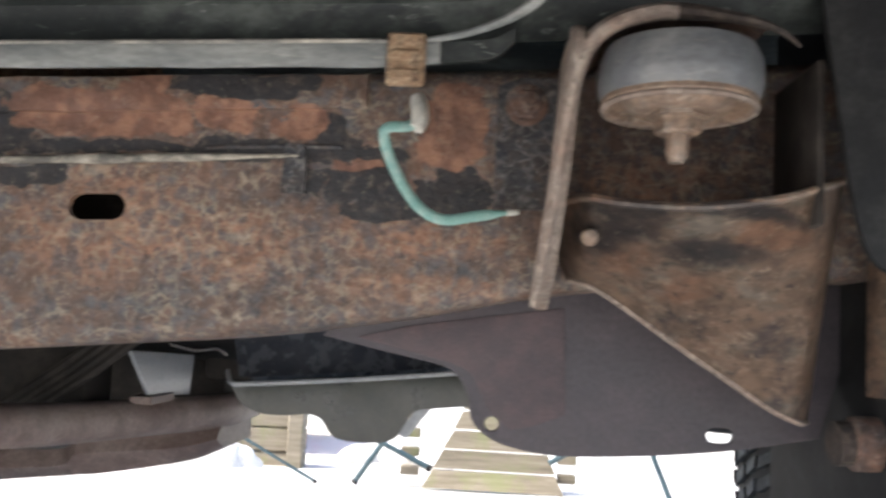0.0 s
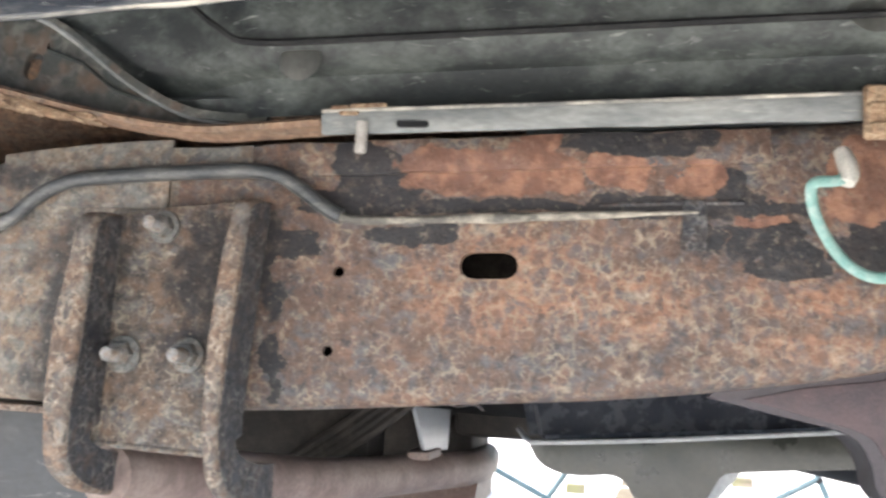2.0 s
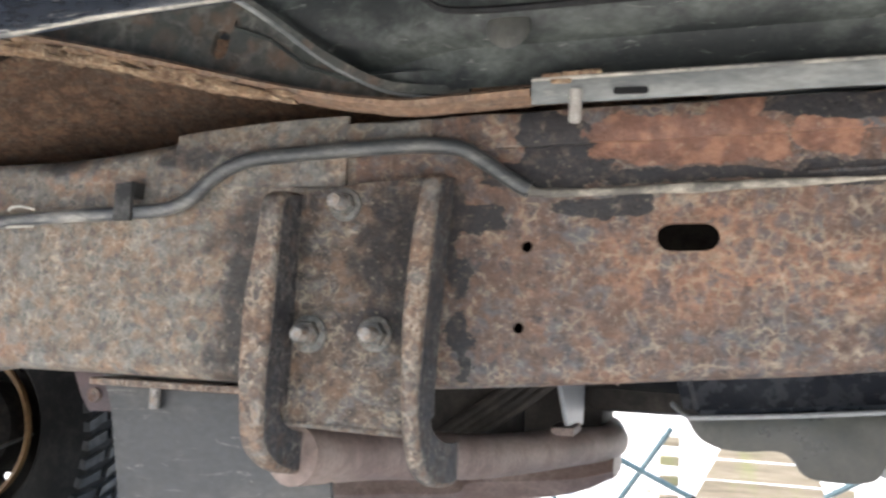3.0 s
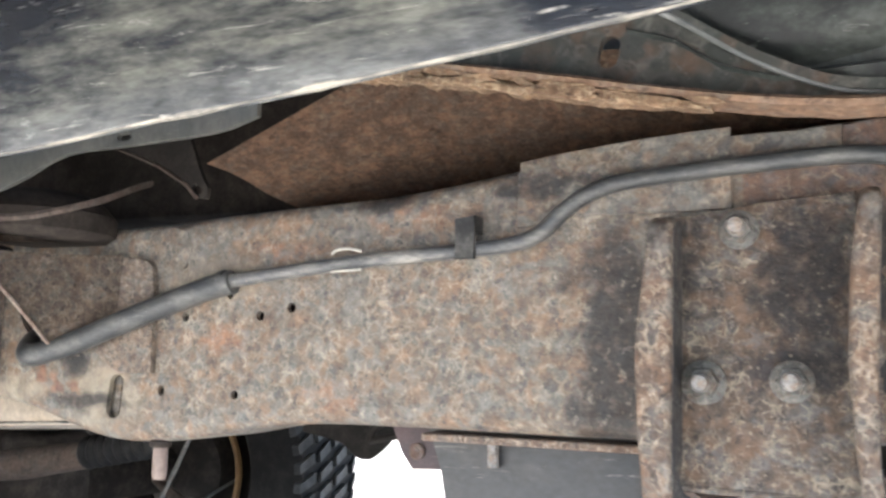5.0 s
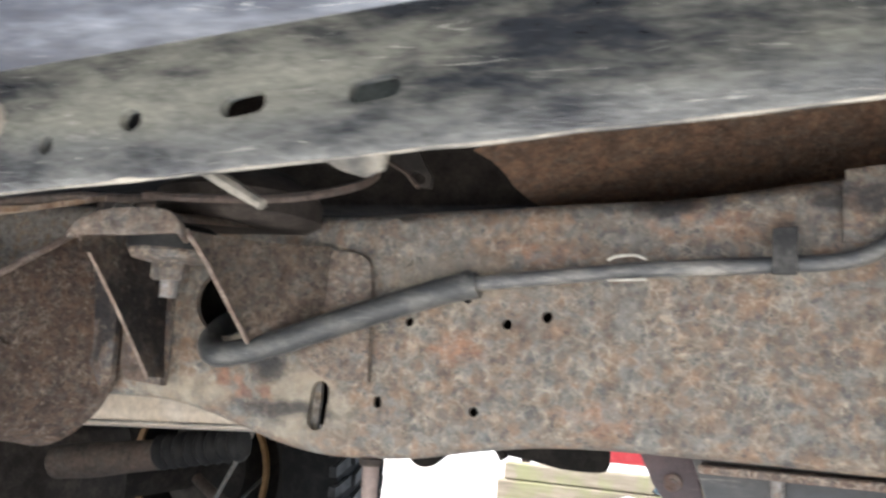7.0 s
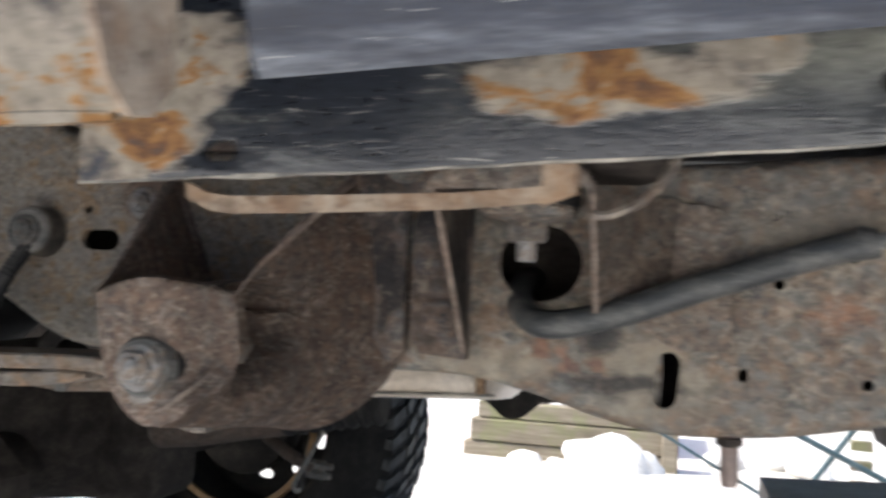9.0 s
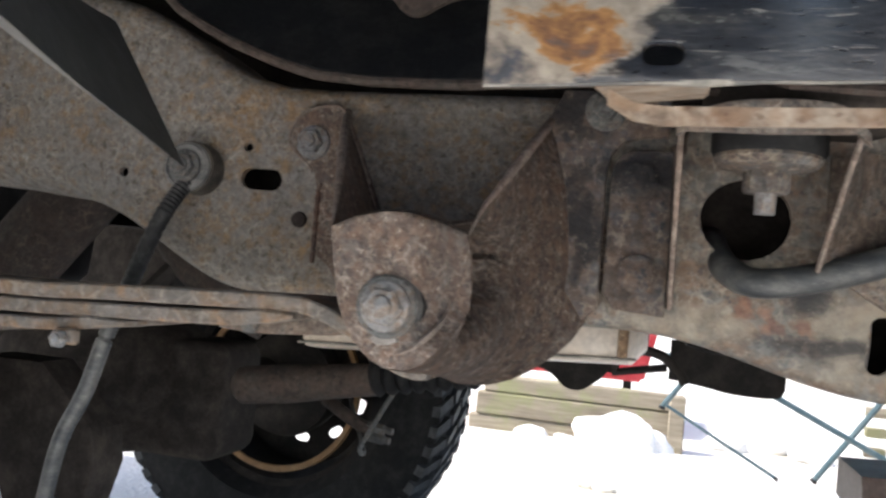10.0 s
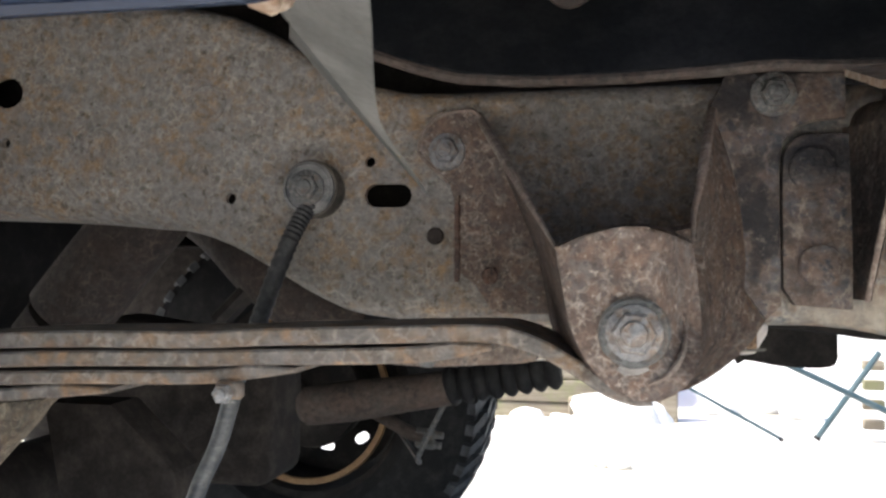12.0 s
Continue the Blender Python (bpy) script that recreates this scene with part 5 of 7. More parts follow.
def build_spring_hanger():
    hg = thing("spring_hanger", (-0.945, 0.38, 0.46), "thick rusty leaf spring hanger bolted under the rail", "spring hanger")
    front = smooth_line([(-0.972, 0.514), (-0.969, 0.497), (-0.966, 0.484), (-0.959, 0.471), (-0.948, 0.4615), (-0.936, 0.4605), (-0.926, 0.467), (-0.920, 0.48), (-0.920, 0.497), (-0.9225, 0.516)], 4)
    base = smooth_line([(-1.022, 0.586), (-1.006, 0.55), (-0.992, 0.515), (-0.984, 0.477), (-0.966, 0.4515), (-0.94, 0.4425), (-0.909, 0.4525), (-0.881, 0.482), (-0.874, 0.53), (-0.905, 0.589)], 4)
    rows = []
    for (xa, za), (xb, zb) in zip(front, base):
        row = []
        near = min(max((xa + 0.955) / 0.03, 0), 1)
        for k in range(19):
            t = k / 18
            flat = t * t * (3 - 2 * t) * 0.1 + t * 0.9
            turn = t * math.pi / 2
            low = min(max((0.514 - za) / 0.012, 0), 1)
            ease = min(max((t - 0.12) / 0.66, 0), 1)
            ease = ease * ease * (3 - 2 * ease)
            s = flat * (1 - near) + ((1 - math.cos(turn)) ** 1.9 * (1 - 0.4 * low) + 0.4 * ease * low) * near
            rim = min(max((za - 0.5) / 0.016, 0), 1) * near
            s += (t - s) * rim
            # the flank is pinched in behind the upper face and swells over the eye
            pinch = -0.02 * math.exp(-((za - 0.492) / 0.014) ** 2 - ((t - 0.15) / 0.09) ** 2) * near
            swell = 0.004 * math.exp(-((za - 0.474) / 0.012) ** 2 - ((t - 0.25) / 0.15) ** 2) * near
            y0 = 0.313 + hanger_recede(xa, za)
            row.append((xa + (xb - xa) * s + pinch + swell, y0 + (0.447 - y0) * (t * (1 - near) + (math.sin(turn) * (1 - rim) + t * rim) * near), za + (zb - za) * (flat * (1 - near) + t ** (0.6 + 0.2 * low + 0.3 * rim) * near)))
        rows.append(row)
    # pressed pocket in the flank behind the upper rim of the face
    fine = []
    for r0, r1 in zip(rows, rows[1:]):
        for i in range(4):
            mixed = [Vector(p).lerp(Vector(q), i / 4) for p, q in zip(r0, r1)]
            fine.append([p.lerp(q, j / 4) for p, q in zip(mixed, mixed[1:]) for j in range(4)] + [mixed[-1]])
    fine.append([Vector(p).lerp(Vector(q), j / 4) for p, q in zip(rows[-1], rows[-1][1:]) for j in range(4)] + [Vector(rows[-1][-1])])
    for r in fine:
        for p in r:
            u = (p.y - 0.362) / (0.019 if p.y < 0.362 else 0.036)
            v = (p.z - 0.512 + 0.1 * (p.y - 0.362)) / (0.011 if p.z > 0.512 else 0.024)
            d = abs(u) ** 2.5 + abs(v) ** 2.5
            if p.x > -0.95 and d < 1:
                p.x -= 0.032 * (1 - d ** (2.0 if v > 0 else 0.9)) ** (0.7 if v > 0 else 1.1)
    bm = bmesh.new()
    loft(bm, fine, closed=False)
    bmesh.ops.solidify(bm, geom=bm.faces[:], thickness=0.005)
    part("shell", bm, HANGER_RUST, hg)
    crown = smooth_line([(-0.9225, 0.516), (-0.934, 0.5205), (-0.948, 0.5215), (-0.961, 0.519), (-0.972, 0.514)], 4)
    loop = front + crown[1:-1]
    bm = bmesh.new()
    grid = []
    for k in range(25):
        z = 0.4606 + 0.0606 * k / 24
        cuts = sorted(a[0] + (b[0] - a[0]) * (z - a[1]) / (b[1] - a[1]) for a, b in zip(loop, loop[1:] + loop[:1]) if (a[1] - z) * (b[1] - z) < 0)
        if len(cuts) > 1:
            # thin rolled rim round a slightly domed plate
            row = []
            for j in range(21):
                u = j / 20
                x = cuts[0] + (cuts[-1] - cuts[0]) * u
                row.append((x, 0.3105 + 0.0015 * (abs(2 * u - 1) ** 8) + hanger_recede(x, z), z))
            grid.append(row)
    loft(bm, grid, closed=False)
    bmesh.ops.recalc_face_normals(bm, faces=bm.faces[:])
    bmesh.ops.solidify(bm, geom=bm.faces[:], thickness=0.004)
    part("face", bm, HANGER_RUST, hg)
    # rolled crown running back from the face
    bm = bmesh.new()
    loft(bm, [[(x, y + hanger_recede(x, z) * (0.36 - y) / 0.05, z + dz) for y, dz in ((0.311, 0), (0.316, 0.0012), (0.325, 0.0005), (0.335, -0.004), (0.345, -0.012), (0.355, -0.024))] for x, z in crown], closed=False)
    bmesh.ops.solidify(bm, geom=bm.faces[:], thickness=0.005)
    part("crown", bm, HANGER_RUST, hg)
    for row in (rows[0], rows[-1]):
        part("rolled_edge", tube(row, [0.0006 + 0.0018 * min(1, k / 9) for k in range(len(row))], 8), EDGE_DUSTY, hg)
    part("weld_bead", tube([(-1.0315 + 0.001 * noise.noise((k, 0, 0)), 0.4375, 0.5 + 0.004 * k) for k in range(12)], [0.0012 + 0.0006 * (k % 2) for k in range(12)], 6), RUST_DARK, hg)
    part("tongue", sheet(smooth_line([(-1.052, 0.566), (-1.05, 0.577), (-1.042, 0.585), (-1.03, 0.588), (-1.02, 0.584)], 3) + [(-1.002, 0.545), (-0.985, 0.505), (-0.985, 0.484), (-1.013, 0.484), (-1.022, 0.498), (-1.031, 0.505), (-1.0305, 0.53), (-1.036, 0.55)], 0.438, 0.4445, bevel=0.0018), HANGER_RUST, hg)
    part("tongue_edge", tube([(x, 0.4385, z) for x, z in smooth_line([(-1.0365, 0.551), (-1.0515, 0.566), (-1.0495, 0.577), (-1.042, 0.5845), (-1.03, 0.5875), (-1.02, 0.5835), (-1.0025, 0.546)], 5)], 0.0011, 6), EDGE_DUSTY, hg, "worn pale edge of the tongue")
    part("wing", sheet([(-0.908, 0.585), (-0.9, 0.601), (-0.846, 0.6), (-0.846, 0.5785), (-0.858, 0.578), (-0.868, 0.5755), (-0.874, 0.5685), (-0.8758, 0.557), (-0.8755, 0.53), (-0.875, 0.49), (-0.882, 0.483), (-0.894, 0.5)], 0.4375, 0.4425, bevel=0.001), TAB_RUST, hg, "flat wing of the hanger with blue-black remains of paint")
    hex_bolt(hg, -1.037, 0.438, 0.5665, 0.0115, 0.0095, height=0.008)
    hex_bolt(hg, -1.0445, 0.4455, 0.5235, 0.0055, 0.0044, height=0.002, material=RUST_SHADE)
    hex_bolt(hg, -1.0145, 0.438, 0.503, 0.0055, 0.0042, height=0.002, material=RUST_DARK)
    bolt = (-0.9445, 0.310, 0.4845)
    part("eye_washer", lathe([(0.0125, -0.005), (0.0125, 0.002), (0.0115, 0.0032), (0.009, 0.0034)], bolt, (0, -1, 0), 28), BOLT_DARK, hg, "dark greasy washer")
    part("bush_ring", tube([(bolt[0] + 0.0185 * math.cos(a), 0.3098 + hanger_recede(bolt[0] + 0.0185 * math.cos(a), bolt[2] + 0.0185 * math.sin(a)), bolt[2] + 0.0185 * math.sin(a)) for a in [math.radians(-75 + 5 * k) for k in range(19)]], [0.0003 + 0.001 * math.sin(math.pi * k / 18) for k in range(19)], 6), EDGE_DUSTY, hg, "worn pale arc of the bush")
    hex_bolt(hg, bolt[0], bolt[1] - 0.003, bolt[2], 0.0135, 0.0098, height=0.0075)
    part("chip", sheet([(-0.9505, 0.4712), (-0.9475, 0.4693), (-0.943, 0.4698), (-0.9392, 0.4715), (-0.9405, 0.4735), (-0.945, 0.4728), (-0.949, 0.4738)], 0.3088, 0.3105, bevel=0.0005), STUD_GREY, hg, "small pale scraped patch")
    part("bush", lathe([(0.0125, 0.006), (0.0125, 0.1), (0.01, 0.1)], bolt, (0, 1, 0), 24), RUBBER, hg)


build_spring_hanger()


ROD_BROWN = rust("rod_brown", (0.07, 0.05, 0.04), (0.1, 0.066, 0.05), (0.085, 0.076, 0.066), (0.15, 0.12, 0.095), (0.03, 0.026, 0.024), 0.54, 0.6, 0.66)


CRUSTY = rust("crusty_plate", (0.11, 0.085, 0.058), (0.17, 0.115, 0.065), (0.14, 0.125, 0.1), (0.34, 0.29, 0.21), (0.04, 0.034, 0.028), 0.5, 0.56, 0.56, scale=1.4, depth=0.006)


def build_leaf_spring():
    sp = thing("leaf_spring", (-1.3, 0.375, 0.44), "stack of rust-stained leaf springs with a clamp", "leaf spring")

    def leaf(name, keys, y0, y1, thick, tip=0.0):
        bm = bmesh.new()
        pts = smooth_line(keys, 6)
        rings = []
        for i, (x, z) in enumerate(pts):
            t = thick
            if tip and i < 5:
                t = thick * (0.35 + 0.65 * i / 5)
            rings.append([(x, y0 + 0.001, z + t), (x, y0, z + t - 0.001), (x, y0, z + 0.001), (x, y0 + 0.001, z), (x, y1, z), (x, y1, z + t)])
        loft(bm, rings)
        return part(name, bm, SPRING_STEEL, sp)

    leaf("leaf", [(-0.937, 0.4536), (-0.944, 0.4532), (-0.955, 0.4565), (-0.966, 0.4632), (-0.978, 0.47), (-0.99, 0.4745), (-1.005, 0.4764), (-1.06, 0.4746), (-1.107, 0.4726), (-1.13, 0.4712), (-1.227, 0.469), (-1.4, 0.458), (-1.9, 0.44)], 0.348, 0.408, 0.0074)
    leaf("leaf", [(-1.0, 0.4735), (-1.02, 0.4692), (-1.043, 0.467), (-1.107, 0.4645), (-1.13, 0.4635), (-1.227, 0.4605), (-1.4, 0.449), (-1.9, 0.43)], 0.347, 0.408, 0.0068, 1)
    leaf("leaf", [(-1.083, 0.4622), (-1.107, 0.4585), (-1.13, 0.456), (-1.227, 0.4525), (-1.4, 0.44), (-1.9, 0.42)], 0.346, 0.408, 0.006, 1)
    leaf("leaf", [(-1.17, 0.4508), (-1.2, 0.4475), (-1.25, 0.4425), (-1.4, 0.4295), (-1.8, 0.408)], 0.346, 0.408, 0.006, 1)
    part("wrap_plate", sheet([(-1.0525, 0.4712), (-1.0485, 0.4643), (-1.031, 0.4633), (-0.9915, 0.466), (-0.985, 0.4672), (-0.982, 0.474), (-0.995, 0.4772), (-1.02, 0.4765)], 0.372, 0.404, bevel=0.0012), CHEEK_RUST, sp, "smooth brown plate below the main leaf")
    hex_bolt(sp, -1.0318, 0.372, 0.4678, 0.0085, 0, height=0.003, material=BOLT_DARK, dome=False, name="nut")
    # eye of the main leaf
    part("eye", lathe([(0.0105, 0.035), (0.0145, 0.035), (0.0145, 0.097), (0.0105, 0.097)], (-0.9445, 0.310, 0.4845), (0, 1, 0), 24), SPRING_STEEL, sp)
    cl = part("clamp", box((-1.117, 0.341, 0.451), (-1.105, 0.346, 0.4585), 0.0012, 1), SPRING_STEEL, sp, "steel rebound clip with a bolt")
    hex_bolt(cl, -1.1125, 0.342, 0.4535, 0.0075, 0, height=0.0045)
    part("u_bolt_plate", sheet([(-1.26, 0.4415), (-1.2, 0.4475), (-1.205, 0.443), (-1.21, 0.436), (-1.222, 0.424), (-1.245, 0.40), (-1.30, 0.40), (-1.31, 0.43)], 0.345, 0.357, bevel=0.002), CRUSTY, sp)


build_leaf_spring()


def build_rail_plugs():
    for x, z in ((-1.172, 0.597), (-1.237, 0.574), (-1.228, 0.637)):
        pl = thing("rail_plug", (x, face_y(x), z), "round pressed plug in the dusty rail", "plug", "plugs of the rail")
        part("disc", lathe([(0.0105, -0.001), (0.0105, 0.0008), (0.009, 0.0014), (0.0075, 0.0006), (0.003, 0.0006)], (x, face_y(x), z), (0, -1, 0), 22), KICKUP, pl)


build_rail_plugs()


RUBBER_DUSTY = painted("dusty_rubber", (0.045, 0.042, 0.038), (0.16, 0.14, 0.115), 0.5, 0.8, 2.5, spec=0.2)


def build_brake_cable():
    cb = thing("parking_brake_cable", (-1.13, 0.41, 0.4), "ribbed grey brake cable hanging from a bolted bushing", "brake cable")
    c = (-1.1085, 0.444, 0.548)
    part("bushing", lathe([(0.015, -0.001), (0.015, 0.007), (0.014, 0.009), (0.015, 0.011), (0.015, 0.013), (0.0135, 0.014)], c, (0, -1, 0), 26), RUBBER_DUSTY, cb)
    part("cup", lathe([(0.0138, 0.0135), (0.0138, 0.016), (0.012, 0.0175), (0.0115, 0.0165), (0.0098, 0.0165)], c, (0, -1, 0), 26), LINE_GREY, cb)
    hex_bolt(cb, c[0], c[1] - 0.0165, c[2], 0.0122, 0.0094, height=0.006, material=BOLT_DARK)
    pts = smooth_line([(-1.108, 0.43, 0.54), (-1.1125, 0.426, 0.53), (-1.1165, 0.422, 0.519), (-1.124, 0.42, 0.499), (-1.132, 0.42, 0.477)], 9)
    part("sleeve", tube(pts, [0.0043 + 0.0007 * (i % 2) for i in range(len(pts))], 12), CABLE_DARK, cb, "black speckled cable sleeve")
    part("cable", tube(smooth_line([(-1.131, 0.42, 0.48), (-1.1385, 0.42, 0.46), (-1.143, 0.42, 0.449), (-1.1475, 0.42, 0.433), (-1.1535, 0.42, 0.414), (-1.1655, 0.42, 0.387), (-1.18, 0.43, 0.345), (-1.2, 0.45, 0.3)], 5), 0.0046, 12), HOSE_GREY, cb)


build_brake_cable()


def build_shock():
    sh = thing("shock_absorber", (-1.42, 0.6, 0.42), "grimy shock absorber tube leaning behind the rail", "shock absorber")
    part("dust_sleeve", tube([(-1.365, 0.6, 0.47), (-1.305, 0.6, 0.54), (-1.27, 0.6, 0.58)], 0.0315, 22), RUST_SHADE, sh)
    part("body", tube([(-1.43, 0.6, 0.394), (-1.42, 0.6, 0.405), (-1.37, 0.6, 0.464)], 0.0275, 22), GRIME_AND_SHADE, sh)
    part("eye", lathe([(0.012, -0.02), (0.02, -0.02), (0.02, 0.02), (0.012, 0.02)], (-1.44, 0.6, 0.38), (0, 1, 0), 18), GRIME_AND_SHADE, sh)
    part("lower_bracket", sheet([(-1.4, 0.4), (-1.34, 0.4), (-1.285, 0.35), (-1.28, 0.32), (-1.29, 0.285), (-1.365, 0.28), (-1.385, 0.33)], 0.62, 0.66, bevel=0.004), GRIME_AND_SHADE, sh)
    tp = thing("tail_pipe", (-1.2, 0.64, 0.47), "brown pitted tail pipe arching over the axle", "tail pipe")
    part("pipe", tube(smooth_line([(-1.33, 0.68, 0.575), (-1.27, 0.66, 0.545), (-1.22, 0.64, 0.505), (-1.18, 0.64, 0.474), (-1.15, 0.65, 0.46)], 5), 0.026, 18), RUST_SHADE, tp)
    part("brace", tube([(-1.255, 0.63, 0.465), (-1.205, 0.63, 0.515)], 0.008, 8), DARK_STEEL, tp)


build_shock()


def build_muffler():
    mf = thing("muffler", (-0.98, 0.69, 0.44), "smooth tan-grey muffler lying just inside the rail", "muffler")
    bm = bmesh.new()
    rows = []
    for k in range(25):
        t = k / 24
        x = -1.112 + 0.259 * t
        q = min(1.0, min(t, 1 - t) / 0.05 + 0.72)
        low = 0.439 + (x + 1.112) * 0.055
        rows.append([(x, 0.69 + (y - 0.69) * q, 0.49 + (z - 0.49) * q) for y, z in ((0.601, low + 0.006), (0.6, low + 0.014), (0.603, 0.51), (0.62, 0.53), (0.76, 0.53), (0.78, 0.51), (0.78, low + 0.01), (0.765, low - 0.004), (0.7, low - 0.008), (0.64, low - 0.004), (0.606, low))])
    loft(bm, rows)
    part("body", bm, TANK_TAN, mf)
    part("seam", tube([(-1.105, 0.6015, 0.442), (-0.858, 0.6015, 0.4555)], 0.0011, 6), SEAM_PALE, mf, "pale welded seam")
    part("rust_strap", box((-0.871, 0.595, 0.456), (-0.864, 0.6015, 0.486), 0.001, 1), RUST_FLAKE, mf)


build_muffler()


def build_hanger_pin():
    hp = thing("drain_pin", (-0.708, 0.464, 0.43), "pale dusty drain pin below the rail", "drain pin")
    part("pin", tube([(-0.708, 0.464, 0.462), (-0.7075, 0.464, 0.435), (-0.7075, 0.464, 0.4328)], [0.0048, 0.0046, 0.0038], 12), PIPE_BROWN, hp)
    part("collar", lathe([(0.005, 0), (0.007, 0.001), (0.007, 0.004), (0.005, 0.005)], (-0.708, 0.464, 0.4525), (0, 0, 1), 14), RUST_SHADE, hp)


build_hanger_pin()


def build_axle():
    ax = thing("rear_axle", (-1.5, 0.95, 0.25), "grimy rear axle with its differential housing", "axle")
    part("axle_tube", tube([(-1.5, 0.40, 0.30), (-1.5, 1.42, 0.30)], 0.042, 22), GRIME_AND_SHADE, ax)
    part("differential", lathe([(0.02, -0.15), (0.06, -0.13), (0.095, -0.07), (0.105, 0.0), (0.095, 0.07), (0.06, 0.13), (0.02, 0.15)], (-1.53, 0.98, 0.347), (1, 0, 0), 28), GRIME_AND_SHADE, ax)
    part("spring_seat", box((-1.62, 0.93, 0.258), (-1.34, 1.05, 0.40), 0.02, 3), GRIME_AND_SHADE, ax)
    bt = thing("rubber_boot", (-1.05, 0.753, 0.4), "black ribbed rubber boot on a brown rod", "rubber boot")
    pts, rad = [], []
    for k in range(49):
        k = k / 2
        pts.append((-1.11 + 0.105 * k / 24, 0.8, 0.399 + 0.02 * k / 24))
        rad.append(0.0145 + 0.005 * abs(math.sin(math.pi * k / 3)))
    part("bellows", tube(pts, rad, 16), RUBBER, bt)
    part("rod", tube([(-1.252, 0.8, 0.3745), (-1.245, 0.8, 0.3755), (-1.2, 0.8, 0.382), (-1.15, 0.8, 0.39), (-1.1, 0.8, 0.3985)], [0.012, 0.0185, 0.0195, 0.017, 0.016], 16), ROD_BROWN, bt)


build_axle()


def build_spare():
    # assumed spare wheel, added to block the light behind the axle
    sp = thing("spare_blocker", (-2.0, 1.0, 0.42), "unseen spare tyre added below the bed to close a bright gap", "spare wheel")
    part("tyre", lathe([(0.19, -0.07), (0.24, -0.1), (0.3, -0.095), (0.33, -0.06), (0.335, 0.0), (0.33, 0.06), (0.3, 0.095), (0.24, 0.1), (0.19, 0.07)], (-1.99, 1.0, 0.52), (0, 0, 1), 40), RUBBER, sp)
    part("rim", lathe([(0.19, -0.08), (0.18, -0.03), (0.05, 0.0), (0.02, 0.0)], (-1.99, 1.0, 0.52), (0, 0, 1), 32), DARK_STEEL, sp)


build_spare()


def build_wheel(name_at, label):
    """A wheel seen from its inner side: tyre with lugs, rim, drum and backing plate."""
    cx, cy, cz, R = name_at
    wh = thing("wheel", (cx, cy, 0.0), label, "wheel", "wheels of the truck")
    half = 0.105
    prof = [(R * 0.56, -half * 0.75), (R * 0.62, -half * 0.95), (R * 0.75, -half * 1.02), (R * 0.88, -half * 0.98), (R * 0.955, -half * 0.86), (R * 0.97, -half * 0.5), (R * 0.972, 0),
            (R * 0.97, half * 0.5), (R * 0.955, half * 0.86), (R * 0.88, half * 0.98), (R * 0.75, half * 1.02), (R * 0.62, half * 0.95), (R * 0.56, half * 0.75)]
    ty = part("tyre", lathe(prof, (cx, cy, cz), (0, 1, 0), 72, caps=False), RUBBER, wh)
    bm = bmesh.new()
    lugs = 54
    for k in range(lugs):
        for row, (c, w, sh) in enumerate(((-0.8, 0.3, 0.0), (-0.3, 0.36, 0.5), (0.22, 0.36, 0.15), (0.76, 0.32, 0.6))):
            a0 = 2 * math.pi * (k + sh) / lugs
            da = 2 * math.pi / lugs * 0.34
            ring = []
            for r in (R * 0.955, R):
                pts = []
                for ya, aa in ((-1, -1), (1, -0.5), (1, 1), (-1, 0.5)):
                    y = cy + half * (c + ya * w / 2)
                    a = a0 + aa * da + 0.02 * ya
                    q = r - (0.012 if abs(c + ya * w / 2) > 0.9 else 0)
                    pts.append((cx + q * math.cos(a), y, cz + q * math.sin(a)))
                ring.append(pts)
            loft(bm, ring)
    part("tread", bm, RUBBER_TREAD, ty)
    rim = part("rim", lathe([(R * 0.57, -half * 0.7), (R * 0.53, -half * 0.62), (R * 0.5, -half * 0.2), (R * 0.5, half * 0.64)], (cx, cy, cz), (0, 1, 0), 48, caps=False), DARK_STEEL, wh)
    # wheel disc with its vent holes
    vents = [slot_loop(cx + 0.358 * R * math.cos(a), cz + 0.358 * R * math.sin(a), 0.006, 0.0085, math.degrees(a) + 90) for a in [math.radians(-22 + 36 * k) for k in range(10)]]
    part("disc", sheet(ring_loop(cx, cz, R * 0.5, seg=40), cy + half * 0.58, cy + half * 0.62, vents), DARK_STEEL, rim)
    part("ring", lathe([(R * 0.478, -0.006), (R * 0.485, 0.0), (R * 0.478, 0.006), (R * 0.45, 0.004), (R * 0.445, 0.0), (R * 0.45, -0.004), (R * 0.478, -0.006)], (cx, cy - half * 0.72, cz), (0, 1, 0), 48, caps=False), RIM_RING, rim, "rust-brown rim edge")
    part("backing_plate", lathe([(0.01, -0.03), (R * 0.18, -0.032), (R * 0.24, -0.02), (R * 0.29, -0.012), (R * 0.3, 0.0), (R * 0.29, 0.05)], (cx, cy - half * 0.45, cz), (0, 1, 0), 36), DARK_STEEL, wh)
    return wh


RUBBER_TREAD = painted("tread_rubber", (0.03, 0.032, 0.035), (0.085, 0.09, 0.095), 0.5, 0.7, 2.0)
build_wheel((-1.465, 1.46, 0.298, 0.302), "far rear wheel with a lugged all-terrain tyre")
# both near wheels stay out of view, added for the shade they cast
build_wheel((-1.52, 0.19, 0.3, 0.302), "unseen near rear wheel just behind the spring hanger, added for its shade")
build_wheel((0.8, 0.19, 0.302, 0.306), "unseen near front wheel ahead of the cab mount, added for its shade")
build_wheel((0.76, 1.46, 0.302, 0.306), "far front wheel with a lugged all-terrain tyre")


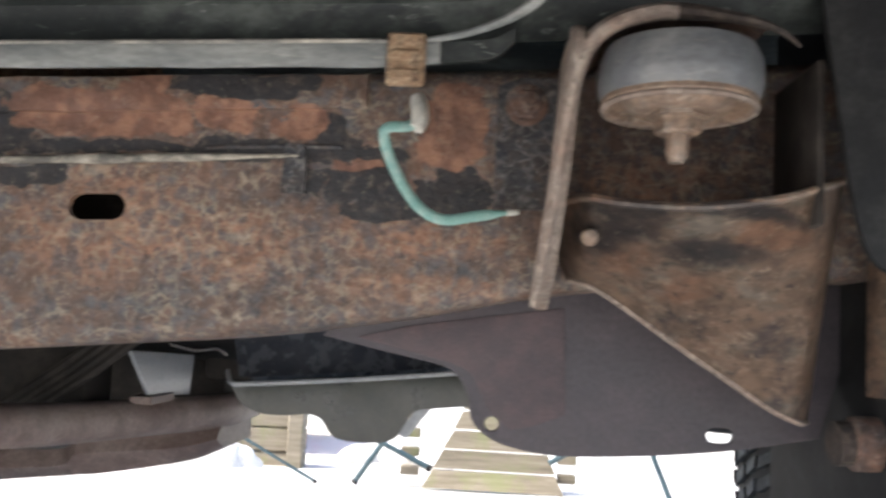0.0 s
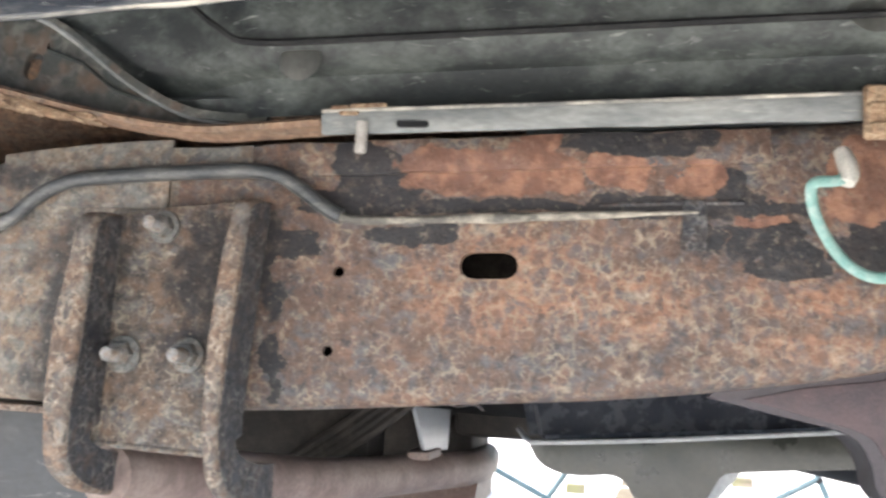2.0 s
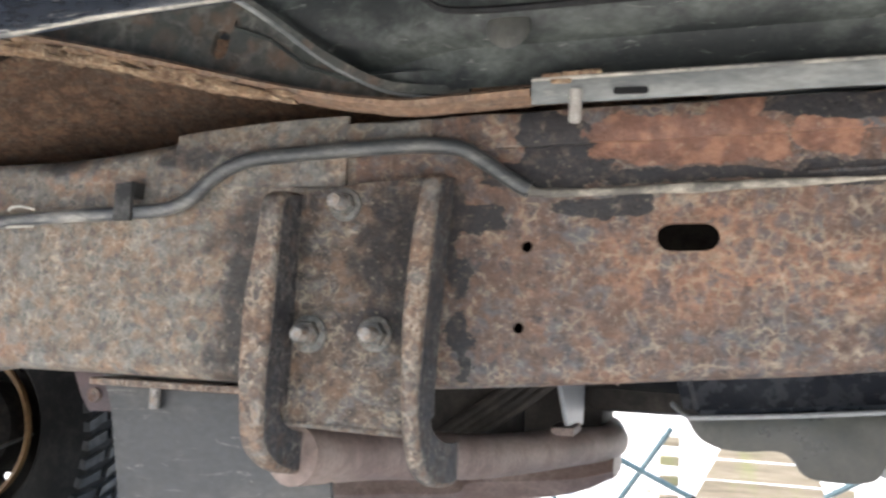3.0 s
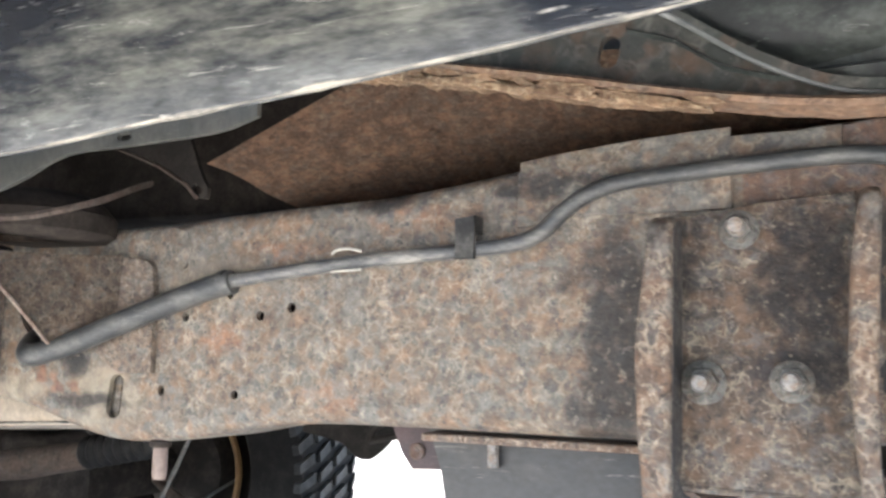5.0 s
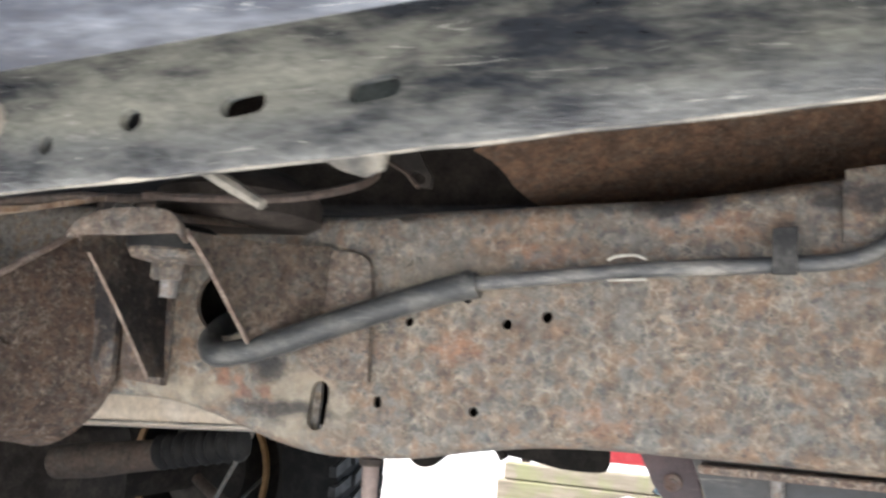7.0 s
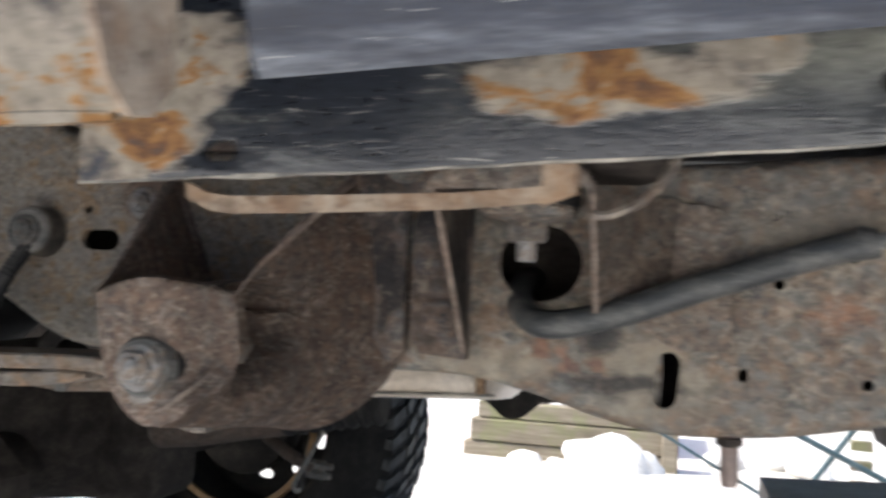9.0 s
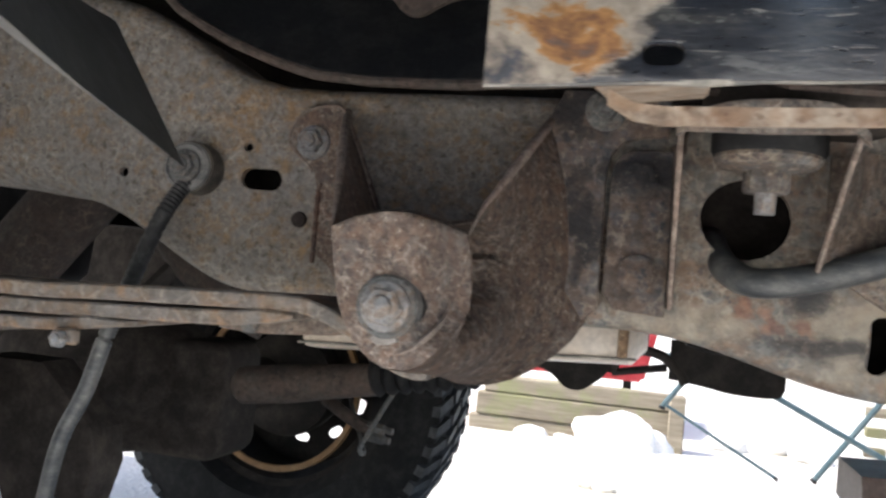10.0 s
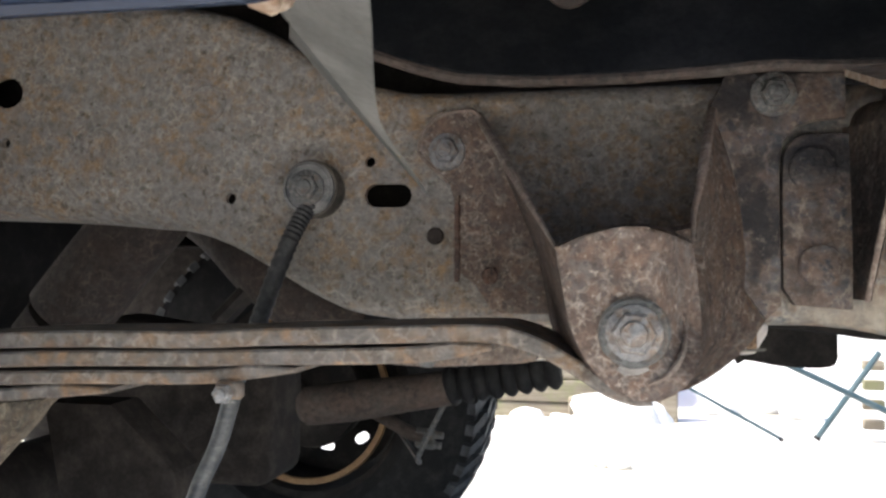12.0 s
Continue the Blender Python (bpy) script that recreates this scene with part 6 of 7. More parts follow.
def build_brake_pipe():
    bp = thing("brake_pipe", (-1.25, 1.3, 0.3), "thin steel brake pipe running to the far wheel", "brake pipe")
    part("pipe", tube(smooth_line([(-1.1, 0.98, 0.43), (-1.12, 0.99, 0.4), (-1.146, 1.0, 0.362), (-1.168, 1.0, 0.32), (-1.183, 1.0, 0.289), (-1.195, 1.05, 0.277), (-1.28, 1.25, 0.285), (-1.36, 1.44, 0.29)], 6), 0.003, 8), BOLT_DARK, bp)
    part("hose", tube(smooth_line([(-1.275, 1.11, 0.326), (-1.244, 1.1, 0.312), (-1.218, 1.1, 0.299), (-1.2, 1.1, 0.2925)], 4), 0.0085, 10), ROD_BROWN, bp, "stubby brown hose end")
    for z, l in ((0.2975, 0.016), (0.2845, 0.013)):
        part("fitting", lathe([(0.003, -0.02), (0.0072, -0.018), (0.0072, 0.004), (0.005, 0.006), (0.005, l), (0.003, l + 0.001)], (-1.19, 1.1, z), (1, 0, -0.1), 6), BOLT_DARK, bp)


build_brake_pipe()


def build_fuel_tank():
    ft = thing("fuel_tank", (-0.75, 1.15, 0.39), "black steel fuel tank strapped inside the far rail", "fuel tank")
    part("body", sheet(smooth_line([(-0.815, 0.447), (-0.79, 0.441), (-0.75, 0.438), (-0.71, 0.434), (-0.66, 0.428), (-0.62, 0.43)], 4) + [(-0.615, 0.56), (-0.815, 0.56)], 1.1, 1.24, bevel=0.006), DARK_STEEL, ft)
    part("hoop", tube(smooth_line([(-0.9, 1.1, 0.404), (-0.895, 1.1, 0.42), (-0.872, 1.1, 0.4345), (-0.842, 1.1, 0.4315), (-0.82, 1.1, 0.412), (-0.812, 1.1, 0.4)], 5), 0.0062, 10), DARK_STEEL, ft, "bent black steel hoop")
    part("bar", tube([(-0.9, 1.1, 0.405), (-0.835, 1.1, 0.418)], 0.0048, 8), DARK_STEEL, ft)
    bm = sheet(smooth_line([(-1.06, 0.405), (-1.01, 0.396), (-0.985, 0.388), (-0.965, 0.372), (-0.945, 0.370), (-0.928, 0.38), (-0.91, 0.398), (-0.898, 0.425)], 4) + [(-0.89, 0.45), (-1.06, 0.45)], 1.18, 1.186, bevel=0.001)
    part("bracket", bm, DARK_STEEL, ft)
    bm = sheet(smooth_line([(-0.832, 0.399), (-0.79, 0.394), (-0.75, 0.388), (-0.70, 0.389), (-0.69, 0.40)], 4) + [(-0.69, 0.45), (-0.832, 0.45)], 1.165, 1.17, bevel=0.001)
    part("strap", bm, DARK_STEEL, ft)


build_fuel_tank()


# ---- body above the frame ----
def build_inner_sill():
    si = thing("inner_sill", (-0.1, 0.37, 0.62), "dirty black inner sill panel with a grey pinch flange", "sill panel")
    xs = [-0.39 + 0.02 * k for k in range(43)]

    def base(x):
        return 0.6212 + (x + 0.2) * 0.036 if x < 0.0 else 0.6284 + x * 0.06

    bm = bmesh.new()
    rows = []
    for x in xs:
        b = base(x) + 0.03 * min(max((-0.34 - x) / 0.04, 0), 1)
        o = 0.022 * min(max((-0.27 - x) / 0.05, 0), 1)
        rows.append([(x, 0.372 + o, b), (x, 0.374 + o, b + 0.009), (x, 0.371 + o, b + 0.0185), (x, 0.362 + o, b + 0.0225), (x, 0.357 + o, b + 0.029), (x, 0.352 + o, b + 0.06), (x, 0.34 + o, b + 0.12), (x, 0.42, b + 0.12), (x, 0.42, b + 0.03), (x, 0.378, b + 0.012)])
    loft(bm, rows)
    part("panel", bm, SILL_BLACK, si)
    bm = bmesh.new()
    rows = []
    for k in range(23):
        x = -0.235 + 0.0115 * k
        b = base(x) + noise.noise((x * 30, 0, 0)) * 0.0008
        d = 0.0105 - 0.004 * min(max((x - 0.01) / 0.05, 0), 1)
        rows.append([(x, 0.3665, b + 0.0005), (x, 0.3655, b - 0.003), (x, 0.3675, b - d), (x, 0.3695, b - d), (x, 0.3715, b - 0.002), (x, 0.3715, b + 0.0005)])
    loft(bm, rows)
    part("flange", bm, FLANGE_GREY, si)
    part("flange_edge", tube([(-0.235 + 0.0115 * k, 0.3655, base(-0.235 + 0.0115 * k) + 0.0003 * noise.noise((k, 0, 0))) for k in range(22)], 0.0009, 6), SEAM_PALE, si, "worn bright edge of the flange")
    for cx, cz, r in ((-0.245, 0.642, 0.010), (0.0, 0.662, 0.012)):
        part("spot_weld", lathe([(r, 0.0), (r * 0.85, 0.0004), (r * 0.4, 0.0006), (r * 0.1, 0.0004)], (cx, 0.3575 - (cz - 0.652) * 0.12, cz), (0, -1, 0.1), 18), STAY_GREY, si)
    part("slot_shadow", sheet(slot_loop(-0.192, 0.6140, 0.006, 0.0014), 0.3648, 0.3662), RUBBER, si)
    # drooping trim wire seam at the front
    part("seam", tube(smooth_line([(-0.30, 0.352, 0.668), (-0.283, 0.352, 0.655), (-0.265, 0.353, 0.6485), (-0.2, 0.353, 0.65), (-0.05, 0.353, 0.6555), (0.08, 0.353, 0.659)], 5), 0.0016, 6), RUBBER, si)
    # upturned end of the flange towards the front mount
    part("flange_end", tube(smooth_line([(0.012, 0.367, 0.6292), (0.03, 0.365, 0.6325), (0.046, 0.357, 0.636), (0.0572, 0.345, 0.6393), (0.0674, 0.343, 0.6505), (0.0758, 0.343, 0.6598), (0.0851, 0.343, 0.6636), (0.101, 0.343, 0.6654), (0.13, 0.343, 0.668)], 4), [0.0014 + 0.0011 * min(1, k / 14) for k in range(33)], 8), FLANGE_GREY, si)
    bm = bmesh.new()
    loft(bm, [[(x, 0.3685, z), (x, 0.372, z + 0.001), (x, 0.373, z - t), (x, 0.3695, z - t)] for x, z, t in smooth_line([(0.012, 0.629, 0.009), (0.03, 0.6302, 0.0085), (0.042, 0.632, 0.008), (0.05, 0.637, 0.006)], 4)])
    part("flange_tip", bm, SILL_BLACK, si)


build_inner_sill()


def build_flange_clip():
    cl = thing("rusty_clip", (0.0, 0.365, 0.605), "small rusty steel clip on the sill flange", "clip")
    bm = box((-0.004, 0.3615, 0.608), (0.0125, 0.365, 0.631), 0.0012, 1)
    box((-0.0025, 0.3595, 0.6095), (0.011, 0.3635, 0.615), 0.0012, 1, bm)
    box((-0.0025, 0.360, 0.6185), (0.011, 0.3635, 0.6235), 0.0012, 1, bm)
    part("clip_body", bm, RUST_FLAKE, cl)
    stud = thing("flange_stud", (-0.236, 0.366, 0.6), "short pale stud hanging from the sill flange", "stud")
    part("stud", tube([(-0.2155, 0.366, 0.615), (-0.2155, 0.366, 0.6015), (-0.2155, 0.366, 0.6005)], [0.0028, 0.0028, 0.0021], 10), STUD_GREY, stud)
    for k, (x, z) in enumerate(((-0.226, 0.6215), (-0.217, 0.6223), (-0.209, 0.6227), (-0.222, 0.619))):
        part("flake", box((x - 0.0045, 0.3645, z - 0.0011), (x + 0.0045, 0.3672, z + 0.0012), 0.0006, 1), RUST_FLAKE, stud)


build_flange_clip()


def build_wire():
    wr = thing("ground_strap", (0.01, 0.43, 0.55), "teal coated ground strap curling down the rail", "ground strap")
    c = smooth_line([(0.0055, 0.425, 0.609), (0.0, 0.4225, 0.6045), (-0.0095, 0.422, 0.6035), (-0.0115, 0.424, 0.599), (-0.008, 0.429, 0.588), (0.0, 0.432, 0.574), (0.009, 0.432, 0.5645), (0.02, 0.432, 0.5605), (0.035, 0.432, 0.563), (0.052, 0.432, 0.5655)], 6)
    bm = bmesh.new()
    rings = []
    for i, p in enumerate(c):
        a, b = Vector(c[max(i - 1, 0)]), Vector(c[min(i + 1, len(c) - 1)])
        d = (b - a).normalized()
        u = d.cross(Vector((0, 1, 0))).normalized()
        w = 0.0027 if i < len(c) - 4 else 0.0027 - 0.0005 * (i - len(c) + 5)
        rings.append([Vector(p) + u * w * math.cos(t) + Vector((0, 1, 0)) * 0.0013 * math.sin(t) for t in [2 * math.pi * k / 10 for k in range(10)]])
    loft(bm, rings)
    part("strap", bm, WIRE_TEAL, wr)
    part("lug", tube(smooth_line([(0.003, 0.43, 0.621), (0.005, 0.427, 0.614), (0.0055, 0.4245, 0.608), (0.004, 0.423, 0.6035)], 4), [0.0035, 0.004, 0.0042, 0.0044, 0.0045, 0.0045, 0.0045, 0.0045, 0.0045, 0.0044, 0.0042, 0.004, 0.0038], 10), WIRE_WHITE, wr, "pale grimy end lug")
    part("tip", tube([(0.050, 0.4318, 0.5653), (0.056, 0.4318, 0.5657)], [0.0018, 0.0012], 8), WIRE_WHITE, wr)


build_wire()


def build_floor_brace():
    fb = thing("floor_brace", (-0.4, 0.385, 0.61), "scabby grey floor brace with a flaking rusty lip", "floor brace")
    hill = smooth_line([(-0.546, 0.6545), (-0.52, 0.6592), (-0.498, 0.6625), (-0.464, 0.6705), (-0.445, 0.6755), (-0.418, 0.6775), (-0.392, 0.6705), (-0.369, 0.657), (-0.338, 0.6355), (-0.31, 0.6215), (-0.288, 0.6175), (-0.265, 0.6165)], 4)
    bm = sheet(smooth_line([(-0.262, 0.6145), (-0.30, 0.613), (-0.35, 0.6195), (-0.42, 0.634), (-0.478, 0.6475), (-0.546, 0.6535)], 4) + hill, 0.380, 0.384, [slot_loop(-0.3985, 0.648, 0.003, 0.0045, 80)], bevel=0.001)
    part("web", bm, SILL_RUSTY, fb)
    part("edge", tube([(x, 0.3785 - 0.004 * math.sin(math.pi * k / (len(hill) - 1)), z) for k, (x, z) in enumerate(hill)], 0.0014, 8), FLANGE_GREY, fb)
    part("fold", sheet([(x, z) for x, z in hill] + [(x, z + 0.0045) for x, z in reversed(hill)], 0.374, 0.3775), SILL_RUSTY, fb)
    line = smooth_line([(-0.236, 0.6125), (-0.27, 0.610), (-0.301, 0.609), (-0.35, 0.616), (-0.42, 0.6315), (-0.478, 0.644), (-0.515, 0.6505), (-0.543, 0.653)], 26)
    # sound upper strip, thin and brown, running the whole length
    rows = []
    for x, z in line:
        t = 0.0022 * (1 + 0.35 * noise.noise((x * 90, 1, 0)))
        j = noise.noise((x * 120, 5, 0)) * 0.0008
        rows.append([(x, 0.3675 + j, z + 0.0042 + t * 0.5), (x, 0.3655 + j, z + 0.0035), (x, 0.3675 + j, z + 0.0035 - t), (x, 0.384, z + 0.003 - t), (x, 0.384, z + 0.0045)])
    bm = bmesh.new()
    loft(bm, rows)
    part("upper_strip", bm, STRIP_DULL, fb, "sound brown edge above the flaking lip")
    # flaking lip below it, rotted away to a point
    rows = []
    for x, z in line:
        if x > LIP_END:
            continue
        q = min(1.0, (LIP_END - x) / 0.05)
        t = 0.0042 * q * (1 + 0.6 * noise.noise((x * 90, 4, 0)) + 0.5 * noise.noise((x * 330, 9, 0)))
        j = noise.noise((x * 150, 0, 0)) * 0.0018
        rows.append([(x, 0.3715 + j * 0.5, z + 0.0015), (x, 0.3700 + j, z - t * 0.4), (x, 0.3725 + j * 0.5, z - t), (x, 0.384, z - t * 0.8), (x, 0.384, z + 0.0015)])
    bm = bmesh.new()
    loft(bm, rows)
    part("lip", bm, RUST_FLAKE, fb, "flaking orange rust lip")
    # long splinters of scale lifting off the lip
    rough = random.Random(8)
    zs = line[::-1]
    for k in range(60):
        x = LIP_END - 0.002 - 0.175 * rough.random()
        l, h = rough.uniform(0.004, 0.012), rough.uniform(0.0006, 0.0015)
        q = min(1.0, (LIP_END - x) / 0.05)
        dz = rough.uniform(-0.0052, 0.0016) * (0.35 + 0.65 * q)
        a, b = [float(np.interp(v, [p[0] for p in zs], [p[1] for p in zs])) + dz for v in (x - l, min(x + l, LIP_END))]
        tilt = rough.uniform(-0.0012, 0.0012)
        y = 0.3682 - rough.uniform(0.0, 0.0022)
        mid = (a + b) / 2
        bm = sheet([(x - l, a + tilt), (x - l * 0.5, mid + (a - mid) * 0.5 + h), (x + l * 0.4, mid + (b - mid) * 0.4 + h * 0.8), (x + l, b - tilt), (x + l * 0.3, mid + (b - mid) * 0.3 - h), (x - l * 0.4, mid + (a - mid) * 0.4 - h * 0.9)], y, y + 0.0015, lean=lambda u, w, q=rough.uniform(-0.12, 0.12): (u - x) * q)
        part("flake", bm, RUST_FLAKE, fb)


LIP_END = -0.353
STRIP_DULL = rust("dull_strip", (0.15, 0.088, 0.052), (0.235, 0.13, 0.07), (0.16, 0.13, 0.105), (0.4, 0.31, 0.22), (0.05, 0.035, 0.028), 0.55, 0.63, 0.62, scale=1.2, crackle=0.4)
SILL_RUSTY = rust("scabby_grey", (0.05, 0.05, 0.044), (0.165, 0.09, 0.05), (0.058, 0.066, 0.061), (0.2, 0.195, 0.17), (0.04, 0.04, 0.04), 0.43, 0.62, 0.66, scale=0.5, depth=0.001)
build_floor_brace()


def build_rust_sheet():
    """The curved rusty floor section behind the brace, running down behind the rail."""
    rs = thing("rusty_floor_section", (-0.45, 0.45, 0.6), "curved brown rusted floor section above the rail", "floor section")
    bm = bmesh.new()
    rows = []
    for k in range(25):
        t = k / 24
        x = -0.64 + 0.485 * t
        q = min(1.0, k / 6)
        top = 0.621 + 0.05 * q
        row = []
        for j in range(13):
            s = j / 12
            deep = 0.06 * min(1.0, max(0.0, (t - 0.25) / 0.45))
            y = 0.409 + deep + (0.146 - deep) * math.sin(s * math.pi / 2) ** 1.2
            z = top - (top - 0.58) * s ** 1.1
            x2 = x + (0.045 * s + 0.006 * noise.noise((s * 5, 1, 0))) * (1 - min(1, k / 4))
            row.append((x2, y, z))
        rows.append(row)
    loft(bm, rows, closed=False)
    bmesh.ops.solidify(bm, geom=bm.faces[:], thickness=0.003)
    part("sheet", bm, RUST_SHEET, rs)


build_rust_sheet()


def rocker_edge(x):
    return float(np.interp(x, [-0.9, -0.8, -0.7, -0.63, -0.57, -0.52, -0.47, -0.42, -0.38, -0.31, 0.2], [0.5425, 0.547, 0.553, 0.5585, 0.5635, 0.5678, 0.572, 0.576, 0.5795, 0.587, 0.62]))


def build_rocker():
    rk = thing("rocker_panel", (-0.4, 0.19, 0.55), "scuffed black rocker panel with a pinch weld and drain slots", "rocker panel")
    xs = [-0.887 + 0.0125 * k for k in range(80)]
    low = [(x, rocker_edge(x) + rnd(-0.00025, 0.00025)) for x in xs]
    up = [(x, rocker_edge(x) + 0.06) for x in reversed(xs)]
    holes = [slot_loop(-0.589, 0.5785, 0.0042, 0.0029, 8), slot_loop(-0.627, 0.576, 0.0040, 0.0029, 8), ring_loop(-0.663, 0.573, 0.0036, 0.0031), ring_loop(-0.692, 0.5665, 0.0022, 0.0028), slot_loop(-0.846, 0.5515, 0.0022, 0.0026, 0)]
    part("inner_flange", sheet(low + up, 0.186, 0.1895, holes, bevel=0.0006), ROCKER_PAINT, rk)
    # worn bright seam along the lower edge
    part("seam", tube([(x, 0.1872, z + 0.0004 + noise.noise((x * 60, 0, 0)) * 0.0002) for x, z in low], [0.001 + 0.0007 * noise.noise((x * 70, 3, 0)) for x, z in low], 6), SEAM_PALE, rk, "worn pale pinch weld seam")
    part("seam_tab", sheet([(-0.603, 0.5615), (-0.585, 0.563), (-0.586, 0.5585), (-0.591, 0.5565), (-0.598, 0.5585)], 0.1868, 0.1895), SEAM_PALE, rk)
    # outer skin, curving outwards from its own lower edge
    bm = bmesh.new()
    rows = []
    for x in [-0.80 + 0.025 * k for k in range(50)]:
        e = rocker_edge(x) + 0.0035
        rows.append([(x, 0.186, e + 0.045), (x, 0.15, e + 0.035), (x, 0.124, e + 0.014), (x, 0.120, e + 0.002), (x, 0.1175, e), (x, 0.114, e + 0.003), (x, 0.108, e + 0.02), (x, 0.098, e + 0.06), (x, 0.094, e + 0.12), (x, 0.186, e + 0.12)])
    loft(bm, rows)
    part("outer_skin", bm, SKIN_PAINT, rk)


build_rocker()


def build_drip_bracket():
    br = thing("rusty_edge_bracket", (-0.8, 0.19, 0.535), "thin rusty angle strip under the rocker end", "angle strip")
    bm = bmesh.new()
    loft(bm, [[(x, y, z) for y, z in ((0.192, a), (0.1955, a + 0.0005), (0.1955, b), (0.192, b))] for x, a, b in ((-0.858, 0.5405, 0.5445), (-0.852, 0.5372, 0.5415), (-0.845, 0.5362, 0.5408), (-0.815, 0.5372, 0.5416), (-0.785, 0.5385, 0.5426), (-0.764, 0.5405, 0.5445), (-0.761, 0.544, 0.55))])
    part("strip", bm, STRIP_RUST, br)
    part("end_tab", sheet([(-0.765, 0.54), (-0.757, 0.543), (-0.757, 0.556), (-0.765, 0.553)], 0.1915, 0.195), STRIP_RUST, br)
    bm = bmesh.new()
    loft(bm, [[(-0.862, y, z), (-0.834, y, z + 0.003), (-0.834, y, z + 0.006), (-0.862, y, z + 0.003)] for y, z in ((0.2, 0.5465), (0.26, 0.556), (0.32, 0.569), (0.37, 0.584))])
    part("arm", bm, STRIP_RUST, br, "scabby rust-stained arm running up to the floor")
    part("hook", tube(smooth_line([(-0.734, 0.191, 0.553), (-0.737, 0.192, 0.5465), (-0.743, 0.193, 0.541), (-0.75, 0.193, 0.538), (-0.754, 0.193, 0.5385)], 5), 0.0011, 6), RUST_BRACKET, br)


build_drip_bracket()


def bed_edge(x):
    return float(np.interp(x, [-1.8, -0.99, -0.978, -0.965, -0.946, -0.918, -0.905, -0.8], [0.5425, 0.542, 0.545, 0.5462, 0.5482, 0.548, 0.5425, 0.541])) + 0.0008 * noise.noise((x * 30, 0, 0))


def build_bed_side():
    bd = thing("bed_side", (-1.2, 0.08, 0.55), "dark blue bed side panel with a rusty lower edge", "bed side")
    bm = bmesh.new()
    rows = []
    for k in range(80):
        x = -0.814 - 0.0125 * k
        e = bed_edge(x)
        rows.append([(x, 0.112, e + 0.006), (x, 0.108, e + 0.001), (x, 0.102, e), (x, 0.096, e + 0.004), (x, 0.085, e + 0.03), (x, 0.075, e + 0.1), (x, 0.07, e + 0.2), (x, 0.1, e + 0.2), (x, 0.112, e + 0.1)])
    loft(bm, rows)
    part("skin", bm, BED_PAINT, bd)
    e = bed_edge(-0.814)
    bm = bmesh.new()
    loft(bm, [[(x, y, z) for y, z in ((0.1125, e + 0.006), (0.108, e + 0.0005), (0.102, e - 0.0005), (0.0955, e + 0.004), (0.0845, e + 0.03), (0.0745, e + 0.1), (0.0695, e + 0.19), (0.1, e + 0.19), (0.1125, e + 0.1))] for x in (-0.8139, -0.8125)])
    part("end_flange", bm, STRIP_RUST, bd, "rusted orange front flange")
    part("folded_edge", tube([(-0.816 - 0.012 * k, 0.103, bed_edge(-0.816 - 0.012 * k)) for k in range(66)], [0.0014 + 0.0008 * noise.noise((k * 0.4, 0, 0)) for k in range(66)], 6), BED_PAINT, bd)
    st = thing("mud_flap_stay", (-1.0, 0.19, 0.53), "twisted tapering steel stay below the bed side", "stay")
    tip = Vector((-1.0045, 0.254, 0.527))
    edge, ridge, back = Vector((-1.013, 0.152, 0.556)), Vector((-0.988, 0.13, 0.5505)), Vector((-1.05, 0.283, 0.573))
    # blade and flange coloured apart: the flange paler as the lit face
    dark, pale = [], []
    thick = Vector((-0.001, 0.0016, 0.0006))
    for k in range(19):
        t = -0.35 + 1.34 * k / 18
        a, c = edge.lerp(tip, t), back.lerp(tip, t)
        b = ridge.lerp(tip, t).lerp(a, min(1.0, max(0.0, t / 0.62)) ** 1.4)
        dark.append([b, c, c + thick, b + thick])
        if t > 0.5:
            b = b + Vector((0.006, -0.003, -0.001)) * (1 - t) * min(1, (t - 0.5) * 6)
        if t < 0.985:
            pale.append([a, b + Vector((0, -0.0004, 0)), b + thick * 0.8, a + thick * 0.8])
    bm = bmesh.new()
    loft(bm, dark)
    part("blade", bm, STAY_GREY, st)
    bm = bmesh.new()
    loft(bm, pale)
    part("flange", bm, STAY_LIT, st, "flange of the stay in a paler colour, painted as lit")
    hex_bolt(st, -1.004, 0.128, 0.552, 0.0075, 0.0045, axis=(0, -0.5, -1), height=0.0035, material=STRIP_RUST)


build_bed_side()


def build_bed_liner():
    bl = thing("wheel_liner", (-1.0, 0.43, 0.6), "smooth black plastic liner edge above the rail", "wheel liner")
    edge = smooth_line([(-1.22, 0.72), (-1.16, 0.68), (-1.113, 0.634), (-1.099, 0.624), (-1.064, 0.6075), (-1.023, 0.5955), (-0.975, 0.5925), (-0.924, 0.5935), (-0.883, 0.596), (-0.86, 0.5945), (-0.825, 0.594)], 5)
    bm = bmesh.new()
    loft(bm, [[(x, 0.405, z), (x, 0.402, z + 0.004), (x + 0.004, 0.407, z + 0.012), (x + 0.012, 0.44, z + 0.06), (x + 0.02, 0.45, z + 0.13)] for x, z in edge], closed=False)
    bmesh.ops.solidify(bm, geom=bm.faces[:], thickness=0.003)
    part("shell", bm, LINER_BLACK, bl)
    part("bead", tube([(x, 0.403, z + 0.001 + 0.0006 * noise.noise((x * 60, 0, 0))) for x, z in edge], 0.0027, 8), ROD_BROWN, bl, "dusty folded edge")
    part("bracket", sheet(smooth_line([(-1.0, 0.66), (-0.985, 0.634), (-0.972, 0.626), (-0.955, 0.634), (-0.93, 0.639), (-0.9, 0.637), (-0.87, 0.642)], 4) + [(-0.87, 0.70), (-1.0, 0.70)], 0.398, 0.401), ROD_BROWN, bl)


LINER_BLACK = painted("liner_black", (0.024, 0.026, 0.029), (0.06, 0.06, 0.06), 0.54, 0.55, 1.6, spec=0.3)
build_bed_liner()


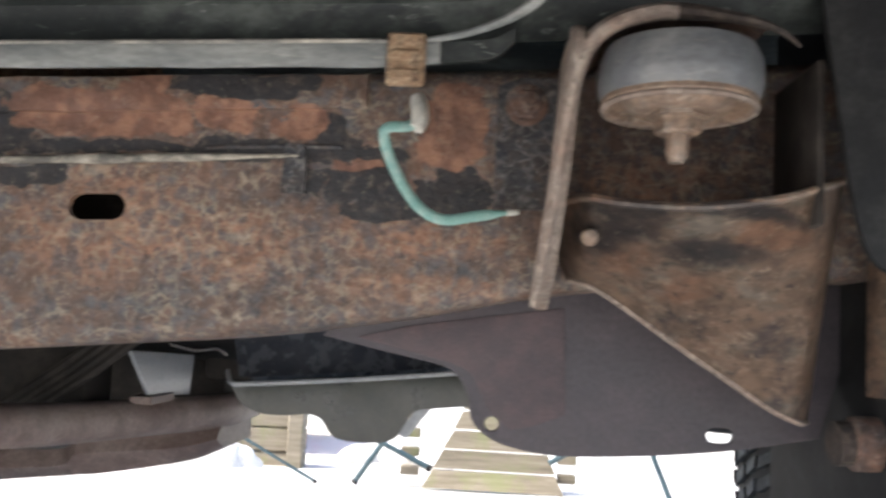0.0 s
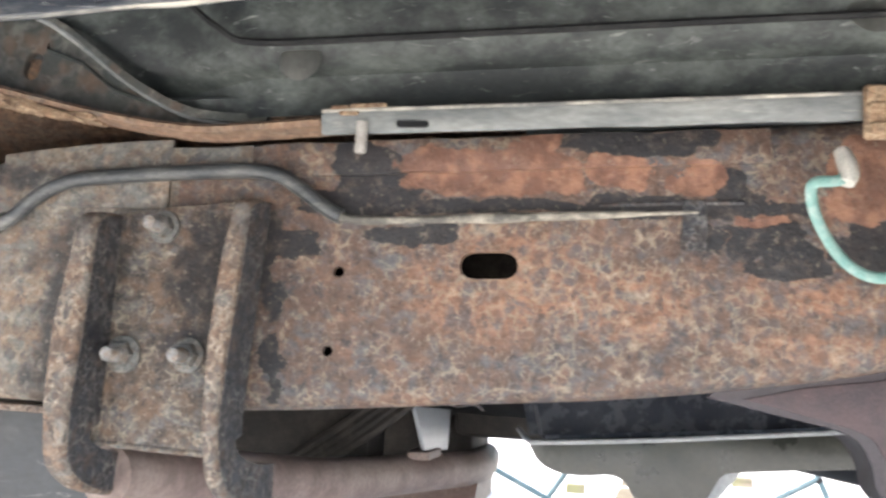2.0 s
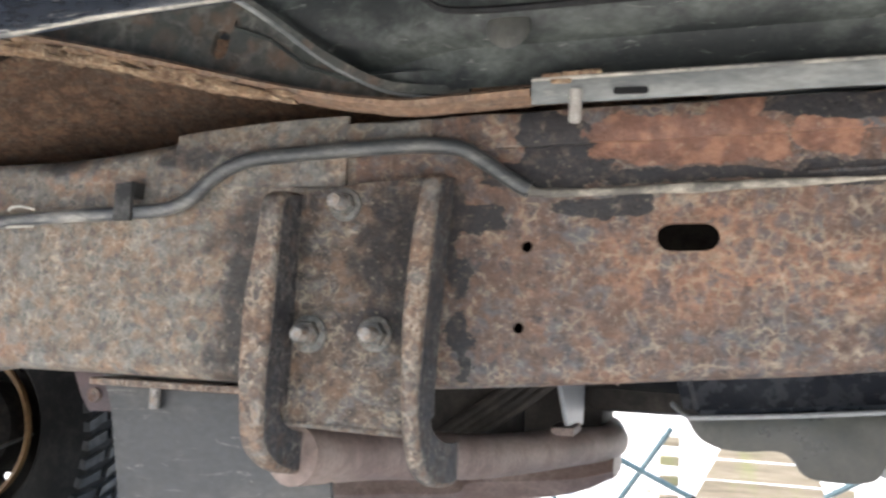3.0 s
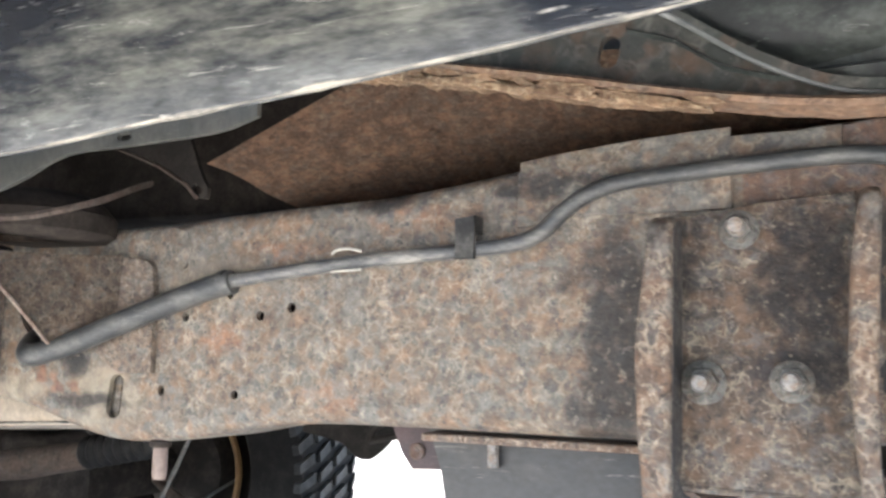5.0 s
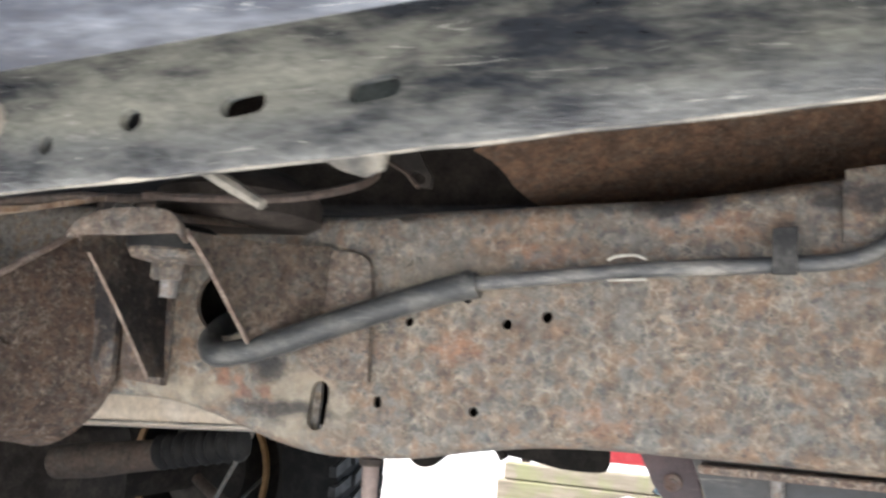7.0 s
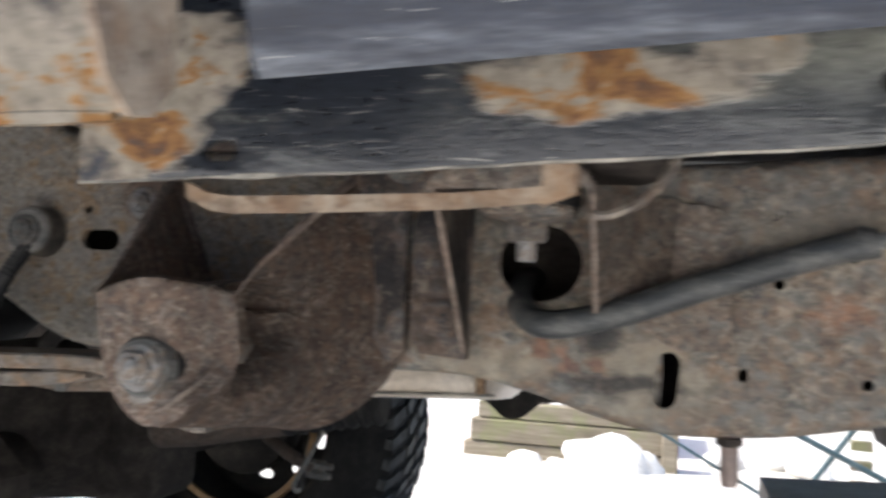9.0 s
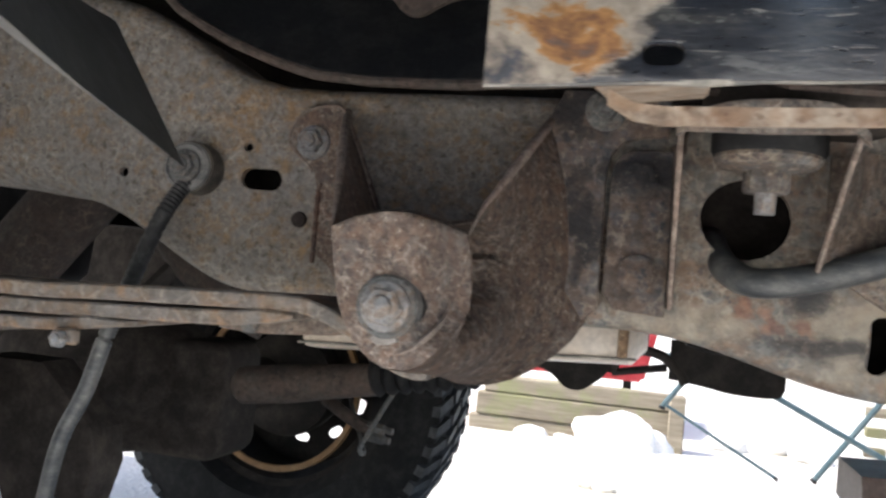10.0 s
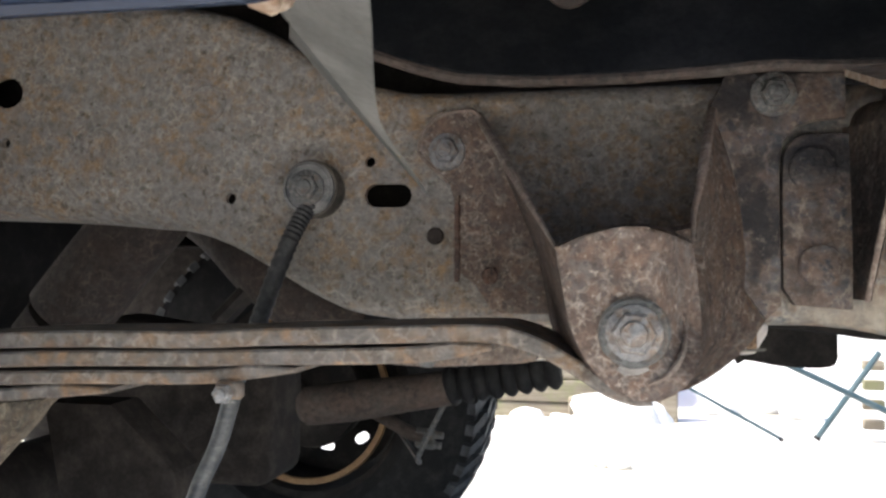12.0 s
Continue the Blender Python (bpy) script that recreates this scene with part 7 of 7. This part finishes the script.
def build_brake_wire():
    wr = thing("harness_bracket", (-0.69, 0.33, 0.58), "thin curved brown strip bracket below the floor", "bracket")
    bm = bmesh.new()
    strip = smooth_line([(-0.8, 0.36, 0.588), (-0.76, 0.36, 0.586), (-0.72, 0.36, 0.586), (-0.697, 0.362, 0.5885), (-0.685, 0.38, 0.597), (-0.69, 0.41, 0.61), (-0.716, 0.45, 0.622)], 5)
    loft(bm, [[(x, y - 0.0015, z - 0.0022), (x, y - 0.002, z), (x, y - 0.001, z + 0.002), (x - 0.006, y + 0.006, z + 0.004), (x - 0.006, y + 0.007, z + 0.0015)] for x, y, z in strip])
    part("strip", bm, ROD_BROWN, wr, "curved brown strip")
    part("pin", tube([(-0.687, 0.245, 0.577), (-0.668, 0.245, 0.567), (-0.6555, 0.245, 0.5605)], [0.0026, 0.0026, 0.0019], 8), SEAM_PALE, wr, "pale bent pin")
    ts = thing("floor_tab", (-0.65, 0.44, 0.61), "dark bent floor tab with an oval hole", "tab")
    part("tab", sheet([(-0.78, 0.66), (-0.725, 0.638), (-0.7, 0.6235), (-0.69, 0.614), (-0.684, 0.6135), (-0.683, 0.62), (-0.69, 0.631), (-0.7, 0.655), (-0.71, 0.69), (-0.79, 0.69)], 0.464, 0.4675, [slot_loop(-0.6915, 0.6195, 0.0025, 0.0026, -30)]), DARK_STEEL, ts)
    part("edge", tube([(-0.775, 0.4635, 0.6575), (-0.725, 0.4635, 0.6375), (-0.7, 0.4635, 0.623), (-0.691, 0.4635, 0.6135)], 0.0013, 6), ROD_BROWN, ts)
    fp = thing("floor_panel", (-0.58, 0.39, 0.65), "dirty black floor panel behind the rusty brace", "floor panel")
    part("panel", sheet([(-0.36, 0.66), (-0.45, 0.66), (-0.53, 0.656), (-0.6, 0.646), (-0.75, 0.632), (-0.75, 0.724), (-0.36, 0.724)], 0.388, 0.392, bevel=0.001), SILL_BLACK, fp)
    gp = thing("floor_strap", (-0.74, 0.36, 0.6), "grey dusty steel strap under the cab floor", "strap")
    part("strap", sheet(smooth_line([(-0.81, 0.6), (-0.775, 0.597), (-0.745, 0.599), (-0.72, 0.606), (-0.69, 0.617), (-0.646, 0.6185), (-0.591, 0.621), (-0.565, 0.627)], 3) + smooth_line([(-0.565, 0.636), (-0.6, 0.632), (-0.64, 0.629), (-0.69, 0.628), (-0.72, 0.622), (-0.75, 0.618), (-0.81, 0.62)], 3), 0.353, 0.356, [slot_loop(-0.649, 0.6235, 0.003, 0.0017)], bevel=0.0006), STAY_GREY, gp)


build_brake_wire()


def build_cab_floor():
    fl = thing("truck_floor", (-0.6, 1.0, 0.72), "dark underside of the truck cab and bed floor", "truck floor", "", "structure")
    part("cab_floor", box((-0.9, 0.16, 0.725), (1.5, 1.72, 0.78), 0.01), SILL_BLACK, fl)
    part("bed_floor", box((-2.6, 0.11, 0.74), (-0.92, 1.72, 0.79), 0.01), LINER_BLACK, fl)
    # dark far bed side and wheel house, added to block the bright gap
    part("far_bed_side", box((-2.6, 1.68, 0.50), (-0.92, 1.72, 0.74), 0.01), GRIME_AND_SHADE, fl)
    part("wheel_house_blocker", box((-2.5, 1.6, 0.30), (-1.22, 1.64, 0.74), 0.01), GRIME_AND_SHADE, fl)
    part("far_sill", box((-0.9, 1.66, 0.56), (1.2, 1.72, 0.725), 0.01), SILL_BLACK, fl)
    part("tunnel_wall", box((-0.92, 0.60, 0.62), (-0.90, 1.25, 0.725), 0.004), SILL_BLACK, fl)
    part("floor_channel", box((-1.3, 0.53, 0.615), (-0.62, 0.57, 0.725), 0.006), GRIME_AND_SHADE, fl)
    part("front_shield", box((0.235, 0.40, 0.40), (0.25, 0.62, 0.725), 0.006), RUBBER, fl)
    part("front_liner", sheet(smooth_line([(0.168, 0.72), (0.172, 0.65), (0.178, 0.61), (0.184, 0.57), (0.192, 0.543), (0.21, 0.536), (0.24, 0.545)], 4) + [(0.42, 0.53), (0.5, 0.72)], 0.352, 0.356), RUBBER, fl)


build_cab_floor()
